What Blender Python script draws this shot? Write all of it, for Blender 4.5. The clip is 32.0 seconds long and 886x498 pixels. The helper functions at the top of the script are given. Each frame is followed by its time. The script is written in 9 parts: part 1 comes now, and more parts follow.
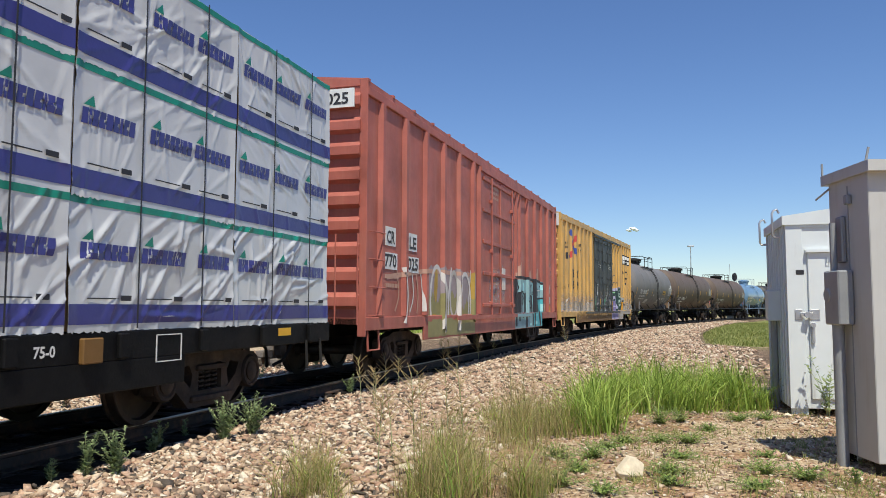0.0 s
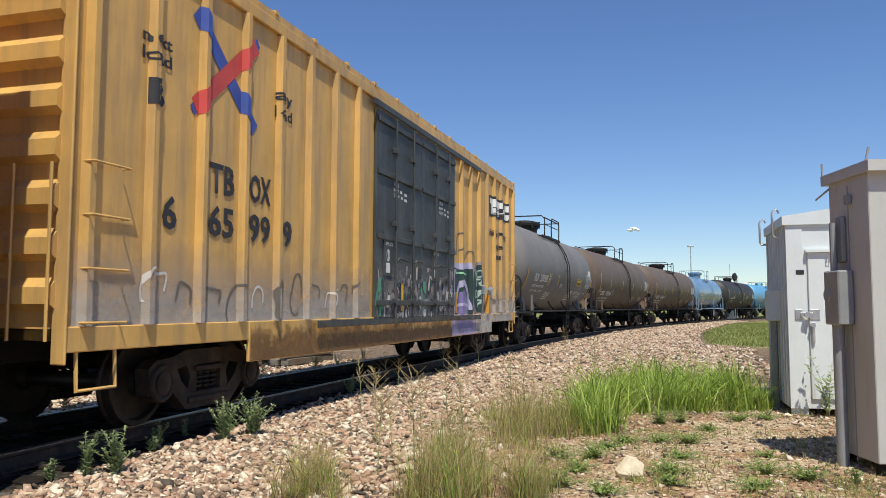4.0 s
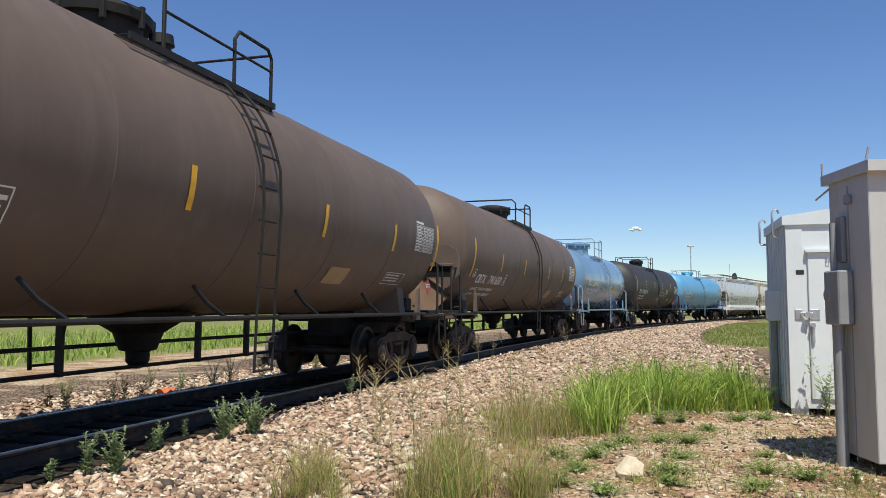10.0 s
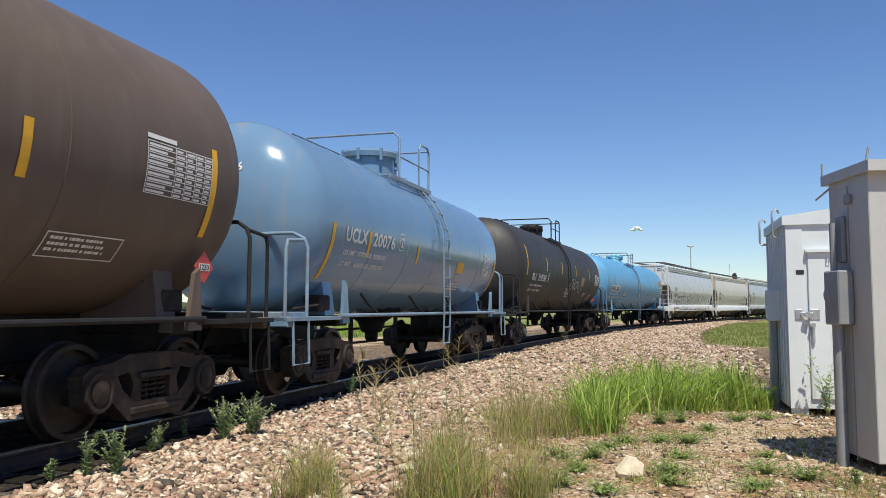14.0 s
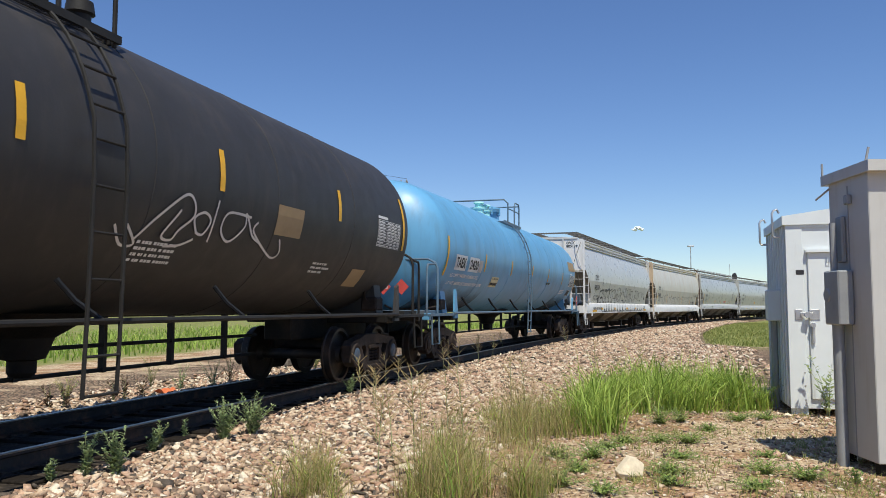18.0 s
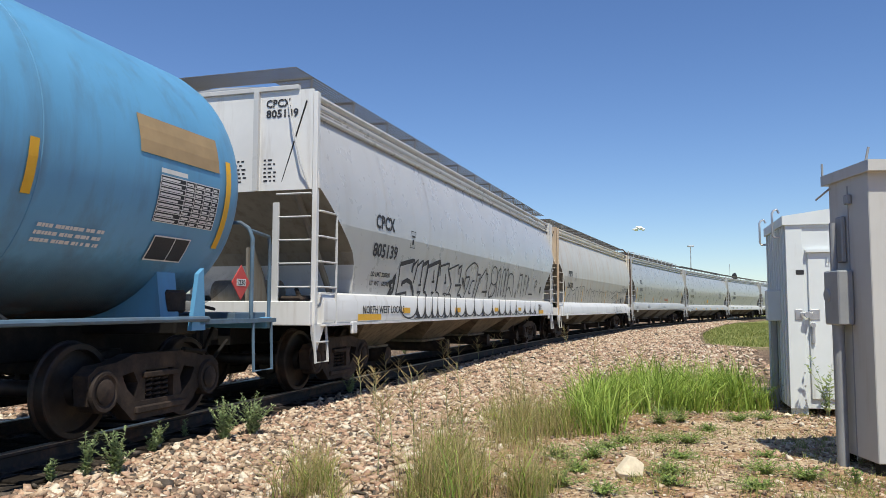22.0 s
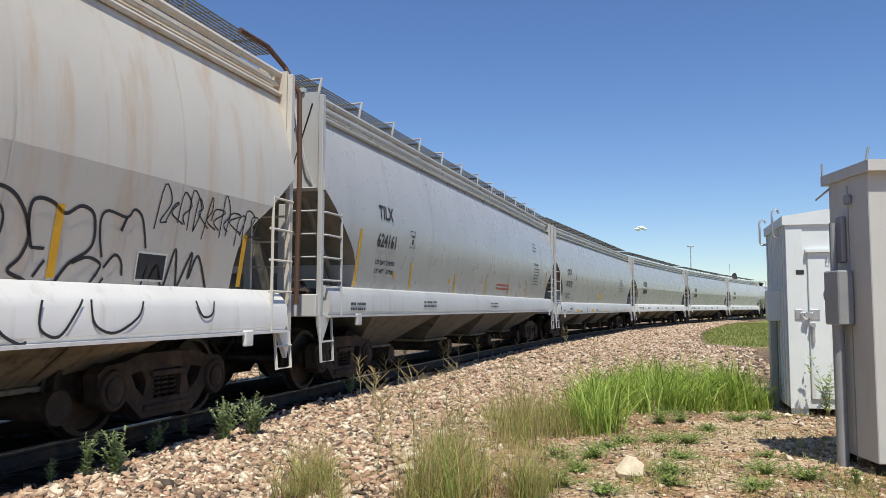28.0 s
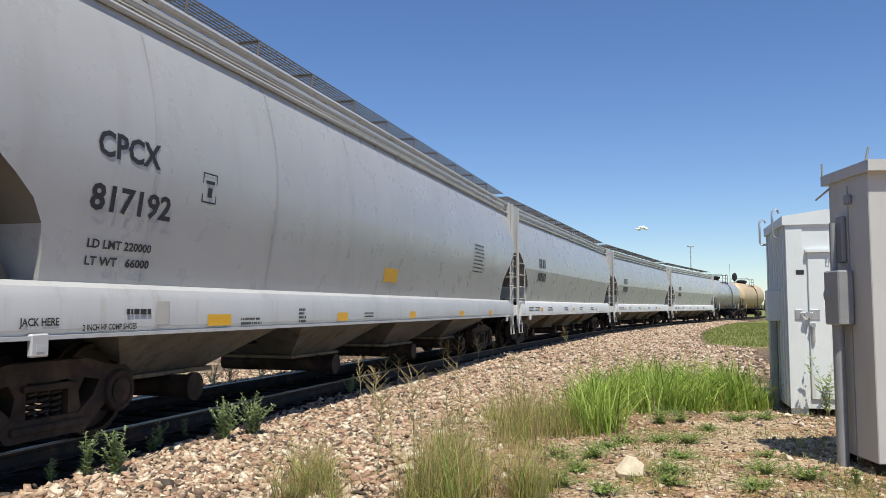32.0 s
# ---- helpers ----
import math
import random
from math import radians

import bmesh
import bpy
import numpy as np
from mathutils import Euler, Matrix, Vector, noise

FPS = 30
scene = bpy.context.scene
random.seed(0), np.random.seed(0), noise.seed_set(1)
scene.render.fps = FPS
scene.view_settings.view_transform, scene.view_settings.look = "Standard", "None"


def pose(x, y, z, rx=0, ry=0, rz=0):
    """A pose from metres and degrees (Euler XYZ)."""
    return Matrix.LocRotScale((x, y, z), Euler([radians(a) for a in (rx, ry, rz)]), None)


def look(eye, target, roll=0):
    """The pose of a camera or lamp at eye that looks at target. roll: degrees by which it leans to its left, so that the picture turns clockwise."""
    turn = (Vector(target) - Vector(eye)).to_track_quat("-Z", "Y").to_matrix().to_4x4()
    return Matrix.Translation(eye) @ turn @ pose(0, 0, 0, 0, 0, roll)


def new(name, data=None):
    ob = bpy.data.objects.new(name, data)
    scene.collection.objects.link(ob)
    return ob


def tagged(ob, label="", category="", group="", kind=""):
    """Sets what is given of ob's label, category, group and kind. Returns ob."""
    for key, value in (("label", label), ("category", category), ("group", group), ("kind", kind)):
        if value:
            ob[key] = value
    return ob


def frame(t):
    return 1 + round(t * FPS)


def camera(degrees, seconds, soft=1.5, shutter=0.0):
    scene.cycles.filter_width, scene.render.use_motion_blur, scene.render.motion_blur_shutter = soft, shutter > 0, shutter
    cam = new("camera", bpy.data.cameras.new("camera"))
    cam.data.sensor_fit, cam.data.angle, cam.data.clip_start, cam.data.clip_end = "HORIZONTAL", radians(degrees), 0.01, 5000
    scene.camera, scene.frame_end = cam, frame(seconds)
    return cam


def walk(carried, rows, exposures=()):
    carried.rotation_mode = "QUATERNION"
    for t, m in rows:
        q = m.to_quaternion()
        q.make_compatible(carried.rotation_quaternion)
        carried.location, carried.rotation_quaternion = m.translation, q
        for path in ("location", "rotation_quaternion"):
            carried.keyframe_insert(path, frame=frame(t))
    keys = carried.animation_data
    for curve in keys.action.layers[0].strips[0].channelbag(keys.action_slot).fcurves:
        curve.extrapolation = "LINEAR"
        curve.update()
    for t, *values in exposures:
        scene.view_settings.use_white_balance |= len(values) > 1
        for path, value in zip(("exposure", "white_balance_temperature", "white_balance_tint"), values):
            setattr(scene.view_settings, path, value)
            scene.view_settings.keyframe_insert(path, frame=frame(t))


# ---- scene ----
# ---------------- camera ----------------
cam = camera(58.38, 32.0, soft=0.6, shutter=0.035)
EYE = (0.0, 0.0, 1.244)
AIM = (0.0, 10 * math.cos(0.0742), 1.244 + 10 * math.sin(0.0742))
walk(cam, [(0.0, look(EYE, AIM, -0.076)), (32.0, look(EYE, AIM, -0.076))])

# ---------------- light ----------------
SUN_EL, SUN_AZ = 63.0, 171.0      # azimuth clockwise from +y
world = bpy.data.worlds.new("sky")
scene.world = world
world.use_nodes = True
wn, wl = world.node_tree.nodes, world.node_tree.links
sky = wn.new("ShaderNodeTexSky")
sky.sky_type = "NISHITA"
sky.sun_disc = False
sky.sun_elevation, sky.sun_rotation = radians(SUN_EL), radians(SUN_AZ)
sky.altitude, sky.air_density, sky.dust_density, sky.ozone_density = 200, 1.0, 0.1, 5.5
deep = wn.new("ShaderNodeHueSaturation")
deep.inputs["Hue"].default_value, deep.inputs["Saturation"].default_value = 0.508, 1.1
wl.new(sky.outputs[0], deep.inputs["Color"])
wl.new(deep.outputs[0], wn["Background"].inputs[0])
wn["Background"].inputs[1].default_value = 0.126
sun_data = bpy.data.lights.new("sun", "SUN")
sun_data.energy, sun_data.angle, sun_data.color = 5.0, radians(0.53), (1.0, 0.955, 0.82)
sun = new("sun", sun_data)
sx = math.cos(radians(SUN_EL)) * math.sin(radians(SUN_AZ))
sy = math.cos(radians(SUN_EL)) * math.cos(radians(SUN_AZ))
sun.matrix_world = look((sx * 50, sy * 50, math.sin(radians(SUN_EL)) * 50), (0, 0, 0))
scene.view_settings.exposure = 0.0

# ---------------- the track's line ----------------
STEP = 0.25
S_MIN, S_MAX = -260.0, 420.0


def bend(s):
    if s < 0:
        return 0.00098
    k = 0.000977 + 0.000165 * s - 2.2e-6 * s * s
    return k if s < 40 else max(k, 0.0016)


def track_table():
    table = {}
    for sign in (1, -1):
        x, y, h, s = -4.0, 8.9676, 0.2852, 0.0
        table[0] = (x, y, h)
        i = 0
        while S_MIN - 1 < s < S_MAX + 1:
            h2 = h + sign * STEP * bend(s + sign * STEP / 2)
            hm = (h + h2) / 2
            x, y = x + sign * STEP * math.sin(hm), y + sign * STEP * math.cos(hm)
            h, s, i = h2, s + sign * STEP, i + sign
            table[i] = (x, y, h)
    return table


TRACK = track_table()


def on_track(s):
    """Place and heading of the track's middle, s metres along."""
    i = math.floor(s / STEP)
    f = s / STEP - i
    a, b = TRACK[i], TRACK[i + 1]
    return tuple(p + (q - p) * f for p, q in zip(a, b))


def beside(s, n, z=0.0):
    """The place n metres to the right of the track's middle."""
    x, y, h = on_track(s)
    return Vector((x + n * math.cos(h), y - n * math.sin(h), z))


_is = sorted(TRACK)
TX = np.array([TRACK[i][0] for i in _is])
TY = np.array([TRACK[i][1] for i in _is])
TH = np.array([TRACK[i][2] for i in _is])
TS = np.array(_is) * STEP


def offset_of(x, y):
    """Signed distances from the track's middle (right is positive)."""
    x, y = np.atleast_1d(x).astype(float), np.atleast_1d(y).astype(float)
    out = np.empty(len(x))
    for a in range(0, len(x), 4000):
        d = (x[a:a + 4000, None] - TX[None, ::4]) ** 2 + (y[a:a + 4000, None] - TY[None, ::4]) ** 2
        j = d.argmin(1) * 4
        j = np.minimum(j, len(TX) - 1)
        out[a:a + 4000] = (x[a:a + 4000] - TX[j]) * np.cos(TH[j]) - (y[a:a + 4000] - TY[j]) * np.sin(TH[j])
    return out


def gone(t):
    """Metres that the train has gone at t."""
    return 6.4668 * t + 0.00139 * t * t


# ---------------- mesh helpers ----------------
class Shape:
    """Vertices and faces of one mesh."""

    def __init__(self):
        self.v, self.f = [], []

    def add(self, vs, fs):
        n = len(self.v)
        self.v += [tuple(p) for p in vs]
        self.f += [tuple(i + n for i in f) for f in fs]
        return self

    def box(self, x0, x1, y0, y1, z0, z1, c=0.0):
        if c <= 0:
            vs = [(x, y, z) for x in (x0, x1) for y in (y0, y1) for z in (z0, z1)]
            return self.add(vs, [(0, 1, 3, 2), (4, 6, 7, 5), (0, 4, 5, 1), (2, 3, 7, 6), (0, 2, 6, 4), (1, 5, 7, 3)])
        lim = (x0, x1), (y0, y1), (z0, z1)
        ids, vs = {}, []
        for i in (0, 1):
            for j in (0, 1):
                for k in (0, 1):
                    for ax in range(3):
                        p = []
                        for a, b in enumerate((i, j, k)):
                            e = lim[a][b]
                            p.append(e if a == ax else e + (c if b == 0 else -c))
                        ids[i, j, k, ax] = len(vs)
                        vs.append(p)
        fs = []
        for ax in range(3):
            o = [a for a in range(3) if a != ax]
            for side in (0, 1):
                q = []
                for b in ((0, 0), (1, 0), (1, 1), (0, 1)):
                    key = [0, 0, 0]
                    key[ax], key[o[0]], key[o[1]] = side, b[0], b[1]
                    q.append(ids[(*key, ax)])
                fs.append(q)
            for b0 in (0, 1):
                for b1 in (0, 1):
                    ka, kb = [0, 0, 0], [0, 0, 0]
                    ka[o[0]] = kb[o[0]] = b0
                    ka[o[1]] = kb[o[1]] = b1
                    ka[ax], kb[ax] = 0, 1
                    fs.append([ids[(*ka, o[0])], ids[(*kb, o[0])], ids[(*kb, o[1])], ids[(*ka, o[1])]])
        for i in (0, 1):
            for j in (0, 1):
                for k in (0, 1):
                    fs.append([ids[i, j, k, a] for a in range(3)])
        return self.add(vs, fs)

    def tube(self, pts, r, n=8, caps=True, r2=None):
        pts = [Vector(p) for p in pts]
        m = len(pts)
        vs, fs = [], []
        up = None
        for i, p in enumerate(pts):
            d = (pts[min(i + 1, m - 1)] - pts[max(i - 1, 0)]).normalized()
            if up is None:
                up = Vector((0, 0, 1)) if abs(d.z) < 0.9 else Vector((1, 0, 0))
            a = d.cross(up).normalized()
            b = a.cross(d)
            up = b
            rr = r if r2 is None else r + (r2 - r) * i / (m - 1)
            for j in range(n):
                w = 2 * math.pi * j / n
                vs.append(p + (a * math.cos(w) + b * math.sin(w)) * rr)
        for i in range(m - 1):
            for j in range(n):
                k = (j + 1) % n
                fs.append((i * n + j, i * n + k, (i + 1) * n + k, (i + 1) * n + j))
        if caps:
            fs.append(tuple(range(n))[::-1])
            fs.append(tuple((m - 1) * n + j for j in range(n)))
        return self.add(vs, fs)

    def lathe(self, prof, axis="x", n=32, at=(0, 0, 0)):
        """prof: pairs of place along the axis and radius."""
        vs, fs = [], []
        for a, r in prof:
            for j in range(n):
                w = 2 * math.pi * j / n
                c, s = r * math.cos(w), r * math.sin(w)
                p = {"x": (a, c, s), "y": (c, a, s), "z": (c, s, a)}[axis]
                vs.append((p[0] + at[0], p[1] + at[1], p[2] + at[2]))
        for i in range(len(prof) - 1):
            for j in range(n):
                k = (j + 1) % n
                fs.append((i * n + j, i * n + k, (i + 1) * n + k, (i + 1) * n + j))
        if prof[0][1] > 0:
            fs.append(tuple(range(n)))
        if prof[-1][1] > 0:
            fs.append(tuple((len(prof) - 1) * n + j for j in range(n)))
        return self.add(vs, fs)

    def prism(self, prof, a0, a1, axis="x"):
        """A closed outline in the two other axes, drawn out from a0 to a1."""
        n = len(prof)

        def put(a, p):
            return {"x": (a, p[0], p[1]), "y": (p[0], a, p[1]), "z": (p[0], p[1], a)}[axis]
        vs = [put(a0, p) for p in prof] + [put(a1, p) for p in prof]
        fs = [(i, (i + 1) % n, n + (i + 1) % n, n + i) for i in range(n)]
        fs += [tuple(range(n))[::-1], tuple(range(n, 2 * n))]
        return self.add(vs, fs)

    def quad(self, a, b, c, d):
        return self.add([a, b, c, d], [(0, 1, 2, 3)])

    def moved(self, m):
        self.v = [tuple(m @ Vector(p)) for p in self.v]
        return self

    def mesh(self, name, material, smooth=None):
        me = bpy.data.meshes.new(name)
        me.from_pydata(self.v, [], self.f)
        bm = bmesh.new()
        bm.from_mesh(me)
        bmesh.ops.recalc_face_normals(bm, faces=bm.faces)
        bm.to_mesh(me)
        bm.free()
        if smooth:
            me.shade_smooth()
            me.set_sharp_from_angle(angle=radians(smooth))
        me.materials.append(material)
        return me


def part(name, shape, material, parent=None, label="", smooth=30):
    """One mesh object under a thing or under a part."""
    data = shape if isinstance(shape, bpy.types.Mesh) else shape.mesh(name, material, smooth)
    ob = new(name, data)
    if parent is not None:
        ob.parent = parent
    if label:
        ob["label"] = label
    return ob


def thing(name, label, category, group="", kind="", m=None):
    ob = tagged(new(name), label, category, group, kind)
    if m is not None:
        ob.matrix_world = m
    return ob


# ---------------- materials ----------------
def material(name, color, rough=0.6, metal=0.0, vary=0.15, scale=3.0, dirt=None, dirt_amount=0.0, dirt_scale=1.2,
             streak=False, bump=0.15, bump_scale=40.0, second=None, island=0.0, spec=0.5, stretch=(1, 1, 1)):
    """A painted, dusty or rough surface: colour that varies at two scales, dirt in patches or streaks, and fine relief."""
    m = bpy.data.materials.new(name)
    m.use_nodes = True
    nt = m.node_tree
    nn, ll = nt.nodes, nt.links
    b = nn["Principled BSDF"]
    b.inputs["Roughness"].default_value = rough
    b.inputs["Metallic"].default_value = metal
    b.inputs["Specular IOR Level"].default_value = spec
    co = nn.new("ShaderNodeTexCoord")
    mp = nn.new("ShaderNodeMapping")
    mp.inputs["Scale"].default_value = stretch
    ll.new(co.outputs["Object"], mp.inputs[0])

    def noise_at(sc, detail=4.0, rgh=0.6, vec=None):
        t = nn.new("ShaderNodeTexNoise")
        t.inputs["Scale"].default_value, t.inputs["Detail"].default_value, t.inputs["Roughness"].default_value = sc, detail, rgh
        ll.new(vec or mp.outputs[0], t.inputs["Vector"])
        return t.outputs["Fac"]

    def ramp(src, lo, hi):
        r = nn.new("ShaderNodeMapRange")
        r.inputs[1].default_value, r.inputs[2].default_value = lo, hi
        r.clamp = True
        ll.new(src, r.inputs[0])
        return r.outputs[0]

    def mix(fac, a, c2):
        x = nn.new("ShaderNodeMix")
        x.data_type = "RGBA"
        if isinstance(fac, float):
            x.inputs[0].default_value = fac
        else:
            ll.new(fac, x.inputs[0])
        for sock, val in ((x.inputs[6], a), (x.inputs[7], c2)):
            if isinstance(val, tuple):
                sock.default_value = (*val, 1)
            else:
                ll.new(val, sock)
        return x.outputs[2]
    dark = tuple(c * (1 - vary) for c in color)
    light = tuple(min(1, c * (1 + vary)) for c in color)
    col = mix(ramp(noise_at(scale), 0.3, 0.7), dark, light)
    if second:
        col = mix(ramp(noise_at(scale * 3.7, 5.0), 0.5, 0.62), col, second)
    if island:
        g = nn.new("ShaderNodeNewGeometry")
        hs = nn.new("ShaderNodeHueSaturation")
        ll.new(ramp(g.outputs["Random Per Island"], -0.0001, 1.0), hs.inputs["Value"])
        rr = hs.inputs["Value"].links[0].from_node
        rr.inputs[3].default_value, rr.inputs[4].default_value = 1 - island, 1 + island
        ll.new(col, hs.inputs["Color"])
        col = hs.outputs[0]
    if dirt:
        if streak:
            sm = nn.new("ShaderNodeMapping")
            sm.inputs["Scale"].default_value = (2.2, 2.2, 0.22)
            ll.new(co.outputs["Object"], sm.inputs[0])
            src = noise_at(dirt_scale * 2, 6.0, 0.65, sm.outputs[0])
        else:
            src = noise_at(dirt_scale, 6.0, 0.65)
        col = mix(ramp(src, 0.62 - 0.25 * dirt_amount, 0.95 - 0.25 * dirt_amount), col, dirt)
    ll.new(col, b.inputs["Base Color"])
    rn = ramp(noise_at(scale * 5), 0.0, 1.0)
    rn.node.inputs[3].default_value, rn.node.inputs[4].default_value = max(0.02, rough - 0.12), min(1, rough + 0.12)
    ll.new(rn, b.inputs["Roughness"])
    if bump:
        bp = nn.new("ShaderNodeBump")
        bp.inputs["Strength"].default_value, bp.inputs["Distance"].default_value = bump, 0.02
        ll.new(noise_at(bump_scale, 5.0), bp.inputs["Height"])
        ll.new(bp.outputs[0], b.inputs["Normal"])
    return m


DUST = (0.33, 0.25, 0.18)
RUST = (0.16, 0.07, 0.035)
M_STEEL = material("rail_steel", (0.026, 0.02, 0.017), 0.8, 0.0, 0.25, 6, RUST, 0.5, 3)
M_RAILTOP = material("worn_steel", (0.3, 0.29, 0.28), 0.38, 1.0, 0.1, 20, bump=0.05)
M_TIE = material("tie_wood", (0.018, 0.014, 0.011), 0.9, 0, 0.4, 5, (0.05, 0.04, 0.032), 0.5, 2, stretch=(1, 6, 6), bump=0.5, spec=0.15)
M_TRUCK = material("grimy_cast_steel", (0.036, 0.026, 0.021), 0.75, 0.0, 0.4, 5, (0.12, 0.075, 0.05), 0.5, 2.2, bump=0.3, spec=0.25)
M_WHEEL = material("wheel_steel", (0.035, 0.028, 0.024), 0.5, 0.35, 0.3, 5, (0.09, 0.05, 0.032), 0.5, 3, spec=0.3)
M_BLUECAP = material("blue_cap_paint", (0.045, 0.075, 0.115), 0.55, 0, 0.2, 6, DUST, 0.4, 4)
M_UNDER = material("black_underframe", (0.012, 0.011, 0.01), 0.7, 0, 0.3, 4, (0.05, 0.037, 0.027), 0.45, 1.5, bump=0.25, spec=0.15)
M_FLATBLACK = material("black_flat_car_paint", (0.006, 0.006, 0.0065), 0.6, 0, 0.3, 4, (0.018, 0.014, 0.011), 0.35, 1.5, bump=0.2, spec=0.15)
M_RED = material("boxcar_red_paint", (0.4, 0.115, 0.083), 0.55, 0, 0.24, 1.2, (0.46, 0.175, 0.125), 0.5, 1.0, True, bump=0.08)
M_YELLOW = material("boxcar_yellow_paint", (0.65, 0.385, 0.11), 0.5, 0, 0.16, 1.0, (0.36, 0.24, 0.12), 0.72, 1.0, True, bump=0.08)
M_DARKDOOR = material("dark_door_paint", (0.045, 0.05, 0.05), 0.55, 0, 0.25, 1.5, (0.12, 0.11, 0.1), 0.5, 1.2, True)
M_BROWN = material("tank_brown_paint", (0.135, 0.1, 0.08), 0.55, 0, 0.12, 0.5, (0.165, 0.128, 0.102), 0.45, 0.8, True, bump=0.05, spec=0.2)
M_DUSTYBROWN = material("dusty_brown_plate", (0.27, 0.17, 0.105), 0.75, 0, 0.2, 2.0, (0.12, 0.075, 0.05), 0.5, 1.5, True)
M_GREY = material("tank_grey_paint", (0.175, 0.165, 0.16), 0.6, 0, 0.2, 0.5, (0.21, 0.18, 0.155), 0.5, 0.8, True, bump=0.05)
M_BLACK = material("tank_black_paint", (0.032, 0.03, 0.03), 0.58, 0, 0.2, 0.7, (0.06, 0.05, 0.045), 0.45, 0.8, True, bump=0.05)
M_PALEBLUE = material("tank_pale_blue_paint", (0.15, 0.255, 0.38), 0.16, 0, 0.06, 0.7, (0.3, 0.27, 0.24), 0.3, 0.7, True, bump=0.03)
M_BLUE = material("tank_blue_paint", (0.12, 0.34, 0.56), 0.42, 0, 0.1, 0.7, (0.11, 0.22, 0.32), 0.5, 0.7, True, bump=0.03)
M_BLUERAIL = material("dull_blue_rail_paint", (0.09, 0.15, 0.21), 0.55, 0, 0.2, 3, (0.1, 0.08, 0.065), 0.5, 2)
M_PALERAIL = material("pale_blue_rail_paint", (0.2, 0.28, 0.36), 0.5, 0, 0.2, 3, (0.2, 0.15, 0.12), 0.45, 2)
M_BRACKET = material("dark_bracket_paint", (0.02, 0.022, 0.025), 0.6, 0, 0.2, 5, spec=0.2)
M_TANTANK = material("tank_tan_paint", (0.6, 0.45, 0.27), 0.5, 0, 0.1, 1, (0.4, 0.28, 0.16), 0.4, 1.0, True)
M_WHITE = material("hopper_white_paint", (0.53, 0.525, 0.515), 0.3, 0, 0.05, 0.6, (0.45, 0.42, 0.38), 0.3, 0.8, True, bump=0.03)
M_CREAM = material("hopper_cream_paint", (0.59, 0.56, 0.5), 0.42, 0, 0.06, 0.6, (0.5, 0.34, 0.2), 0.42, 0.8, True, bump=0.04)
M_LGREY = material("hopper_grey_paint", (0.44, 0.44, 0.435), 0.3, 0, 0.05, 0.6, (0.38, 0.36, 0.34), 0.35, 0.8, True, bump=0.03)
# The hoppers' white made lighter, standing for sunlight on sills and one end.
M_SUNLITWHITE = material("sunlit_white_paint", (0.7, 0.69, 0.67), 0.45, 0, 0.05, 1.5, (0.45, 0.4, 0.34), 0.3, 1.2, True, bump=0.03)
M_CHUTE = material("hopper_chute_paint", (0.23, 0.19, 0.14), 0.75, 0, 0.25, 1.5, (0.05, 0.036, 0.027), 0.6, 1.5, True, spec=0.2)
M_GREYSILL = material("sill_grey_paint", (0.5, 0.5, 0.495), 0.45, 0, 0.06, 1.5, (0.36, 0.33, 0.3), 0.35, 1.2, True, bump=0.03)
# Body grey with grime, made darker for the shade below the sills.
M_BAYGREY = material("grimy_shaded_bay_paint", (0.17, 0.165, 0.155), 0.65, 0, 0.2, 1.5, (0.05, 0.042, 0.034), 0.55, 1.3, True, spec=0.2)
# Dusty grey-brown, darkened to stand for shade under the hoppers' ends.
M_SLOPE = material("dusty_shaded_slope_sheet", (0.2, 0.18, 0.15), 0.7, 0, 0.15, 1.5, (0.12, 0.09, 0.06), 0.5, 1.5, True, spec=0.2)
M_RUSTCREAM = material("rust_stained_cream_paint", (0.6, 0.47, 0.33), 0.6, 0, 0.12, 1.5, (0.3, 0.15, 0.07), 0.6, 1.5, True)
M_WALKWAY = material("walkway_galvanized", (0.15, 0.14, 0.125), 0.6, 0.2, 0.15, 5)
M_STEP = material("dark_handrail_paint", (0.025, 0.024, 0.023), 0.6, 0, 0.2, 5, spec=0.2)
M_WRAP = material("lumber_wrap", (0.58, 0.59, 0.6), 0.16, 0, 0.06, 1.5, bump=0.12, bump_scale=9.0)
M_WRAPBLUE = material("wrap_navy_print", (0.045, 0.045, 0.2), 0.35, 0, 0.1, 2, bump=0.3, bump_scale=6.0)
M_WRAPGREEN = material("wrap_green_print", (0.01, 0.22, 0.15), 0.4, 0, 0.1, 2)
M_LUMBER = material("sawn_lumber", (0.36, 0.24, 0.12), 0.8, 0, 0.25, 8)
M_STRIPE = material("yellow_reflector", (0.78, 0.42, 0.02), 0.5, 0, 0.06, 10)
M_INKWHITE = material("white_lettering", (0.72, 0.71, 0.68), 0.6, 0, 0.06, 10, bump=0)
M_INKBLACK = material("black_lettering", (0.025, 0.025, 0.03), 0.6, 0, 0.1, 10, bump=0)
M_CABINET = material("cabinet_grey_paint", (0.69, 0.73, 0.73), 0.45, 0.0, 0.04, 1.2, (0.42, 0.4, 0.36), 0.22, 1.2, True, bump=0.04)
M_ALU = material("cabinet_aluminium", (0.5, 0.495, 0.47), 0.5, 0.0, 0.05, 1.5, (0.4, 0.36, 0.3), 0.25, 1.2, True, bump=0.05)
M_CONDUIT = material("grey_conduit", (0.3, 0.31, 0.32), 0.5, 0.2, 0.1, 4)
M_GALV = material("galvanized_steel", (0.6, 0.6, 0.6), 0.4, 0.8, 0.1, 8)

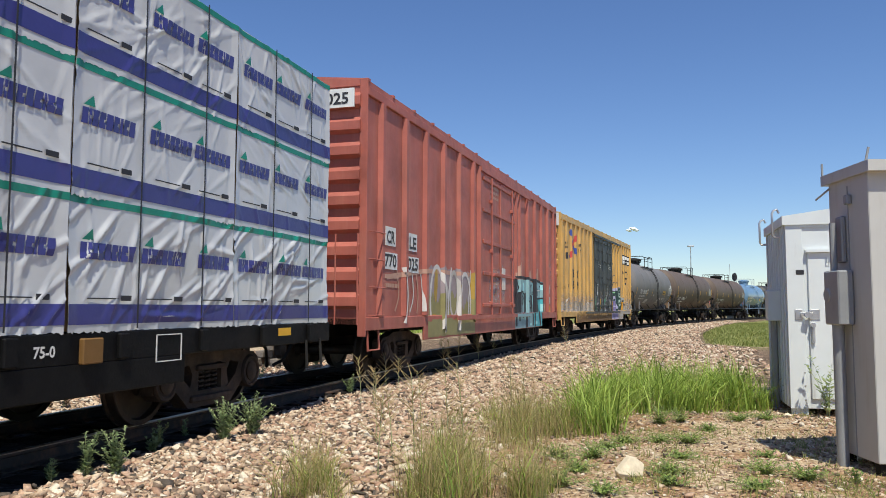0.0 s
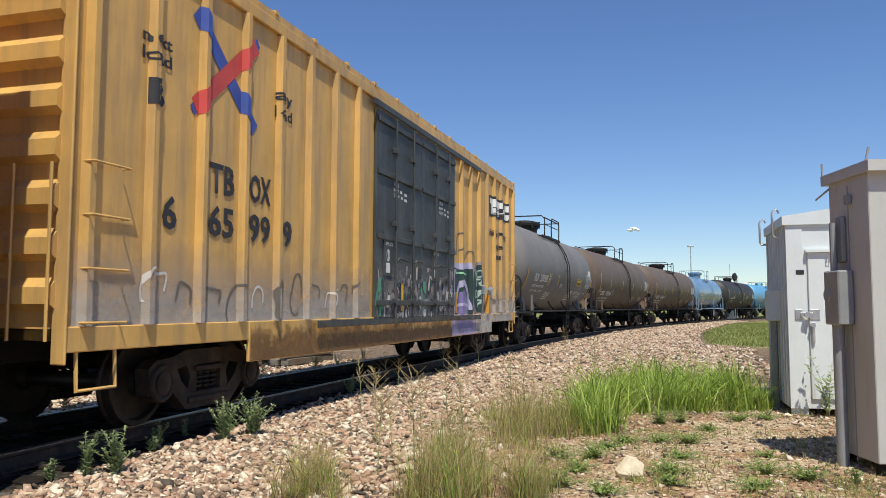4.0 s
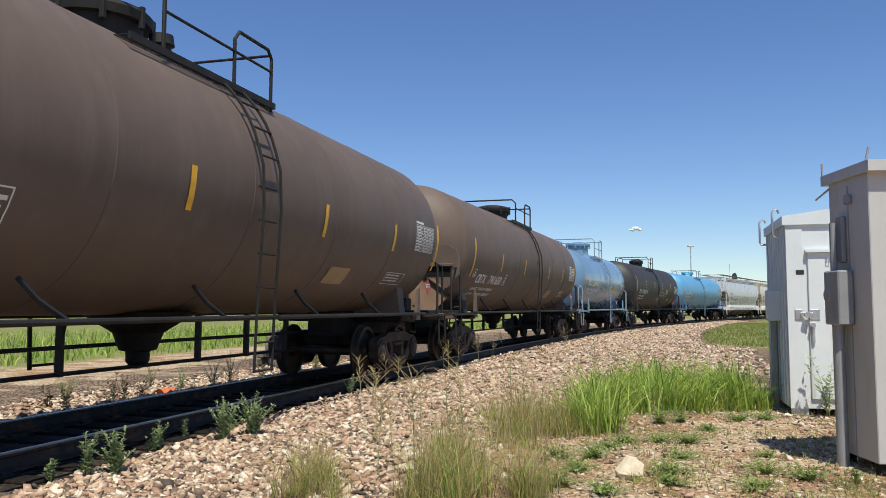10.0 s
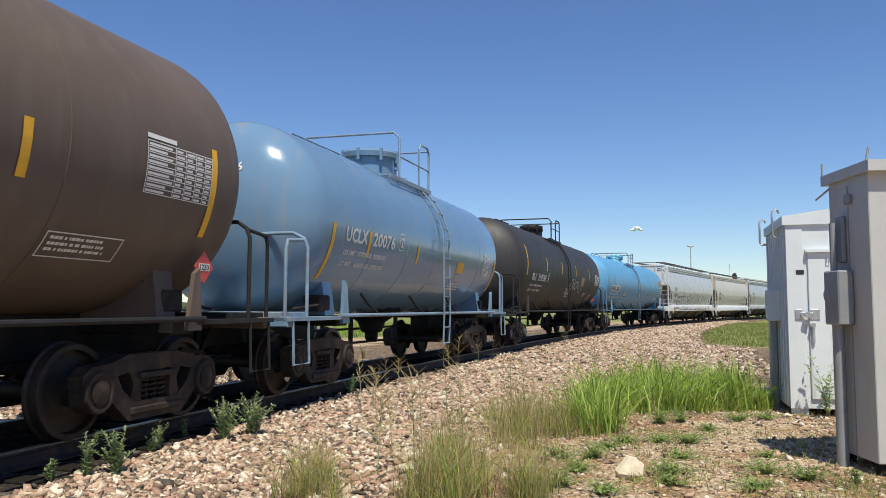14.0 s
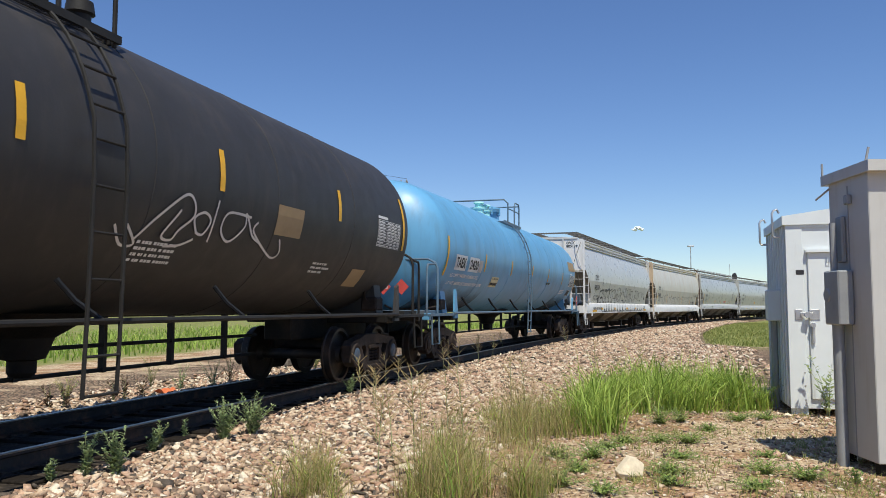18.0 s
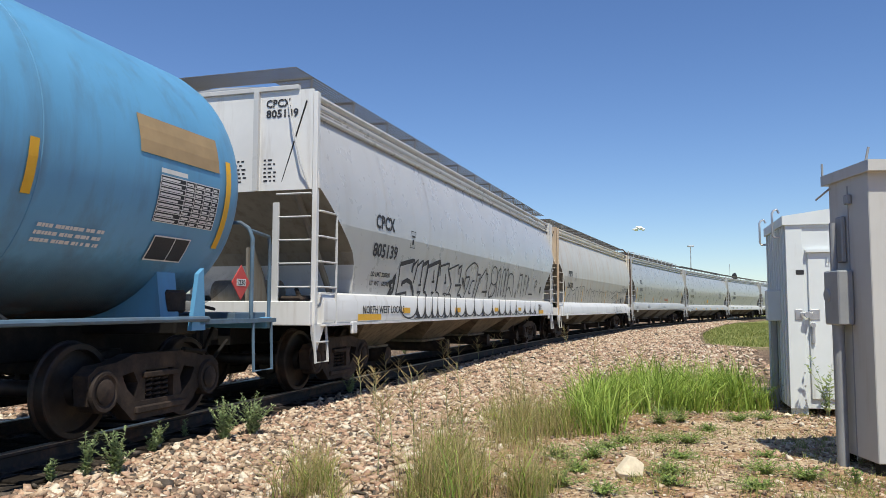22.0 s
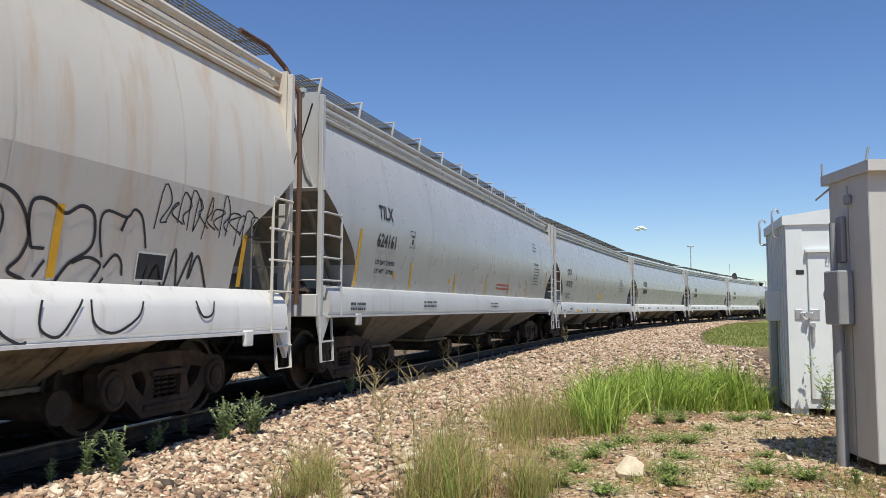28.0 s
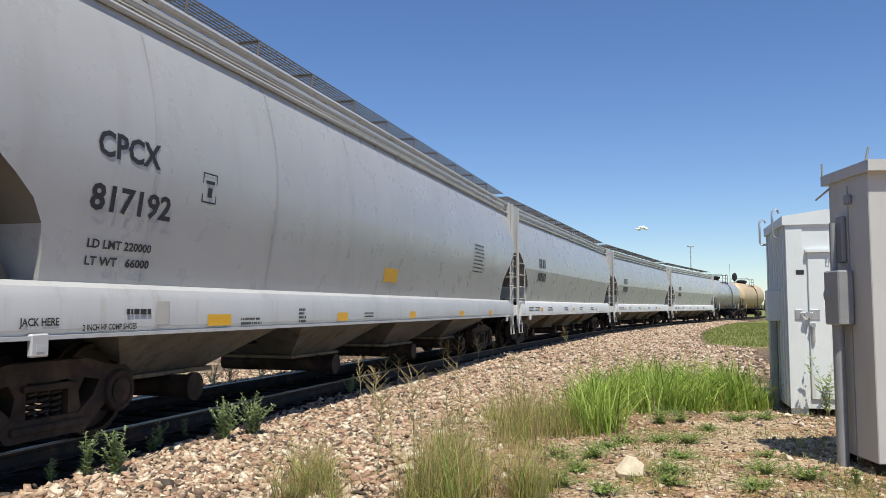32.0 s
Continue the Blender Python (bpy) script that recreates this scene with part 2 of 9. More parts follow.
# ---------------- ground ----------------
def ground_height(n, x, y):
    """Height of the ground n metres right of the track: ballast bed, shoulder, level ground."""
    a = np.abs(n)
    z = np.interp(a, [0, 1.55, 2.5, 3.4, 60], [-0.2, -0.2, -0.27, -0.29, -0.29])
    far = np.clip((a - 2.5) / 4, 0, 1)
    bumps = 0.03 * np.sin(x * 1.3 + 0.7 * y) * np.sin(y * 0.9 - 0.4 * x + 1) + 0.018 * np.sin(3.1 * x + 1.7) * np.sin(2.6 * y)
    z = z - 0.085 * np.exp(-((x - 5.3) / 1.0) ** 2 - ((y - 11.5) / 0.8) ** 2)
    z = z + far * bumps + 0.05 * np.clip((n - 5.0) / 3, 0, 1)
    return z


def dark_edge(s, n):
    """How far from the track's middle the near-black ballast colour reaches."""
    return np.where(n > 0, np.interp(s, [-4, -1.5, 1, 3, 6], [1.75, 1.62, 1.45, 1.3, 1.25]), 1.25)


def ground_mesh():
    xs = np.concatenate([-np.geomspace(3000, 42, 16), np.arange(-40, -8, 1.6), np.arange(-8, 9, 0.3), np.arange(9, 42, 1.5), np.geomspace(44, 3000, 16)])
    ys = np.concatenate([-np.geomspace(3000, 12, 14), np.arange(-10, 4, 1.5), np.arange(4, 24, 0.3), np.arange(24, 100, 2.0), np.geomspace(102, 3000, 18)])
    gx, gy = np.meshgrid(xs, ys, indexing="ij")
    n = offset_of(gx.ravel(), gy.ravel())
    z = ground_height(n, gx.ravel(), gy.ravel())
    s = Shape()
    s.v = list(zip(gx.ravel().tolist(), gy.ravel().tolist(), z.tolist()))
    w = len(ys)
    s.f = [(i * w + j, (i + 1) * w + j, (i + 1) * w + j + 1, i * w + j + 1) for i in range(len(xs) - 1) for j in range(w - 1)]
    me = s.mesh("ground", M_GROUND, 60)
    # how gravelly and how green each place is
    for name, val in (("dark_tone", np.clip((dark_edge(along(gx.ravel(), gy.ravel()), n) - np.abs(n)) / 0.3, 0, 1)), ("bed", np.interp(n, [0.8, 1.0, 3.2, 4.2], [0, 1, 1, 0]) * np.clip((16 - along(gx.ravel(), gy.ravel())) / 6, 0, 1)), ("gravel", gravel_at(n, gx.ravel(), gy.ravel())), ("green", green_at(n, gx.ravel(), gy.ravel()))):
        at = me.attributes.new(name, "FLOAT", "POINT")
        at.data.foreach_set("value", val.astype(np.float32))
    return me


def along(x, y):
    """Metres along the track of the places (x, y)."""
    out = np.empty(len(x))
    for a in range(0, len(x), 4000):
        d = (x[a:a + 4000, None] - TX[None, ::4]) ** 2 + (y[a:a + 4000, None] - TY[None, ::4]) ** 2
        out[a:a + 4000] = TS[np.minimum(d.argmin(1) * 4, len(TS) - 1)]
    return out


def gravel_at(n, x, y):
    s = along(x, y)
    near = np.interp(n, [-9, -6, -3, 0, 3.2, 4.4, 60], [0.0, 0.55, 1, 1, 1, 0.3, 0.15])
    far = np.interp(n, [-9, -6, -3, 0, 7.0, 10.0, 60], [0.0, 0.55, 1, 1, 1, 0.5, 0.15])
    f = np.clip((s - 6) / 6, 0, 1)
    return near * (1 - f) + far * f


def green_at(n, x, y):
    s = along(x, y)
    left = np.clip((-n - 9.5) / 1.5, 0, 1)
    edge = np.interp(s, [23, 27, 42, 76, 100], [9.5, 6.6, 5.4, 3.2, 2.6])
    right = np.clip((n - edge) / 0.8, 0, 1) * np.clip((s - 23) / 2, 0, 1)
    return np.clip(left + right, 0, 1)


def ground_material():
    m = bpy.data.materials.new("gravel_and_dry_earth")
    m.use_nodes = True
    nn, ll = m.node_tree.nodes, m.node_tree.links
    b = nn["Principled BSDF"]
    b.inputs["Roughness"].default_value = 0.92
    b.inputs["Specular IOR Level"].default_value = 0.2
    co = nn.new("ShaderNodeTexCoord")

    def tex(kind, scale):
        t = nn.new(kind)
        t.inputs["Scale"].default_value = scale
        ll.new(co.outputs["Object"], t.inputs["Vector"])
        return t

    def mix(fac, a, c, mode="MIX"):
        x = nn.new("ShaderNodeMix")
        x.data_type = "RGBA"
        x.blend_type = mode
        if isinstance(fac, float):
            x.inputs[0].default_value = fac
        else:
            ll.new(fac, x.inputs[0])
        for sock, val in ((x.inputs[6], a), (x.inputs[7], c)):
            if isinstance(val, tuple):
                sock.default_value = (*val, 1)
            else:
                ll.new(val, sock)
        return x.outputs[2]

    def ramp(src, lo, hi):
        r = nn.new("ShaderNodeMapRange")
        r.inputs[1].default_value, r.inputs[2].default_value = lo, hi
        ll.new(src, r.inputs[0])
        return r.outputs[0]
    stones = tex("ShaderNodeTexVoronoi", 19)
    sep = nn.new("ShaderNodeSeparateColor")
    ll.new(stones.outputs["Color"], sep.inputs[0])
    gravel = mix(sep.outputs[0], (0.22, 0.15, 0.095), (0.5, 0.38, 0.26))
    gravel = mix(ramp(sep.outputs[1], 0.55, 0.9), gravel, (0.4, 0.24, 0.155))
    gravel = mix(ramp(stones.outputs["Distance"], 0.3, 0.6), gravel, (0.06, 0.042, 0.028))
    fine = tex("ShaderNodeTexNoise", 22)
    fine.inputs["Detail"].default_value = 6
    broad = tex("ShaderNodeTexNoise", 1.1)
    broad.inputs["Detail"].default_value = 5
    soil = mix(ramp(fine.outputs["Fac"], 0.35, 0.65), (0.25, 0.16, 0.09), (0.66, 0.53, 0.36))
    soil = mix(ramp(broad.outputs["Fac"], 0.46, 0.56), soil, mix(ramp(fine.outputs["Fac"], 0.35, 0.6), (0.16, 0.08, 0.04), (0.46, 0.28, 0.15)))
    grass = mix(ramp(fine.outputs["Fac"], 0.3, 0.7), (0.1, 0.14, 0.03), (0.26, 0.28, 0.08))
    grass = mix(ramp(broad.outputs["Fac"], 0.4, 0.7), grass, (0.27, 0.24, 0.1))
    ga, gr = nn.new("ShaderNodeAttribute"), nn.new("ShaderNodeAttribute")
    ga.attribute_name, gr.attribute_name = "gravel", "green"
    edge = nn.new("ShaderNodeMath")
    edge.operation = "ADD"
    ll.new(ga.outputs["Fac"], edge.inputs[0])
    ll.new(ramp(broad.outputs["Fac"], 0.2, 0.8), edge.inputs[1])
    col = mix(ramp(edge.outputs[0], 0.85, 1.1), soil, gravel)
    edge2 = nn.new("ShaderNodeMath")
    edge2.operation = "ADD"
    ll.new(gr.outputs["Fac"], edge2.inputs[0])
    ll.new(ramp(broad.outputs["Fac"], 0.2, 0.8), edge2.inputs[1])
    col = mix(ramp(edge2.outputs[0], 0.8, 1.2), col, grass)
    bd = nn.new("ShaderNodeAttribute")
    bd.attribute_name = "bed"
    col = mix(bd.outputs["Fac"], col, mix(sep.outputs[0], (0.07, 0.05, 0.035), (0.2, 0.14, 0.095)))
    # near-black ballast colour along the track, out to dark_edge
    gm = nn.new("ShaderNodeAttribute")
    gm.attribute_name = "dark_tone"
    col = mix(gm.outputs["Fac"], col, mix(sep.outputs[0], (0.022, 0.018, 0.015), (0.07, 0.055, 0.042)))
    ll.new(col, b.inputs["Base Color"])
    bp = nn.new("ShaderNodeBump")
    bp.inputs["Strength"].default_value, bp.inputs["Distance"].default_value = 0.8, 0.03
    ll.new(stones.outputs["Distance"], bp.inputs["Height"])
    bp.invert = True
    ll.new(bp.outputs[0], b.inputs["Normal"])
    return m


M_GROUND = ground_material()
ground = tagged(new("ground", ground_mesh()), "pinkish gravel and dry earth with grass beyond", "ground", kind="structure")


# ---------------- track ----------------
def swept(prof, s0, s1, step=1.0, n0=0.0):
    """An outline of (n, z) pairs drawn along the track."""
    sh = Shape()
    k = len(prof)
    count = int((s1 - s0) / step) + 1
    for i in range(count):
        for n, z in prof:
            sh.v.append(tuple(beside(s0 + i * step, n + n0, z)))
    for i in range(count - 1):
        for j in range(k):
            q = (j + 1) % k
            sh.f.append((i * k + j, i * k + q, (i + 1) * k + q, (i + 1) * k + j))
    return sh


def build_track():
    track = thing("railway_track", "single railway track on a ballast bed, rusty rails with worn heads", "railway track", kind="structure")
    prof = [(-0.07, -0.17), (0.07, -0.17), (0.07, -0.155), (0.012, -0.135), (0.012, -0.05), (0.037, -0.035), (0.037, -0.012),
            (-0.037, -0.012), (-0.037, -0.035), (-0.012, -0.05), (-0.012, -0.135), (-0.07, -0.155)]
    head = [(-0.036, -0.0122), (0.036, -0.0122), (0.036, -0.005), (0.03, 0.0), (-0.03, 0.0), (-0.036, -0.005)]
    for n0, lift in ((0.755, 0.0), (-0.755, 0.009)):
        rail = part("rail", swept([(n, z + lift) for n, z in prof], -240, 400, 1.0, n0), M_STEEL, track, "rusty steel rail")
        part("rail_head", swept([(n, z + lift) for n, z in head], -240, 400, 1.0, n0), M_RAILTOP, rail, "worn shiny rail head")
    tie = Shape().box(-0.115, 0.115, -1.3, 1.3, -0.35, -0.172, 0.012).mesh("tie", M_TIE)
    plate = Shape().box(-0.09, 0.09, -0.17, 0.17, -0.174, -0.164).box(-0.02, 0.02, -0.12, -0.09, -0.17, -0.135).box(-0.02, 0.02, 0.09, 0.12, -0.17, -0.135).mesh("tie_plate", M_STEEL)
    s = -9.0
    while s < 90:
        x, y, h = on_track(s)
        t = part("tie", tie, None, track)
        t.matrix_world = pose(x, y, 0, 0, 0, 90 - math.degrees(h))
        if s < 22:
            for n in (-0.755, 0.755):
                p = part("tie_plate", plate, None, t)
                p.location = (0, n, 0)
        s += 0.54
    return track


build_track()


# ---------------- signal cabinets ----------------
def loop_handle(pts, r=0.014):
    return Shape().tube(pts, r, 8)


def build_house():
    """The larger signal house with a door in its front."""
    house = thing("signal_house", "grey sheet-metal railway signal house with a padlocked door on steel feet", "signal house", m=pose(5.03, 11.6, -0.28, 0, 0, -14.8))
    W, D, H = 1.75, 1.9, 2.76
    z0 = 0.07
    part("body", Shape().box(0, W, 0.0, D, z0, z0 + H, 0.01), M_CABINET, house)
    for x in (0.02, W - 0.24):
        for y in (0.03, D - 0.2):
            part("foot", Shape().box(x, x + 0.22, y, y + 0.15, -0.12, z0 + 0.01, 0.008), M_CABINET, house)
    part("roof", Shape().prism([(-0.05, z0 + H - 0.1), (-0.05, z0 + H + 0.03), (W / 2, z0 + H + 0.16), (W + 0.05, z0 + H + 0.03), (W + 0.05, z0 + H - 0.1)], -0.045, D + 0.045, "y"), M_CABINET, house, "low-pitched sheet roof")
    i = 0
    y = 0.12
    while y < D - 0.05:
        part("wall_rib", Shape().box(-0.03, 0.0, y, y + 0.05, z0 + 0.02, z0 + H - 0.1, 0.006), M_CABINET, house)
        y += 0.24
    door = part("door", Shape().box(0.28, 1.2, -0.035, -0.003, z0 + 0.14, z0 + 2.25, 0.008), M_CABINET, house)
    part("door_hood", Shape().box(0.25, 1.24, -0.08, -0.002, z0 + 2.25, z0 + 2.29), M_CABINET, house)
    part("corner_trim", Shape().box(-0.006, 0.22, -0.014, -0.002, z0 + 0.0, z0 + H - 0.12, 0.004), M_CABINET, house)
    part("gutter_line", Shape().box(0, W, -0.02, -0.002, z0 + H - 0.14, z0 + H - 0.1), M_CABINET, house)
    hasp = part("hasp", Shape().box(0.09, 0.19, -0.03, -0.015, z0 + 1.28, z0 + 1.43, 0.005).box(0.28, 0.42, -0.05, -0.036, z0 + 1.28, z0 + 1.43, 0.005).box(0.16, 0.33, -0.055, -0.045, z0 + 1.33, z0 + 1.38, 0.004), M_GALV, house, "galvanized hasp")
    part("padlock", Shape().lathe([(-0.12, 0.0), (-0.12, 0.045), (-0.055, 0.045), (-0.05, 0.0)], "y", 16, (0.25, 0.0, z0 + 1.35)), M_GALV, house, "round steel padlock")
    part("door_handle", Shape().box(0.3, 0.345, -0.075, -0.04, z0 + 0.93, z0 + 1.22, 0.012).lathe([(-0.09, 0.035), (-0.035, 0.035)], "y", 14, (0.322, 0, z0 + 1.2)), M_GALV, door, "steel lever handle")
    part("warning_label", Shape().box(0.12, 0.23, -0.0175, -0.0145, z0 + 1.93, z0 + 2.0), M_INKBLACK, house, "small dark sticker")
    for k in range(4):
        part("rivet", Shape().lathe([(-0.022, 0.0), (-0.02, 0.012), (-0.012, 0.014)], "y", 8, (0.2, 0, z0 + (0.06, 0.13, 0.33, 0.52)[k])), M_GALV, house)
    for x in (0.55, 0.75):
        part("hook", Shape().tube([(x - 0.02, -0.05, z0 + 2.17), (x - 0.02, -0.06, z0 + 2.1), (x + 0.02, -0.06, z0 + 2.1), (x + 0.02, -0.05, z0 + 2.17)], 0.007, 6), M_GALV, house)
    for y in (0.2, 1.65):
        part("lifting_ring", loop_handle([(-0.05, y, z0 + H - 0.26), (-0.13, y, z0 + H - 0.26), (-0.15, y, z0 + H - 0.22), (-0.15, y, z0 + H + 0.1), (-0.13, y, z0 + H + 0.14), (-0.08, y, z0 + H + 0.16), (-0.05, y, z0 + H + 0.1)], 0.017), M_GALV, house, "bent steel lifting ring")
    box = part("side_box", Shape().box(-0.2, -0.005, 0.55, 0.85, z0 + 1.25, z0 + 1.72, 0.012), M_CABINET, house, "grey service box")
    part("box_conduit", Shape().tube([(-0.1, 0.7, z0 + 1.26), (-0.1, 0.7, -0.05)], 0.05, 12), M_CONDUIT, house)
    part("box_conduit", Shape().tube([(-0.06, 1.15, z0 + 1.2), (-0.06, 1.15, -0.05)], 0.03, 10), M_CONDUIT, house)
    return house


def build_case():
    """The tall narrow equipment case."""
    case = thing("equipment_case", "tall pale aluminium equipment case with an overhanging roof on legs", "equipment case", m=pose(3.82, 7.07, -0.25, 0, 0, -2))
    W, D, H = 1.1, 0.78, 2.78
    z0 = 0.06
    part("body", Shape().box(0, W, 0, D, z0 + 0.06, z0 + H - 0.08, 0.008), M_ALU, case)
    part("roof", Shape().prism([(-0.09, z0 + H - 0.13), (-0.09, z0 + H - 0.03), (D + 0.09, z0 + H - 0.03), (D + 0.09, z0 + H - 0.13)], -0.035, W + 0.09, "x"), M_ALU, case, "flat overhanging sheet roof")
    for x in (0.03, W - 0.13):
        for y in (0.03, D - 0.13):
            part("leg", Shape().box(x, x + 0.1, y, y + 0.1, -0.1, z0 + 0.07), M_UNDER, case)
    part("seam", Shape().box(-0.006, -0.001, 0.38, 0.392, z0 + 0.02, z0 + H - 0.2), M_CONDUIT, case)
    mbox = part("meter_box", Shape().box(-0.15, -0.004, 0.32, 0.62, z0 + 1.27, z0 + 1.78, 0.012), M_CONDUIT, case, "dark grey meter box")
    part("box_latch", Shape().lathe([(-0.165, 0.0), (-0.162, 0.06), (-0.15, 0.07)], "x", 16, (0, 0.55, z0 + 1.55)), M_CONDUIT, mbox)
    part("conduit", Shape().tube([(-0.08, 0.5, z0 + 1.28), (-0.08, 0.5, -0.05)], 0.055, 14), M_CONDUIT, case)
    part("conduit", Shape().tube([(-0.1, 0.5, z0 + 1.76), (-0.1, 0.5, z0 + 2.24), (-0.1, 0.5, z0 + 2.2), (-0.05, 0.5, z0 + 2.24), (0.01, 0.5, z0 + 2.24)], 0.032, 12), M_CONDUIT, case)
    part("conduit_head", Shape().box(-0.05, -0.004, 0.43, 0.56, z0 + 1.86, z0 + 2.3, 0.012), M_CONDUIT, case)
    part("socket", Shape().box(-0.05, -0.002, 0.3, 0.38, z0 + 2.4, z0 + 2.49, 0.01), M_CONDUIT, case)
    part("antenna", Shape().tube([(-0.02, 0.86, z0 + H - 0.03), (-0.02, 0.86, z0 + H + 0.1)], 0.012, 8), M_CONDUIT, case)
    part("antenna", Shape().tube([(0.0, 0.02, z0 + H - 0.03), (0.03, 0.02, z0 + H + 0.1)], 0.012, 8), M_CONDUIT, case)
    part("stay", Shape().tube([(-0.005, 0.74, z0 + H - 0.17), (-0.1, 0.85, z0 + H - 0.27)], 0.01, 6), M_CONDUIT, case)
    return case


build_house()
build_case()

# ---------------- freight cars ----------------
# Car space: x forward along the track (away), y to the far side, z up from the rail head.
SPINNING = []


def wheelset_mesh():
    half = [(-1.13, 0.0), (-1.13, 0.085), (-0.9, 0.09), (-0.9, 0.07), (-0.86, 0.07), (-0.86, 0.13), (-0.79, 0.15), (-0.745, 0.3), (-0.755, 0.385), (-0.825, 0.4),
            (-0.825, 0.448), (-0.815, 0.457), (-0.72, 0.46), (-0.705, 0.483), (-0.675, 0.48), (-0.67, 0.4), (-0.7, 0.38), (-0.7, 0.14), (-0.65, 0.12), (-0.62, 0.085)]
    prof = half + [(-a, r) for a, r in reversed(half)]
    sh = Shape().lathe(prof, "y", 40)
    for side in (-1.135, 1.115):
        for k in range(3):
            w = 2 * math.pi * k / 3
            x, z = 0.05 * math.cos(w), 0.05 * math.sin(w)
            sh.box(x - 0.015, x + 0.015, side - 0.012, side + 0.03, z - 0.015, z + 0.015)
    return sh.mesh("wheelset", M_WHEEL, 35)


def side_frame_mesh(y):
    a, b = y - 0.085, y + 0.085
    sh = Shape()
    # top chord, arched and deep
    sh.prism([(-1.1, 0.5), (-1.1, 0.62), (-0.98, 0.7), (-0.72, 0.72), (-0.46, 0.79), (0.46, 0.79), (0.72, 0.72), (0.98, 0.7), (1.1, 0.62), (1.1, 0.5),
              (0.74, 0.5), (0.66, 0.58), (0.42, 0.62), (-0.42, 0.62), (-0.66, 0.58), (-0.74, 0.5)], a, b, "y")
    # bottom chord
    sh.prism([(-0.76, 0.6), (-0.62, 0.59), (-0.54, 0.45), (-0.36, 0.31), (0.36, 0.31), (0.54, 0.45), (0.62, 0.59), (0.76, 0.6), (0.76, 0.4), (0.44, 0.13), (-0.44, 0.13), (-0.76, 0.4)], a, b, "y")
    # columns on either side of the springs, flared
    for k in (-1, 1):
        sh.prism([(k * 0.24, 0.28), (k * 0.24, 0.66), (k * 0.46, 0.66), (k * 0.36, 0.5), (k * 0.42, 0.28)], a + 0.012, b - 0.012, "y")
        # pedestal jaws and the ring round the bearing
        for d in (-0.2, 0.13):
            sh.box(k * 0.889 + d, k * 0.889 + d + 0.07, a + 0.01, b - 0.01, 0.34, 0.58)
        sh.lathe([(a - 0.02, 0.145), (a - 0.035, 0.16), (a - 0.035, 0.19), (a - 0.01, 0.205), (b, 0.205)], "y", 24, (k * 0.889, 0, 0.457))
    sh.box(-0.42, 0.42, a - 0.035, b + 0.035, 0.19, 0.26, 0.012)
    sh.box(-0.3, 0.3, a - 0.03, b + 0.03, 0.54, 0.6, 0.01)
    return sh.mesh("side_frame", M_TRUCK, 30)


def spring_mesh():
    sh = Shape()
    x = y = 0.0
    if True:
        pts = [(x + 0.055 * math.cos(w), y + 0.055 * math.sin(w), 0.27 + 0.26 * w / (2 * math.pi * 5)) for w in [k * math.pi / 4 for k in range(41)]]
        sh.tube(pts, 0.016, 5)
    return sh.mesh("coil_spring", M_TRUCK, 40)


def cap_mesh(y):
    s = -1 if y < 0 else 1
    return Shape().lathe([(s * 1.0, 0.125), (s * 1.14, 0.12), (s * 1.15, 0.1), (s * 1.155, 0.0)], "y", 18, (0, 0, 0.457))


WHEELSET = wheelset_mesh()
SIDE_FRAMES = {y: side_frame_mesh(y) for y in (-1.02, 1.02)}
SPRING = spring_mesh()
BOLSTER = Shape().box(-0.2, 0.2, -1.06, 1.06, 0.52, 0.7, 0.02).box(-0.3, 0.3, -0.4, 0.4, 0.66, 0.8, 0.02).mesh("truck", M_TRUCK)
BRAKE = Shape().box(-0.52, -0.44, -0.9, 0.9, 0.36, 0.44, 0.01).box(0.44, 0.52, -0.9, 0.9, 0.36, 0.44, 0.01).tube([(-0.5, -0.2, 0.4), (0.5, 0.2, 0.4)], 0.03, 6).mesh("brake_beam", M_UNDER)
CAPS = {k: {y: cap_mesh(y).mesh("bearing_cap", mat, 40) for y in (-1, 1)} for k, mat in (("plain", M_TRUCK), ("blue", M_BLUECAP))}


def build_truck(car, x, caps="plain"):
    truck = part("truck", BOLSTER, None, car, "grimy cast-steel two-axle truck")
    truck.location = (x, 0, 0)
    for y in (-1.02, 1.02):
        part("side_frame", SIDE_FRAMES[y], None, truck)
        for x2 in (-0.14, 0.0, 0.14):
            part("coil_spring", SPRING, None, truck).location = (x2, y, 0)
        for x2 in (-0.889, 0.889):
            part("bearing_cap", CAPS[caps][-1 if y < 0 else 1], None, truck).location = (x2, 0, 0)
    part("brake_beam", BRAKE, None, truck)
    for a in (-0.889, 0.889):
        w = part("wheelset", WHEELSET, None, truck, "steel wheels on an axle")
        w.location = (a, 0, 0.457)
        SPINNING.append((w, a))
    return truck


def coupler(car, x, way):
    sh = Shape().box(min(x, x + way * 0.45), max(x, x + way * 0.45), -0.09, 0.09, 0.78, 0.96, 0.02)
    sh.box(min(x + way * 0.4, x + way * 0.68), max(x + way * 0.4, x + way * 0.68), -0.17, 0.15, 0.7, 1.0, 0.04)
    c = part("coupler", sh, M_UNDER, car, "cast-steel knuckle coupler")
    part("brake_hose", Shape().tube([(x + way * 0.1, -0.3, 0.8), (x + way * 0.35, -0.3, 0.62), (x + way * 0.5, -0.24, 0.4), (x + way * 0.66, -0.15, 0.33)], 0.025, 7), M_UNDER, c, "black rubber brake hose")


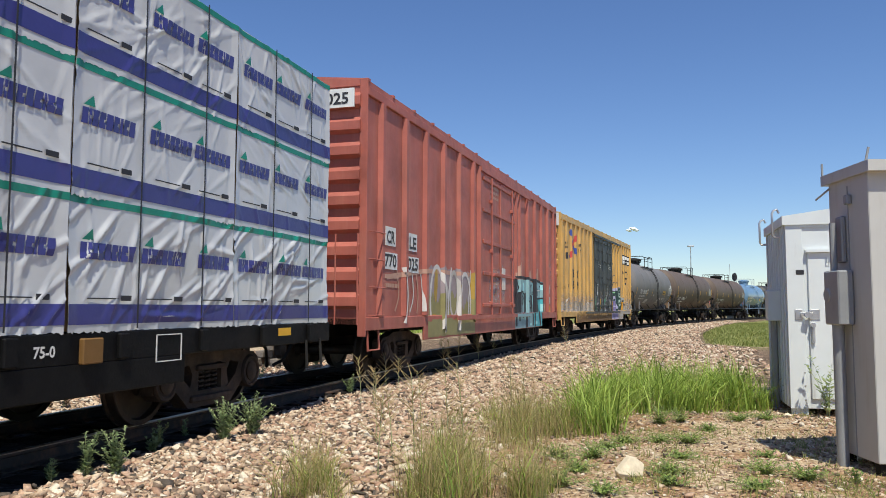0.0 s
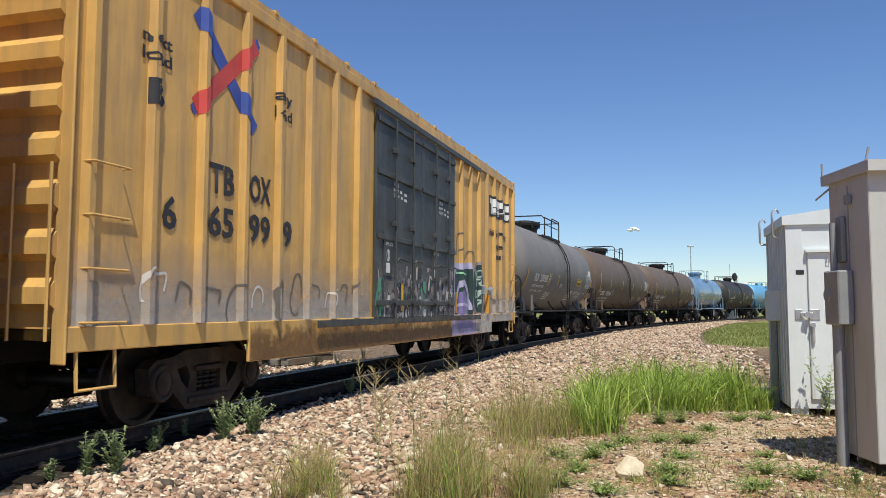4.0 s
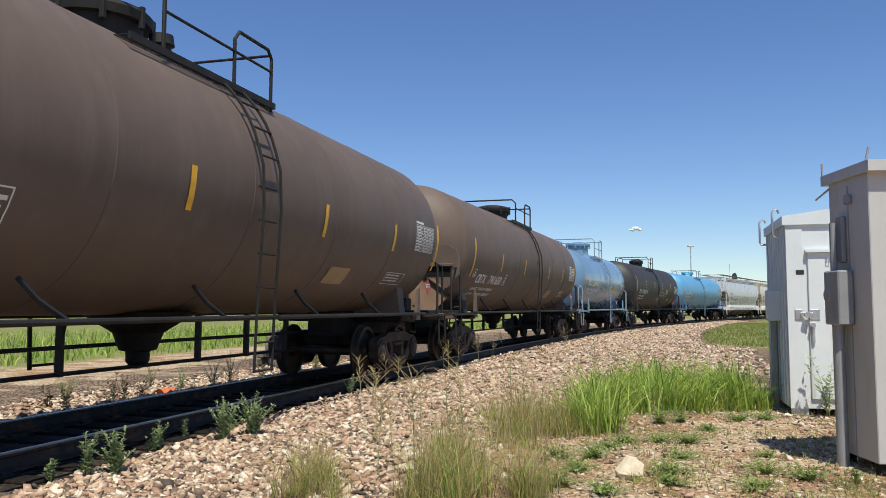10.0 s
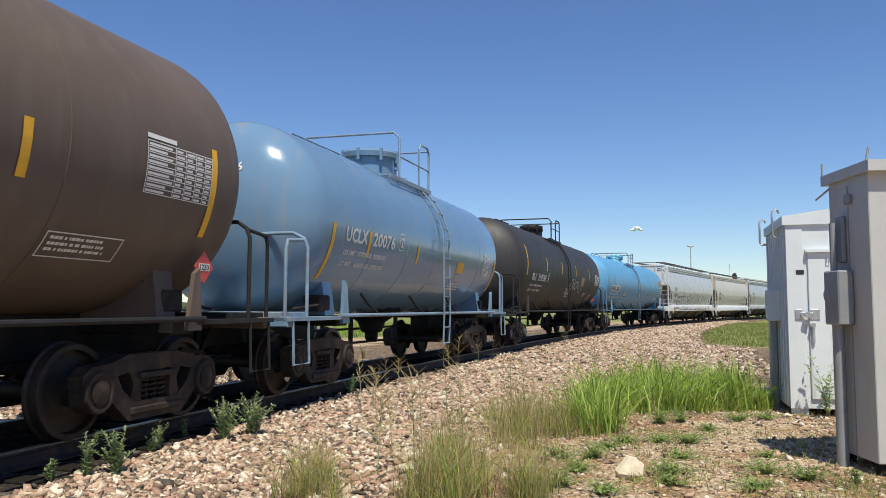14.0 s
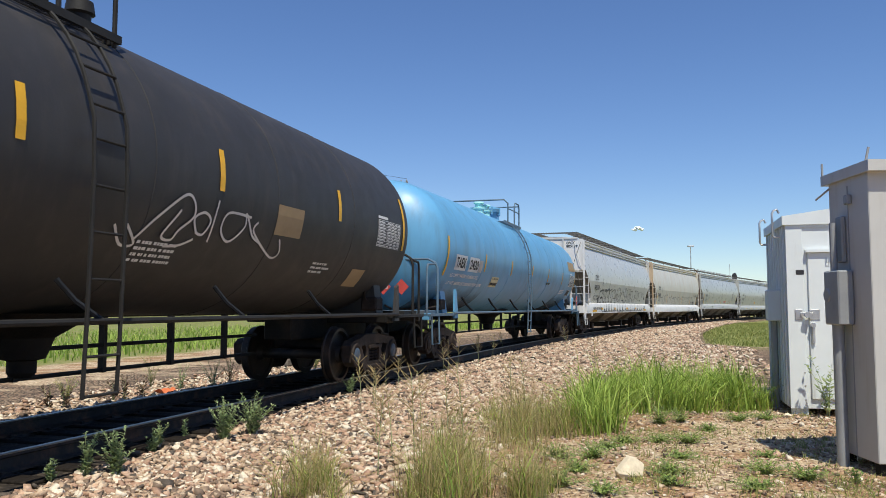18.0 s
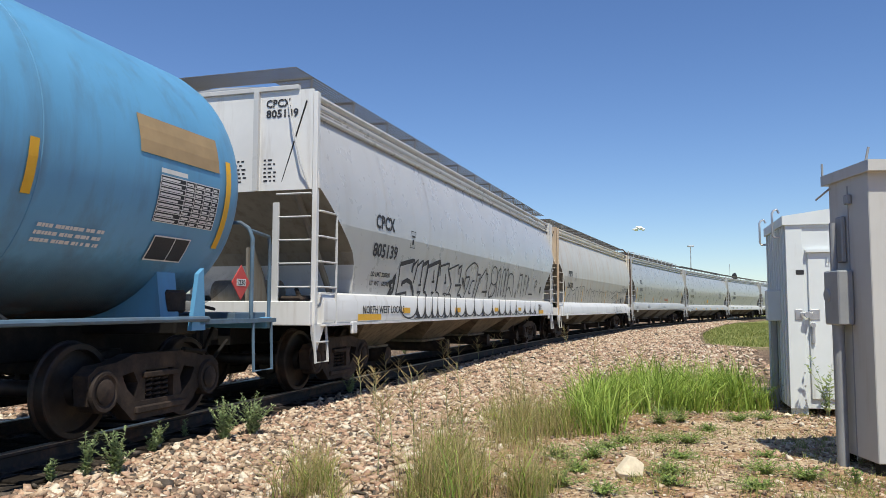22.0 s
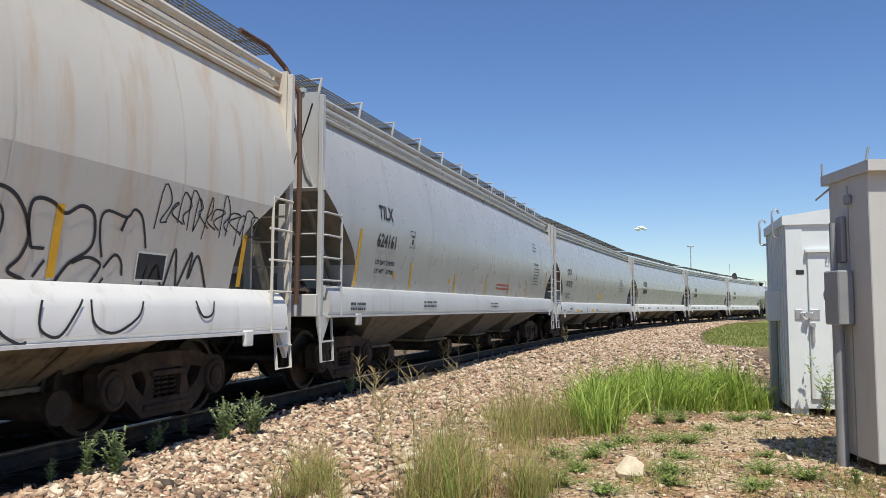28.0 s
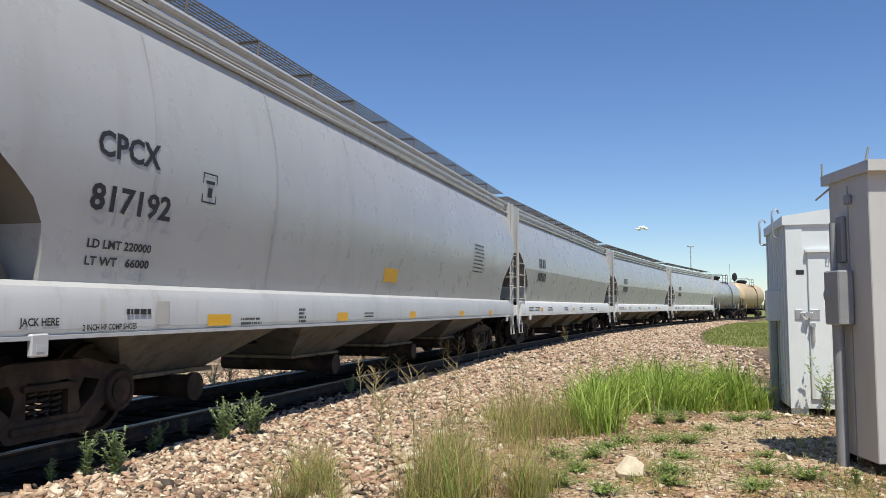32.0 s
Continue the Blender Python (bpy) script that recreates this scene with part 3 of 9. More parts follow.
def ladder(y0, x0, x1, z0, z1, count, r=0.013, out=0.09):
    """Rungs only, bowed out of a side at y0."""
    sh = Shape()
    s = -1 if y0 < 0 else 1
    for i in range(count):
        z = z0 + (z1 - z0) * i / max(1, count - 1)
        sh.tube([(x0, y0, z), (x0, y0 + s * out, z), (x1, y0 + s * out, z), (x1, y0, z)], r, 6)
    return sh


def text_mesh(s, height, width=None, mat=None, lean=0.0):
    """Letters as a flat mesh in x and y, lower left at the origin."""
    cu = bpy.data.curves.new("letters", "FONT")
    cu.body = s
    cu.size = 1.0
    cu.resolution_u = 2
    cu.offset = 0.026
    ob = bpy.data.objects.new("letters", cu)
    me = bpy.data.meshes.new_from_object(ob)
    bpy.data.objects.remove(ob)
    co = np.array([v.co[:] for v in me.vertices])
    lo, hi = co.min(0), co.max(0)
    k = height / 0.7
    co = (co - [lo[0], 0, 0]) * k
    if width:
        co[:, 0] *= width / ((hi[0] - lo[0]) * k)
    co[:, 0] += lean * co[:, 1]
    me.vertices.foreach_set("co", co.ravel())
    if mat:
        me.materials.append(mat)
    me.update()
    return me


def side_text(car, s, x, z, height, mat, y=-1.5, width=None, name="lettering", wrap=None, mirror=False):
    """Lettering on the near side, reading from the clip's left to its right; wrap: radius and height of a tank's axis."""
    me = text_mesh(s, height, width, mat)
    for v in me.vertices:
        px, pz = x + v.co.x, z + v.co.y
        if wrap:
            rad, axis = wrap
            w = (pz - axis) / rad
            v.co = (px, -(rad + 0.012) * math.cos(w), axis + (rad + 0.012) * math.sin(w))
        else:
            v.co = (px, y, pz)
    return part(name, me, mat, car)


def bars(rows, y=None, wrap=None):
    """Plain flat bars (x, z, length, height) on a side or round a tank."""
    sh = Shape()
    for x, z, l, hh in rows:
        if wrap:
            rad, axis = wrap
            k = max(1, int(hh / 0.12))
            for i in range(k):
                za, zb = z + hh * i / k, z + hh * (i + 1) / k
                q = []
                for px, pz in ((x, za), (x + l, za), (x + l, zb), (x, zb)):
                    w = (pz - axis) / rad
                    q.append((px, -(rad + 0.01) * math.cos(w), axis + (rad + 0.01) * math.sin(w)))
                sh.quad(*q)
        else:
            sh.quad((x, y, z), (x + l, y, z), (x + l, y, z + hh), (x, y, z + hh))
    return sh


def ribbon(pts, width, y=-1.5, closed=False):
    """A painted line of even width along points (x, z)."""
    sh = Shape()
    P = [Vector((p[0], p[1])) for p in pts]
    if closed:
        P.append(P[0])
    n = len(P)
    for i, p in enumerate(P):
        d = (P[min(i + 1, n - 1)] - P[max(i - 1, 0)])
        d = d.normalized() if d.length > 0 else Vector((1, 0))
        o = Vector((-d.y, d.x)) * width / 2
        sh.v += [(p.x + o.x, y, p.y + o.y), (p.x - o.x, y, p.y - o.y)]
    sh.f = [(2 * i, 2 * i + 1, 2 * i + 3, 2 * i + 2) for i in range(n - 1)]
    return sh


def smooth_line(pts, k=6):
    """Catmull-Rom through points."""
    P = [Vector(p) for p in pts]
    out = []
    for i in range(len(P) - 1):
        a, b, c, d = P[max(i - 1, 0)], P[i], P[i + 1], P[min(i + 2, len(P) - 1)]
        for j in range(k):
            t = j / k
            out.append(0.5 * ((2 * b) + (c - a) * t + (2 * a - 5 * b + 4 * c - d) * t * t + (3 * b - a - 3 * c + d) * t ** 3))
    out.append(P[-1])
    return out


def car_base(name, label, length, category="freight car", truck_in=2.6, caps="plain"):
    car = thing(name, label, category, "freight train")
    h = length / 2
    for x in (-h + truck_in, h - truck_in):
        build_truck(car, x, caps)
    for way in (-1, 1):
        coupler(car, way * (h - 0.05), way)
    return car


# ---- boxcar ----
def boxcar(name, label, L, paint, end_paint, H=5.0, door=(-1.6, 1.6), door_paint=None, posts=(), pw=0.1, single=False):
    car = car_base(name, label, L, "boxcar", 2.7)
    h, W = L / 2, 1.46
    z0 = 0.98
    part("side_wall", Shape().box(-h, h, -W, -W + 0.06, z0, H - 0.1), paint, car)
    part("side_wall", Shape().box(-h, h, W - 0.06, W, z0, H - 0.1), paint, car)
    part("floor", Shape().box(-h, h, -W + 0.06, W - 0.06, z0, z0 + 0.1), M_UNDER, car)
    for x in (-h, h):
        s = 1 if x > 0 else -1
        end = part("end_wall", Shape().box(min(x, x - s * 0.06), max(x, x - s * 0.06), -W, W, z0, H - 0.02), end_paint, car, "corrugated end wall")
        k = 0
        z = z0 + 0.25
        while z < H - 0.35:
            part("corrugation", Shape().prism([(x, z), (x + s * 0.09, z + 0.06), (x + s * 0.09, z + 0.2), (x, z + 0.28)], -W + 0.07, W - 0.07, "y"), end_paint, end)
            z += 0.42
        part("corner_post", Shape().box(min(x, x + s * 0.03), max(x, x + s * 0.03), -W - 0.05, -W + 0.1, z0 - 0.2, H, 0.01), paint, car)
        part("corner_post", Shape().box(min(x, x + s * 0.03), max(x, x + s * 0.03), W - 0.1, W + 0.05, z0 - 0.2, H, 0.01), paint, car)
        part("end_ladder", Shape().tube([(x + s * 0.13, -1.4, z0), (x + s * 0.13, -1.4, z0 + 1.5)], 0.015, 6).tube([(x + s * 0.13, -1.0, z0), (x + s * 0.13, -1.0, z0 + 1.5)], 0.015, 6), paint, car)
        part("end_platform", Shape().box(min(x, x + s * 0.4), max(x, x + s * 0.4), -0.8, 0.8, z0 - 0.08, z0 - 0.04), M_UNDER, car)
    roof = Shape().prism([(-W - 0.03, H - 0.12), (-W - 0.03, H - 0.03), (0, H + 0.12), (W + 0.03, H - 0.03), (W + 0.03, H - 0.12)], -h - 0.02, h + 0.02, "x")
    roof = part("roof", roof, paint, car)
    n = int(L / 1.1)
    for i in range(n + 1):
        x = -h + 0.05 + (L - 0.1) * i / n
        part("roof_rib", Shape().prism([(-W - 0.045, H - 0.05), (-W - 0.045, H + 0.0), (0, H + 0.16), (W + 0.045, H + 0.0), (W + 0.045, H - 0.05)], x - 0.04, x + 0.04, "x"), paint, roof)
    part("top_chord", Shape().box(-h, h, -W - 0.055, -W - 0.001, H - 0.28, H - 0.13, 0.01), paint, car)
    part("side_sill", Shape().box(-h + 2.9, h - 2.9, -W - 0.04, -W - 0.001, z0 - 0.36, z0 + 0.12, 0.01), paint, car)
    for x0, x1 in ((-h, -h + 2.9), (h - 2.9, h)):
        part("side_sill", Shape().box(x0, x1, -W - 0.04, -W - 0.001, z0 - 0.1, z0 + 0.12, 0.01), paint, car)
    part("centre_sill", Shape().box(-h + 0.1, h - 0.1, -0.25, 0.25, 0.72, z0), M_UNDER, car)
    for x in posts:
        part("side_post", Shape().prism([(x - pw, -W), (x - 0.6 * pw, -W - 0.085), (x + 0.6 * pw, -W - 0.085), (x + pw, -W)], z0 + 0.13, H - 0.29, "z"), paint, car)
    dp = door_paint or paint
    mid = (door[0] + door[1]) / 2
    leaves = [(door[0], door[1])] if single else [(door[0], mid - 0.01), (mid + 0.01, door[1])]
    for a, b in leaves:
        d = part("door", Shape().box(a, b, -W - 0.06, -W - 0.004, z0 + 0.1, H - 0.42, 0.008), dp, car, "sliding steel door")
        for z in [z0 + 0.3 + k * (H - z0 - 0.9) / 4 for k in range(5)] if single else (1.3, 2.42, 3.52, 4.42):
            part("door_rib", Shape().box(a + 0.05, b - 0.05, -W - 0.1, -W - 0.061, z, z + 0.09, 0.01), dp, d)
        if single:
            part("door_stile", Shape().box(-0.02, 0.1, -W - 0.095, -W - 0.061, z0 + 0.1, H - 0.45, 0.008), dp, d)
        for x in (a + 0.78, b - 0.5) if single else (a + 0.8, b - 0.6):
            for z in (z0 + 0.35, z0 + 1.7, z0 + 3.0):
                part("rod_guide", Shape().box(x - 0.06, x + 0.06, -W - 0.15, -W - 0.061, z, z + 0.09, 0.008), dp, d)
            part("rod_handle", Shape().tube([(x, -W - 0.15, z0 + 1.1), (x + 0.05, -W - 0.17, z0 + 1.15), (x + 0.55, -W - 0.15, z0 + 1.12)], 0.016, 6), dp, d)
            part("lock_rod", Shape().tube([(x, -W - 0.12, z0 + 0.1), (x, -W - 0.12, H - 0.45)], 0.022, 8), dp, d)
    part("door_track", Shape().box(door[0] - 2.2, door[1] + 2.2, -W - 0.11, -W - 0.086, z0 + 0.0, z0 + 0.1), dp, car)
    part("door_track", Shape().box(door[0] - 0.2, door[1] + 2.2, -W - 0.11, -W - 0.086, H - 0.4, H - 0.3), dp, car)
    for x in (-h + 0.15, h - 0.65):
        for k in range(4):
            part("rung", ladder(-W - 0.03, x, x + 0.48, z0 + 0.15 + k * 0.467, 0, 1), paint, car)
        part("stirrup_step", Shape().tube([(x, -W, z0), (x, -W - 0.02, 0.55), (x + 0.48, -W - 0.02, 0.55), (x + 0.48, -W, z0)], 0.02, 6), paint, car)
    return car


# ---- tank car ----
def tank_car(name, label, L, paint, R=1.52, axis=2.62, dome=M_STEP, rail_paint=None, stripes=(), slot=0.6, stripe_mat=None, full_rail=False, inset=0.4, truck_in=2.1, post=-1.22, hoop=(0.35, 1.3), dome_at=(-0.35, 0.6, 0.43), rail_top=4.74):
    car = car_base(name, label, L, "tank car", truck_in, "blue" if paint in (M_BLACK,) else "plain")
    rp = rail_paint or M_STEP
    h = L / 2
    tl = h - inset            # half of the shell's length
    prof = []
    for i in range(9):
        w = i / 8 * math.pi / 2
        prof.append((-tl + 0.85 * (1 - math.sin(w)), R * math.cos(math.pi / 2 - w) if i else 0.0))
    head = [(-tl + 0.8 * (1 - math.cos(i / 10 * math.pi / 2)), R * math.sin(i / 10 * math.pi / 2)) for i in range(11)]
    straight = [(-tl + 0.8 + (2 * tl - 1.6) * k / 6, R) for k in range(1, 6)]
    prof = head + straight + [(-a, r) for a, r in reversed(head)]
    part("shell", Shape().lathe(prof, "x", 72, (0, 0, axis)), paint, car, smooth=50)
    for k in range(1, 6):
        x = -tl + 0.8 + (2 * tl - 1.6) * k / 6
        part("weld_seam", Shape().lathe([(x - 0.012, R - 0.005), (x - 0.008, R + 0.006), (x + 0.008, R + 0.006), (x + 0.012, R - 0.005)], "x", 60, (0, 0, axis)), paint, car)
    part("stub_sill", Shape().box(-h, -h + 3.3, -0.25, 0.25, 0.72, 1.2, 0.02), M_UNDER, car)
    part("stub_sill", Shape().box(h - 3.3, h, -0.25, 0.25, 0.72, 1.2, 0.02), M_UNDER, car)
    for s in (-1, 1):
        bx = s * (h - truck_in)
        part("saddle", Shape().prism([(-1.2, 1.12), (-1.12, 1.7), (-0.9, 1.5), (0, 1.3), (0.9, 1.5), (1.12, 1.7), (1.2, 1.12)], bx - 0.16, bx + 0.16, "x"), paint, car)
        part("bolster_web", Shape().box(bx - 0.2, bx + 0.2, -1.4, 1.4, 0.98, 1.14, 0.02), M_UNDER, car)
        part("head_brace", Shape().prism([(bx - 0.06 * s, 1.02), (bx + 0.05 * s, 1.62), (bx + 0.14 * s, 1.68), (bx + 0.2 * s, 1.02)], -1.5, -1.45, "y"), paint, car)
        ex = s * (h - 0.05)
        part("end_sill", Shape().box(min(ex, ex - s * 0.16), max(ex, ex - s * 0.16), -1.45, 1.45, 1.0, 1.14, 0.015), paint, car)
        part("deck", Shape().box(min(ex, ex - s * 1.7), max(ex, ex - s * 1.7), -1.5, -1.15, 1.08, 1.13), rp, car)
        part("end_rail", Shape().tube([(ex - s * 0.55, -1.45, 1.1), (ex - s * 0.55, -1.45, 2.1), (ex - s * 0.55, -1.4, 2.22), (ex - s * 0.5, -1.25, 2.3), (ex - s * 0.5, 1.25, 2.3), (ex - s * 0.55, 1.45, 2.1), (ex - s * 0.55, 1.45, 1.1)], 0.026, 8), rp, car, "bent pipe hand rail across the end")
        part("end_rail", Shape().tube([(ex - s * 0.02, -1.4, 1.1), (ex - s * 0.02, -1.4, 2.05), (ex - s * 0.06, -1.4, 2.16), (ex - s * 0.5, -1.4, 2.2)], 0.024, 8), rp, car)
        part("end_deck", Shape().box(min(ex, ex - s * 0.75), max(ex, ex - s * 0.75), -1.35, 1.35, 1.12, 1.2, 0.008), rp, car)
        part("brake_valve", Shape().box(min(ex - s * 1.5, ex - s * 1.85), max(ex - s * 1.5, ex - s * 1.85), -1.2, -0.9, 1.2, 1.45, 0.03).tube([(ex - s * 1.4, -1.2, 1.3), (ex - s * 0.8, -1.1, 1.24)], 0.02, 6).tube([(ex - s * 1.85, -1.0, 1.4), (ex - s * 2.0, -1.0, 1.62)], 0.025, 6), M_TRUCK, car, "grimy brake valve and pipes")
        part("stirrup_step", Shape().tube([(ex - s * 0.1, -1.48, 1.08), (ex - s * 0.1, -1.5, 0.5), (ex - s * 0.55, -1.5, 0.5), (ex - s * 0.55, -1.48, 1.08)], 0.02, 6), rp, car)
        part("brake_lever", Shape().tube([(ex - s * 0.5, -0.9, 1.0), (ex - s * 1.0, -1.1, 0.75), (ex - s * 1.4, -1.1, 0.8)], 0.03, 6), M_UNDER, car)
    part("running_rail", Shape().tube([(-h + 1.6, -1.5, 1.14), (h - 1.6, -1.5, 1.14)], 0.03, 8), rp, car)
    part("running_rail", Shape().tube([(-h + 1.6, 1.5, 1.14), (h - 1.6, 1.5, 1.14)], 0.03, 8), rp, car)
    x = -h + 3.2
    while x < h - 3.0:
        part("rail_bracket", Shape().tube([(x, -1.5, 1.14), (x - 0.22, -1.38, 1.32), (x - 0.36, -1.3, 1.5)], 0.025, 6), M_BRACKET, car)
        x += 2.4
    rod = Shape()
    for z in (0.8, 0.5):
        rod.tube([(-h + 3.4, 0.35, z), (h - 3.4, 0.35, z)], 0.028, 6)
    part("brake_rod", rod, M_STEP, car, "brake rod and pipe under the tank")
    x = -h + 3.5
    while x < h - 3.3:
        part("rod_hanger", Shape().box(x - 0.03, x + 0.03, 0.31, 0.39, 0.47, axis - R + 0.1), M_STEP, car)
        x += 1.35
    part("far_ladder", Shape().tube([(slot, 1.62, 0.45), (slot - 0.1, 1.55, 1.2)], 0.03, 6).tube([(slot + 0.45, 1.62, 0.45), (slot + 0.55, 1.55, 1.2)], 0.03, 6).tube([(slot, 1.62, 0.5), (slot + 0.45, 1.62, 0.5)], 0.02, 6), rp, car)
    part("outlet_valve", Shape().lathe([(0.55, 0.1), (0.6, 0.14), (0.72, 0.14), (0.74, 0.22), (0.95, 0.3), (1.2, 0.7)], "z", 20, (0, 0, 0)), M_UNDER, car, "bottom outlet valve")
    part("side_ladder", _tank_ladder(R, axis, slot), rp, car, "curved side ladder")
    # platform and dome on top
    top = axis + R
    pz = top - 0.3
    h0, h1 = hoop
    dx, dr, dh = dome_at
    p = tagged(part("top_platform", _grating(post - 0.6, h1 + 0.05, -1.1, -0.6, pz).box(post - 0.6, h1 + 0.05, -1.13, -1.1, pz - 0.06, pz + 0.02).box(h1, h1 + 0.05, -1.1, 1.1, pz - 0.06, pz + 0.02), rp, car, "steel grating platform"), kind="stuff")
    rail = Shape()
    rt = rail_top
    rail.tube([(post, 1.05, pz), (post, 1.05, rt - 0.12), (post, 0.95, rt), (post, -0.96, rt), (post, -1.08, rt - 0.12), (post, -1.08, pz)], 0.024, 8)
    if full_rail:
        rail.tube([(post, -1.08, rt - 0.08), (h1, -1.08, rt - 0.08)], 0.024, 8)
    rail.tube([(h0, -1.08, pz), (h0, -1.08, rt - 0.12), (h0 + 0.1, -1.08, rt), (h1 - 0.1, -1.08, rt), (h1, -1.08, rt - 0.1), (h1, -1.08, pz - 0.1)], 0.024, 8)
    rail.tube([(post, -1.08, pz + 0.45), (h1, -1.08, pz + 0.45)], 0.018, 8)
    rail.tube([(post - 0.6, 1.05, pz), (post - 0.6, 1.05, rt - 0.1), (post - 0.5, 1.05, rt), (h1 - 0.1, 1.05, rt), (h1, 1.05, rt - 0.1), (h1, 1.05, pz)], 0.022, 8)
    rail.tube([(h1, -1.08, rt - 0.05), (h1, 1.05, rt - 0.05)], 0.02, 8)
    part("guard_rail", rail, rp, p)
    d = part("manway", Shape().lathe([(top - 0.1, dr * 0.85), (top + dh - 0.23, dr * 0.85), (top + dh - 0.23, dr), (top + dh - 0.13, dr * 1.03), (top + dh - 0.07, dr * 0.93), (top + dh - 0.01, dr * 0.5), (top + dh, 0.0)], "z", 28, (dx, 0, 0)), dome, car, "domed manway cover")
    for k in range(8):
        w = k * math.pi / 4
        x, y = dx + dr * math.cos(w), dr * math.sin(w)
        part("eye_bolt", Shape().box(x - 0.03, x + 0.03, y - 0.03, y + 0.03, top + dh - 0.33, top + dh - 0.07, 0.008), dome, d)
    part("valve", Shape().lathe([(top - 0.05, 0.12), (top + 0.25, 0.12), (top + 0.27, 0.16), (top + 0.4, 0.14), (top + 0.42, 0.0)], "z", 16, (dx + 1.05, -0.1, 0)), dome, car)
    for x, lo, hi in stripes:
        part("reflector_stripe", bars([(x - 0.05, lo, 0.1, hi - lo)], wrap=(R, axis)), stripe_mat or M_STRIPE, car, "yellow reflective strip")
    return car


def _grating(x0, x1, y0, y1, z):
    sh = Shape()
    n = max(2, int((y1 - y0) / 0.055))
    for i in range(n + 1):
        y = y0 + (y1 - y0) * i / n
        sh.box(x0, x1, y - 0.006, y + 0.006, z - 0.02, z)
    m = max(2, int((x1 - x0) / 0.22))
    for i in range(m + 1):
        x = x0 + (x1 - x0) * i / m
        sh.box(x - 0.005, x + 0.005, y0, y1, z - 0.012, z - 0.003)
    return sh


def _tank_ladder(R, axis, x):
    sh = Shape()
    for dx in (0.0, 0.42):
        pts = [(x + dx, -1.6, 0.5), (x + dx, -1.62, 1.15), (x + dx, -R - 0.12, axis - 0.3), (x + dx, -R - 0.1, axis + 0.2)]
        for k in range(1, 8):
            w = 0.13 + (1.0 - 0.13) * k / 7
            pts.append((x + dx, -(R + 0.09) * math.cos(w), axis + (R + 0.09) * math.sin(w)))
        sh.tube(pts, 0.02, 6)
    for z in (0.52, 0.85, 1.15, 1.5, 1.9, 2.3, 2.7):
        sh.tube([(x, -1.62, z), (x + 0.42, -1.62, z)], 0.014, 6)
    for k in range(4):
        w = 0.2 + 0.22 * k
        y, z = -(R + 0.1) * math.cos(w), axis + (R + 0.1) * math.sin(w)
        sh.tube([(x, y, z), (x + 0.42, y, z)], 0.014, 6)
    return sh


# ---- covered hopper ----
HSEC = [(1.47, 1.45), (1.523, 1.8), (1.577, 2.15), (1.63, 2.5), (1.633, 2.75), (1.617, 3.0), (1.582, 3.25), (1.53, 3.5), (1.463, 3.75), (1.38, 4.0), (1.29, 4.19), (1.27, 4.32), (0.7, 4.46), (0.0, 4.5)]
CUT = [(0.0, 2.94), (0.3, 2.73), (0.6, 2.5), (0.92, 2.28), (1.12, 2.12), (1.24, 1.93), (1.29, 1.7), (1.3, 1.45)]


def end_print_rows(x, s):
    """Small unreadable stencil rows on a hopper's end wall."""
    r = random.Random(8)
    q = Shape()
    for y0 in (-0.72, -0.22):
        for k in range(6):
            y = y0
            while y > y0 - 0.16:
                w = r.uniform(0.03, 0.07)
                z = 3.36 - 0.06 * k
                q.quad((x + s * 0.004, y, z), (x + s * 0.004, y - w, z), (x + s * 0.004, y - w, z + 0.025), (x + s * 0.004, y, z + 0.025))
                y -= w + 0.03
    return q.v, q.f


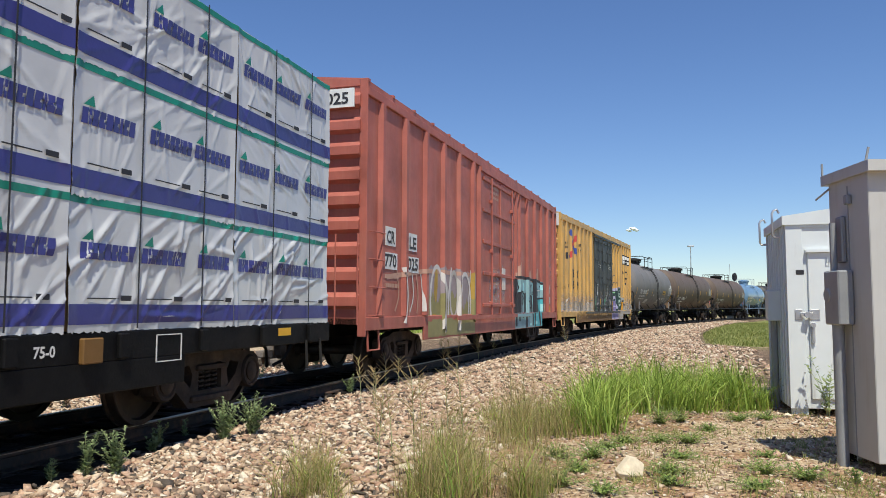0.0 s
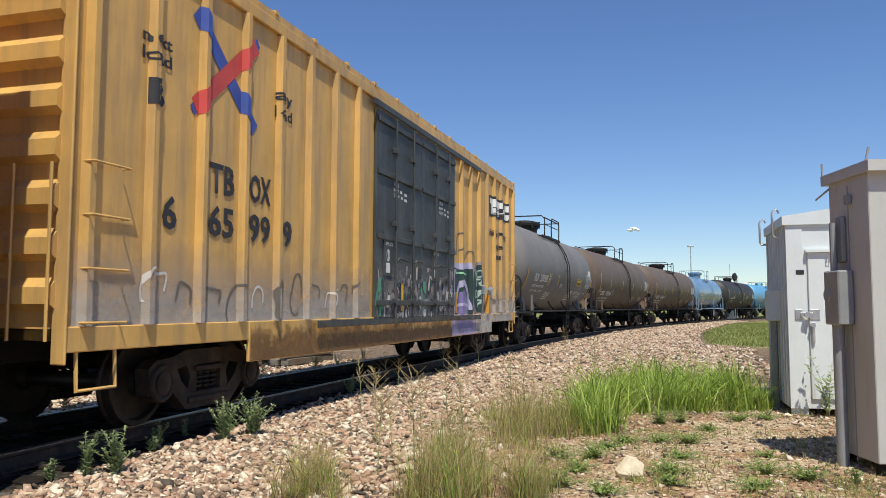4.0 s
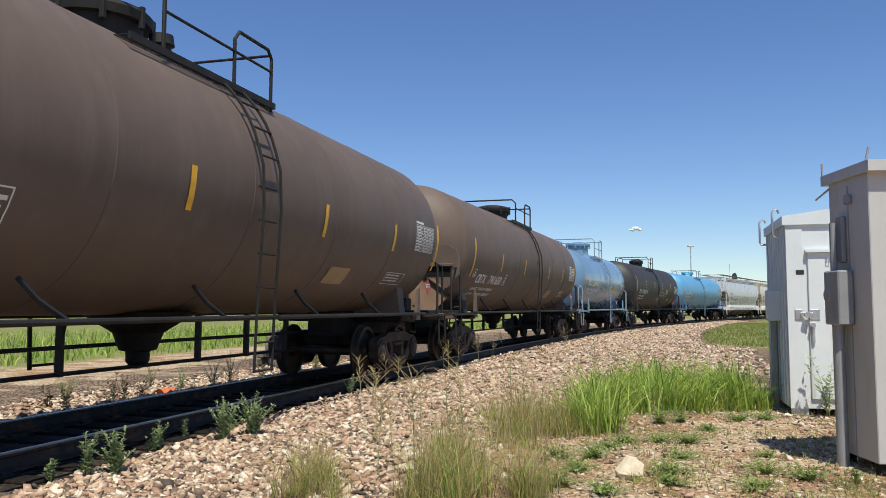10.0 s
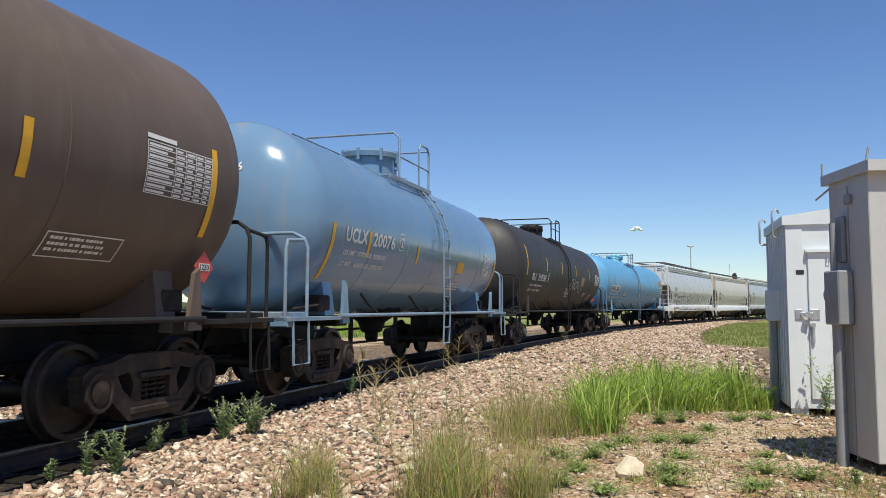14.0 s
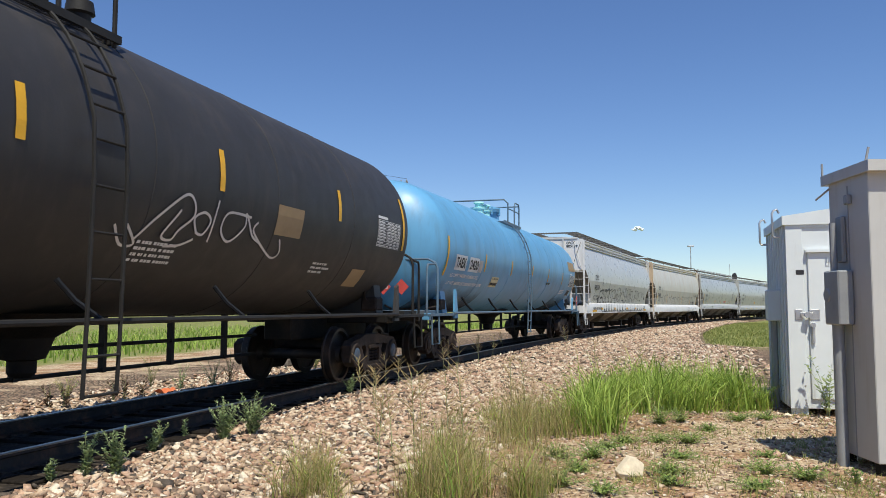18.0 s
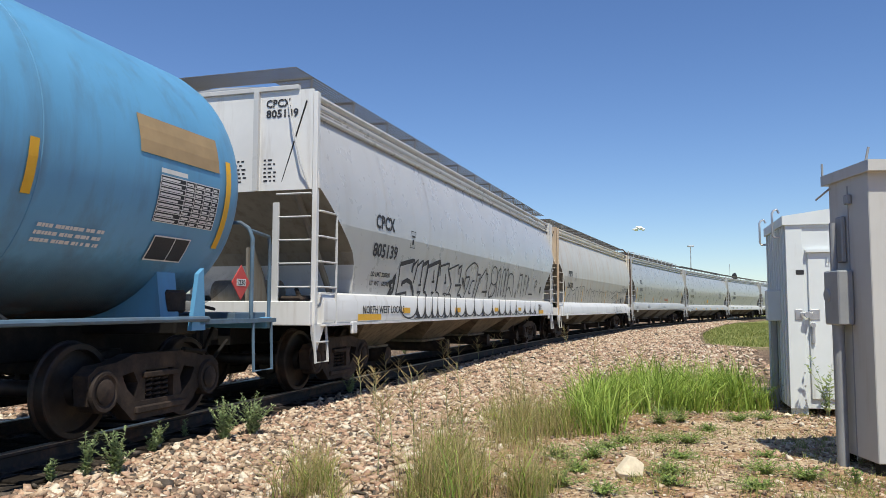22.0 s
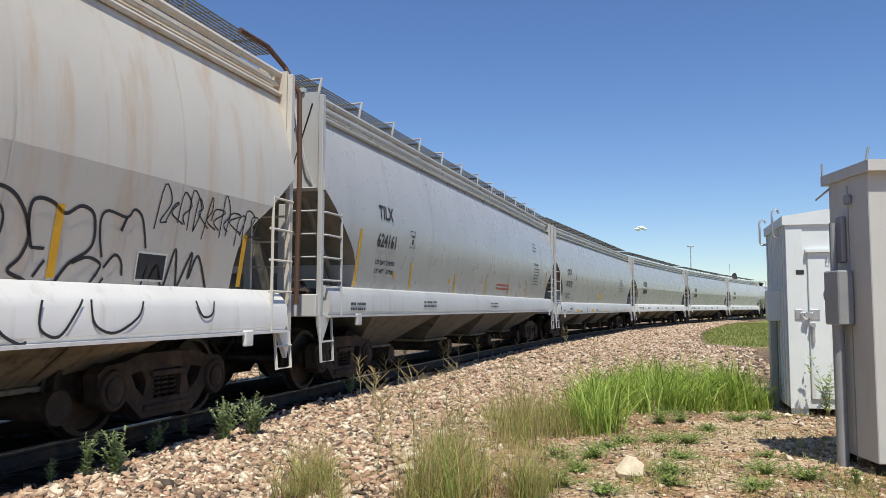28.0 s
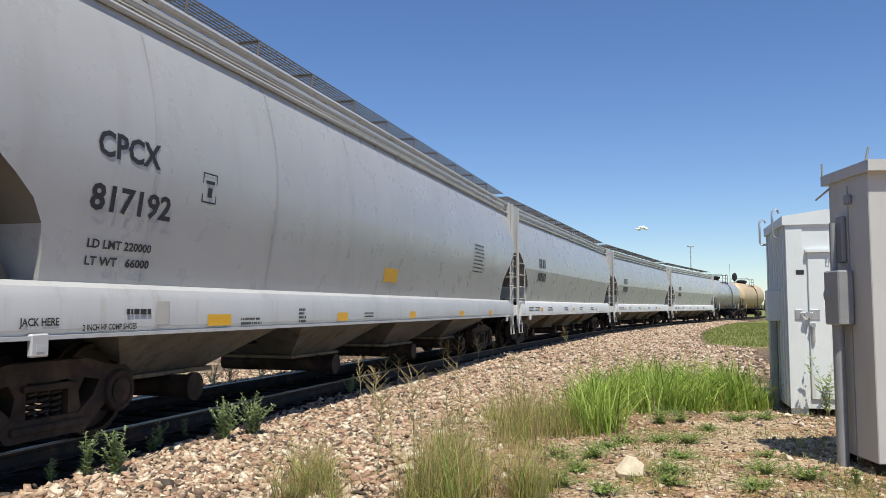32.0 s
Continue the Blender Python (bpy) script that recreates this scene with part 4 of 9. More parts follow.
def hopper(name, label, L, paint, bays=4, sill=(1.03, 1.45), hoops=False, walk_mat=None, sill_paint=None, end_paint=None, chute=None, soft=6.5, cut=1.0):
    car = car_base(name, label, L, "covered hopper", 2.0)
    h = L / 2
    wm = walk_mat or M_WALKWAY
    sp = sill_paint or M_SUNLITWHITE
    cp = chute or M_CHUTE
    s0, s1 = sill
    zt = 4.62 if hoops else 4.68
    e = h - 0.14            # the corner posts
    # body: full section amidships, cut away below towards the ends
    stations = [(e - d * cut, zb) for d, zb in reversed(CUT)]
    line = [(-x, zb) for x, zb in reversed(stations)] + stations
    sh = Shape()
    zs = [z for _, z in HSEC]
    ys = [y for y, _ in HSEC]
    m = len(HSEC)
    for x, zb in line:
        ring = []
        for y, z in HSEC:
            z2 = max(z, zb + 0.002 * len(ring))
            ring.append((float(np.interp(z2, zs, ys)), z2))
        sh.v += [(x, -y, z) for y, z in ring] + [(x, y, z) for y, z in reversed(ring[:-1])]
    w = 2 * m - 1
    for i in range(len(line) - 1):
        for j in range(w - 1):
            sh.f.append((i * w + j, i * w + j + 1, (i + 1) * w + j + 1, (i + 1) * w + j))
        sh.f.append((i * w + w - 1, i * w, (i + 1) * w, (i + 1) * w + w - 1))
    sh.f.append(tuple(range(w)))
    sh.f.append(tuple((len(line) - 1) * w + j for j in range(w)))
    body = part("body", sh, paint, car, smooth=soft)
    # faces that look down get the dark colour in place of shade
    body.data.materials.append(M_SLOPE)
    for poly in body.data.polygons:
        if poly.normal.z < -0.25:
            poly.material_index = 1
    # side sills, roof edge
    for s in (-1, 1):
        part("side_sill", Shape().prism([(s * 1.5, s0), (s * 1.6, s0), (s * 1.63, s0 + 0.05), (s * 1.63, s1 - 0.1), (s * 1.58, s1), (s * 1.48, max(s1 + 0.03, 1.475))], -h + 0.3, h - 0.3, "x"), sp, car)
        part("sill_lip", Shape().box(-h + 0.3, h - 0.3, min(s * 1.5, s * 1.66), max(s * 1.5, s * 1.66), s0 - 0.03, s0 + 0.002), sp, car)
        for z, y, r in ((4.06, 1.395, 0.035), (4.19, 1.36, 0.03), (4.33, 1.38, 0.05)):
            part("roof_bead", Shape().tube([(-e, s * y, z), (e, s * y, z)], r, 8), paint, car)
    for i in range(1, 8):
        x = -e + 1.35 + (2 * e - 2.7) * (i - 0.5) / 7
        seam = Shape()
        for dx in (-0.007, 0.007):
            seam.v += [(x + dx, -y - 0.006, z) for y, z in HSEC[:11]]
        seam.f = [(j, j + 1, j + 12, j + 11) for j in range(10)]
        part("panel_seam", seam, paint, car)
    # ends
    for s in (-1, 1):
        ex, px = s * h, s * e
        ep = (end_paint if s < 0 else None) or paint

        def span(a, b):
            return min(px - s * a, px - s * b), max(px - s * a, px - s * b)
        part("end_platform", Shape().box(*span(-0.1, 2.6), -1.5, 1.5, s0 + 0.02, s0 + 0.12, 0.01), sp, car)
        part("end_sill", Shape().box(*span(-0.12, 0.02), -1.55, 1.55, s0 - 0.02, s1 - 0.1, 0.012), sp, car)
        for y in (-1.55, 1.55):
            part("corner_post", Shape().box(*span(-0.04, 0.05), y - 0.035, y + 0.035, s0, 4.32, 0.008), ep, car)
            part("corner_gusset", Shape().prism([(px + s * 0.04, s0), (px + s * 0.04, s0 - 0.1), (px - s * 0.06, s0 - 0.36), (px - s * 0.3, s0)], y - 0.03, y + 0.03, "y"), sp, car)
        part("slope_sheet", Shape().prism([(px - s * 0.1, 2.9), (px - s * 0.1, 3.0), (px - s * 2.4, 1.5), (px - s * 2.4, 1.4)], -1.45, 1.45, "y"), M_SLOPE, car, "dusty sloping end sheet, darkened for shade")
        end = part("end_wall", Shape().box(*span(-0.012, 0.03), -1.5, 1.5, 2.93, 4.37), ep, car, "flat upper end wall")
        part("end_rib", Shape().box(*span(-0.07, -0.012), -0.65, -0.57, 2.93, 4.37), paint, end)
        part("end_rib", Shape().box(*span(-0.07, -0.012), 0.57, 0.65, 2.93, 4.37), paint, end)
        part("end_roof_beam", Shape().box(*span(-0.05, 0.03), -1.28, 1.28, 4.37, 4.44, 0.008), paint, car)
        tagged(part("end_walkway", _grating(*span(-0.1, 0.5), -1.25, 1.2, zt), wm, car, "steel grating across the roof's end"), kind="stuff")
        part("gusset_plate", Shape().prism([(px - s * 0.12, s0 + 0.1), (px - s * 0.12, s0 + 1.1), (px - s * 0.3, s0 + 1.1), (px - s * 1.0, s0 + 0.1)], -0.42, -0.38, "y"), M_SLOPE, car)
        part("end_print", Shape().add(*end_print_rows(px + s * 0.012, s)), M_INKBLACK, car)
        part("brake_gear", Shape().box(*span(0.5, 0.9), -1.1, -0.7, s0 + 0.12, s0 + 0.4, 0.04).tube([(px - s * 0.4, -1.2, s0 + 0.2), (px - s * 0.7, -0.9, s0 + 0.5), (px - s * 1.1, -0.8, s0 + 0.3)], 0.035, 6).tube([(px - s * 0.2, -0.6, s0 + 0.16), (px - s * 0.9, -0.5, s0 + 0.24)], 0.03, 6), M_TRUCK, car, "grimy brake valve and pipes")
        lx0, lx1 = span(0.04, 0.56)
        part("side_ladder", ladder(-1.58, lx0, lx1, s1 + 0.1, 2.62, 4, 0.017, 0.04).tube([(px - s * 0.56, -1.62, s0), (px - s * 0.56, -1.62, 2.64)], 0.02, 6), paint, car)
        part("stirrup_step", Shape().tube([(px + s * 0.02, -1.56, s0), (px + s * 0.02, -1.6, 0.5), (px - s * 0.36, -1.6, 0.5), (px - s * 0.36, -1.56, s0)], 0.022, 6).tube([(px + s * 0.02, -1.6, 0.78), (px - s * 0.36, -1.6, 0.78)], 0.016, 6), paint, car)
        part("jack_pad", Shape().box(*span(1.06, 1.24), -1.67, -1.62, s0 - 0.16, s0 + 0.02, 0.012).box(*span(1.11, 1.19), -1.674, -1.66, s0 - 0.12, s0 - 0.07), sp, car)
        for k in range(5):
            z = s1 + 0.1 + k * 0.33
            part("end_rung", Shape().tube([(px + s * 0.03, -1.5, z), (px + s * 0.03, -0.95, z)], 0.015, 6), paint, car)
        part("end_stile", Shape().box(*span(-0.05, -0.01), -1.0, -0.9, s0, 2.75, 0.006), paint, car)
        part("guy_rod", Shape().tube([(px + s * 0.0, -0.98, 2.95), (px + s * 0.02, -1.4, 4.2)], 0.012, 6), M_STEP, car)
        part("grab_iron", Shape().tube([(px + s * 0.02, -1.45, 2.95), (px + s * 0.1, -1.35, 3.3), (px + s * 0.1, -1.2, 3.9), (px + s * 0.02, -1.1, 4.25)], 0.014, 6), paint, car)
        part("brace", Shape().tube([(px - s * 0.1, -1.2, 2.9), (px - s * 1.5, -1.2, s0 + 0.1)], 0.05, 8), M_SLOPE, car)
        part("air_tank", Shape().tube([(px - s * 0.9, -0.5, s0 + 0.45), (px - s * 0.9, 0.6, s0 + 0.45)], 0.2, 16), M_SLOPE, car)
    # discharge bays
    span = L - 4.1
    for b in range(bays):
        xa = 0.3 - span / 2 + span * b / bays
        xb = xa + span / bays
        xm = (xa + xb) / 2
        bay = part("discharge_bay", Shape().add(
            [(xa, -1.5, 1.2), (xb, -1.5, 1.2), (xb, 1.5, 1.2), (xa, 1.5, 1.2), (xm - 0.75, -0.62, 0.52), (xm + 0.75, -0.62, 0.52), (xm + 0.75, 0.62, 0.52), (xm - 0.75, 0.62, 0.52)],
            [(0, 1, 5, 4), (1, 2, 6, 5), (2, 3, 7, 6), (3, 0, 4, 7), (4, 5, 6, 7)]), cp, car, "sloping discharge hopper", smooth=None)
        part("flange", Shape().box(xm - 0.85, xm + 0.85, -0.7, 0.7, 0.48, 0.53, 0.01), M_CHUTE, bay)
        part("outlet_pipe", Shape().tube([(xm, -1.0, 0.36), (xm, 1.0, 0.36)], 0.13, 16).lathe([(-1.04, 0.16), (-0.98, 0.16)], "y", 16, (xm, 0, 0.36)), M_TRUCK, bay, "round outlet pipe with a cap")
        part("bay_rib", Shape().prism([(-1.5, 1.2), (-0.62, 0.52), (-0.55, 0.52), (-1.43, 1.2)], xm - 0.02, xm + 0.02, "x"), cp, bay)
    part("centre_sill", Shape().box(-h + 0.1, h - 0.1, -0.25, 0.25, 0.72, 1.16), M_UNDER, car)
    # roof: walkway of grating on brackets, hatches
    n = int((L - 1.1) / 1.5)
    for i in range(n):
        xa = -h + 0.55 + (L - 1.1) * i / n
        xb = xa + (L - 1.1) / n
        tagged(part("walkway_panel", _grating(xa, xb - 0.02, -1.25, -0.6, zt), wm, car, "steel grating roof walkway"), kind="stuff")
        part("walkway_bracket", Shape().tube([(xa, -1.25, zt - 0.03), (xa, -1.24, 4.34)], 0.016, 6).tube([(xa, -1.25, zt - 0.03), (xa, -0.6, zt - 0.03)], 0.018, 6), wm, car)
        tagged(part("walkway_panel", _grating(xa, xb - 0.02, 0.62, 1.2, zt), wm, car), kind="stuff")
        if hoops:
            part("walkway_hoop", Shape().tube([(xa, -1.24, 4.32), (xa + 0.1, -1.28, zt + 0.1), (xa + 0.2, -0.8, zt + 0.12)], 0.025, 6), paint, car)
    for i in range(5):
        x = -h + 2.2 + (L - 4.4) * i / 4
        part("roof_hatch", Shape().lathe([(4.45, 0.3), (4.6, 0.3), (4.65, 0.28), (4.67, 0.0)], "z", 20, (x, 0, 0)), paint, car)
    return car


# ---- flat car with wrapped lumber ----
def lumber_car(L=22.2):
    car = car_base("centre_beam_flat_car", "black centre-beam flat car carrying wrapped lumber", L, "flat car", 2.5)
    h = L / 2
    part("deck", Shape().box(-h, h, -1.45, 1.45, 0.88, 1.04, 0.012), M_FLATBLACK, car)
    part("side_sill", Shape().box(-h, h, -1.49, -1.4, 0.78, 1.05, 0.012), M_FLATBLACK, car)
    part("side_sill", Shape().box(-h + 3.6, h - 3.6, -1.49, -1.4, 0.5, 0.79, 0.012), M_FLATBLACK, car)
    part("centre_sill", Shape().box(-h + 0.1, h - 0.1, -0.25, 0.25, 0.6, 0.9), M_FLATBLACK, car)
    part("centre_beam", Shape().box(-h + 0.3, h - 0.3, -0.12, 0.12, 1.04, 4.4), M_FLATBLACK, car)
    x = -h + 0.9
    while x < h - 0.4:
        part("stake_pocket", Shape().box(x - 0.07, x + 0.07, -1.535, -1.488, 0.8, 1.03, 0.012), M_FLATBLACK, car)
        x += 1.3
    for x in (-h + 0.35, h - 0.8):
        part("stirrup_step", Shape().tube([(x, -1.5, 0.82), (x, -1.52, 0.45), (x + 0.45, -1.52, 0.45), (x + 0.45, -1.5, 0.82)], 0.02, 6), M_STEP, car)
    return car

# ---------------- the train ----------------
TRAIN = []            # (car, place of its middle along the track at the start, length)
RIDERS = []           # (thing, car, place in the car's space)


def put(car, mid, length):
    TRAIN.append((car, mid, length))
    return car


def painted(name, rgb, rough=0.6):
    return material(name, rgb, rough, 0, 0.12, 3.0, bump=0)


P_TURQ = painted("turquoise_spray_paint", (0.08, 0.42, 0.46))
P_AQUA = painted("pale_aqua_spray_paint", (0.35, 0.68, 0.68))
P_OLIVE = painted("olive_spray_paint", (0.28, 0.25, 0.1))
P_SILVER = painted("silver_spray_paint", (0.5, 0.47, 0.43))
P_BLACK = painted("black_spray_paint", (0.025, 0.025, 0.03))
P_CHALK = painted("white_spray_paint", (0.66, 0.62, 0.58))
P_PINK = painted("faded_pink_paint", (0.52, 0.31, 0.23))
P_PURPLE = painted("purple_spray_paint", (0.2, 0.17, 0.35))
P_LILAC = painted("lilac_spray_paint", (0.44, 0.42, 0.58))
P_DKGREEN = painted("dark_green_spray_paint", (0.02, 0.05, 0.045))
P_BLUE = painted("blue_print", (0.05, 0.09, 0.36))
P_REDINK = painted("red_print", (0.55, 0.07, 0.06))
P_PLATE = painted("white_plate_paint", (0.7, 0.7, 0.68))
P_DARKRUST = painted("dark_rust_paint", (0.09, 0.045, 0.028), 0.75)
P_TANDARK = painted("dull_orange_paint", (0.17, 0.085, 0.02), 0.7)
P_TAN = painted("tan_patch_paint", (0.36, 0.25, 0.13), 0.7)
P_GREYINK = painted("faded_black_spray_paint", (0.13, 0.115, 0.1))
P_GREEN = painted("green_spray_paint", (0.08, 0.34, 0.2))
P_MINT = painted("mint_green_spray_paint", (0.32, 0.6, 0.36))
P_MINTGREY = painted("pale_grey_green_spray_paint", (0.38, 0.5, 0.43))
P_ORANGE = painted("orange_patch_paint", (0.6, 0.28, 0.03))


def overspray(name, rgb, top, fade=0.35, cover=0.75, grain=2.5):
    """Thin, patchy spray paint that lets the paint below show and thins out towards its top."""
    m = painted(name, rgb, 0.65)
    nn, ll = m.node_tree.nodes, m.node_tree.links
    b, out = nn["Principled BSDF"], nn["Material Output"]
    co, sep = nn.new("ShaderNodeTexCoord"), nn.new("ShaderNodeSeparateXYZ")
    ll.new(co.outputs["Object"], sep.inputs[0])
    no = nn.new("ShaderNodeTexNoise")
    no.inputs["Scale"].default_value, no.inputs["Detail"].default_value, no.inputs["Roughness"].default_value = grain, 5.0, 0.65
    ll.new(co.outputs["Object"], no.inputs["Vector"])
    shift = nn.new("ShaderNodeMath")
    shift.operation = "MULTIPLY_ADD"
    ll.new(no.outputs["Fac"], shift.inputs[0])
    shift.inputs[1].default_value = 1.0
    ll.new(sep.outputs[2], shift.inputs[2])
    up = nn.new("ShaderNodeMapRange")
    up.inputs[1].default_value, up.inputs[2].default_value, up.inputs[3].default_value, up.inputs[4].default_value = top + 0.5 - fade, top + 0.5, 1.0, 0.0
    ll.new(shift.outputs[0], up.inputs[0])
    thin = nn.new("ShaderNodeMapRange")
    thin.inputs[1].default_value, thin.inputs[2].default_value, thin.inputs[3].default_value, thin.inputs[4].default_value = 0.35, 0.65, cover - 0.45, cover
    ll.new(no.outputs["Fac"], thin.inputs[0])
    mul = nn.new("ShaderNodeMath")
    mul.operation = "MULTIPLY"
    ll.new(up.outputs[0], mul.inputs[0])
    ll.new(thin.outputs[0], mul.inputs[1])
    clear, mix = nn.new("ShaderNodeBsdfTransparent"), nn.new("ShaderNodeMixShader")
    ll.new(mul.outputs[0], mix.inputs[0])
    ll.new(clear.outputs[0], mix.inputs[1])
    ll.new(b.outputs[0], mix.inputs[2])
    ll.new(mix.outputs[0], out.inputs["Surface"])
    return m


def rib_y(x, posts, W=1.46, pw=0.1):
    """How far out a boxcar's side is at x."""
    for p in posts:
        d = abs(x - p)
        if d < 0.6 * pw:
            return -W - 0.085
        if d < pw:
            return -W - 0.085 * (pw - d) / (0.4 * pw)
    return -W


def rib_cut(bm, posts, pw):
    """Cut a flat mesh along the folds of a boxcar's ribs."""
    xs = [v.co.x for v in bm.verts]
    lo, hi = min(xs), max(xs)
    for p in posts:
        for e in (p - pw, p - 0.6 * pw, p + 0.6 * pw, p + pw):
            if lo < e < hi:
                bmesh.ops.bisect_plane(bm, geom=bm.verts[:] + bm.edges[:] + bm.faces[:], plane_co=(e, 0, 0), plane_no=(1, 0, 0), dist=1e-5)


def drape(shape, posts, lift=0.006, pw=0.1):
    """Lay a flat shape over a boxcar's ribbed side."""
    me = bpy.data.meshes.new("flat")
    me.from_pydata(shape.v, [], shape.f)
    bm = bmesh.new()
    bm.from_mesh(me)
    rib_cut(bm, posts, pw)
    bm.verts.index_update()
    shape.v = [(v.co.x, rib_y(v.co.x, posts, pw=pw) - lift, v.co.z) for v in bm.verts]
    shape.f = [tuple(v.index for v in f.verts) for f in bm.faces]
    bm.free()
    bpy.data.meshes.remove(me)
    return shape


def hill(line, base, step=0.04):
    """A painted field below a smooth line and above a base height."""
    q = smooth_line(line, 8)
    xs, zs = [a.x for a in q], [a.y for a in q]
    n = max(3, int((xs[-1] - xs[0]) / step))
    sh = Shape()
    for i in range(n + 1):
        x = xs[0] + (xs[-1] - xs[0]) * i / n
        sh.v += [(x, 0, base), (x, 0, max(base + 0.002, float(np.interp(x, xs, zs))))]
    sh.f = [(2 * i, 2 * i + 2, 2 * i + 3, 2 * i + 1) for i in range(n)]
    return sh


def patch(x0, x1, z0, z1, seed=0, rough=0.08, step=0.05, top=True):
    """A painted patch with an uneven outline, cut fine along x."""
    rnd = random.Random(seed)
    n = max(2, int((x1 - x0) / step))
    sh = Shape()
    a, b = 0.0, 0.0
    for i in range(n + 1):
        f = i / n
        a = 0.6 * a + rnd.uniform(-rough, rough)
        b = 0.6 * b + rnd.uniform(-rough, rough) * 0.4
        sh.v += [(x0 + (x1 - x0) * f, 0, z0 + b), (x0 + (x1 - x0) * f, 0, z1 + (a if top else 0))]
    sh.f = [(2 * i, 2 * i + 2, 2 * i + 3, 2 * i + 1) for i in range(n)]
    return sh


def fine(pts, step=0.04):
    """Points added so that a line can follow ribs."""
    out = []
    for a, b in zip(pts, pts[1:]):
        a, b = Vector(a), Vector(b)
        k = max(1, int((b - a).length / step))
        out += [a + (b - a) * i / k for i in range(k)]
    return out + [Vector(pts[-1])]


def bubble(x, z, w, hh, rnd, lean=0.1):
    """A closed, swollen outline of a sprayed letter."""
    pts = []
    k = 9
    for i in range(k):
        a = 2 * math.pi * i / k
        r = rnd.uniform(0.75, 1.1)
        px, pz = 0.5 * w * r * math.cos(a), 0.5 * hh * r * math.sin(a)
        q = max(abs(px) / (0.5 * w), abs(pz) / (0.5 * hh), 0.01)
        px, pz = px / q * 0.92 * r, pz / q * 0.95 * r
        pts.append((x + px + lean * pz, z + pz))
    return smooth_line(pts + [pts[0]], 5)


def blob_fill(outline, centre):
    sh = Shape()
    sh.v = [(centre[0], 0, centre[1])] + [(p[0], 0, p[1]) for p in outline]
    n = len(outline)
    sh.f = [(0, i, i + 1) for i in range(1, n)]
    return sh


def merge(shapes):
    out = Shape()
    for s in shapes:
        out.add(s.v, s.f)
    return out


def flat(shape, y):
    shape.v = [(x, y, z) for x, _, z in shape.v]
    return shape


def hug(shape, lift=0.007):
    """Lay a flat shape on a hopper's curved side."""
    zs, ys = [z for _, z in HSEC], [y for y, _ in HSEC]
    shape.v = [(x, -float(np.interp(z, zs, ys)) - lift, z) for x, _, z in shape.v]
    return shape


def hug_text(car, s, x, z, height, mat, width=None):
    me = text_mesh(s, height, width, mat)
    zs, ys = [q for _, q in HSEC], [q for q, _ in HSEC]
    for v in me.vertices:
        pz = z + v.co.y
        v.co = (x + v.co.x, -float(np.interp(pz, zs, ys)) - 0.008, pz)
    return part("lettering", me, mat, car)


def rib_text(car, s, x, z, height, mat, posts, width=None, lift=0.012, pw=0.1, lean=0.0):
    me = text_mesh(s, height, width, mat, lean)
    bm = bmesh.new()
    bm.from_mesh(me)
    bmesh.ops.translate(bm, verts=bm.verts, vec=(x, 0, 0))
    rib_cut(bm, posts, pw)
    for v in bm.verts:
        v.co = (v.co.x, rib_y(v.co.x, posts, pw=pw) - lift, z + v.co.y)
    bm.to_mesh(me)
    bm.free()
    return part("lettering", me, mat, car)


def small_print(rnd, x, z, w, rows, pitch, hh):
    """Rows of words too small to read, as bars (x, z, length, height)."""
    out = []
    for r in range(rows):
        px = x
        while px < x + w * rnd.uniform(0.75, 1.0):
            l = rnd.uniform(0.03, 0.09) * (hh / 0.05)
            out.append((px, z - r * pitch, l, hh))
            px += l + rnd.choice((0.25, 0.25, 0.9)) * hh
    return out


def end_text(car, s, x, y, z, height, mat, width=None):
    """Lettering on a car's near end wall (facing -x)."""
    me = text_mesh(s, height, width, mat)
    for v in me.vertices:
        v.co = (x, y - v.co.x, z + v.co.y)
    return part("lettering", me, mat, car)


TANK = [1.56, 2.7]         # radius and axis height of the tank in hand


def head_text(car, s, x, y, z, height, mat, width):
    """Lettering on a tank's domed head, whose tip is at x."""
    me = text_mesh(s, height, width, mat)
    R, axis = TANK
    for v in me.vertices:
        py, pz = y - v.co.x, z + v.co.y
        q = min(0.99, math.hypot(py, pz - axis) / R)
        v.co = (x + 0.8 * (1 - math.sqrt(1 - q * q)) - 0.012, py, pz)
    return part("lettering", me, mat, car)


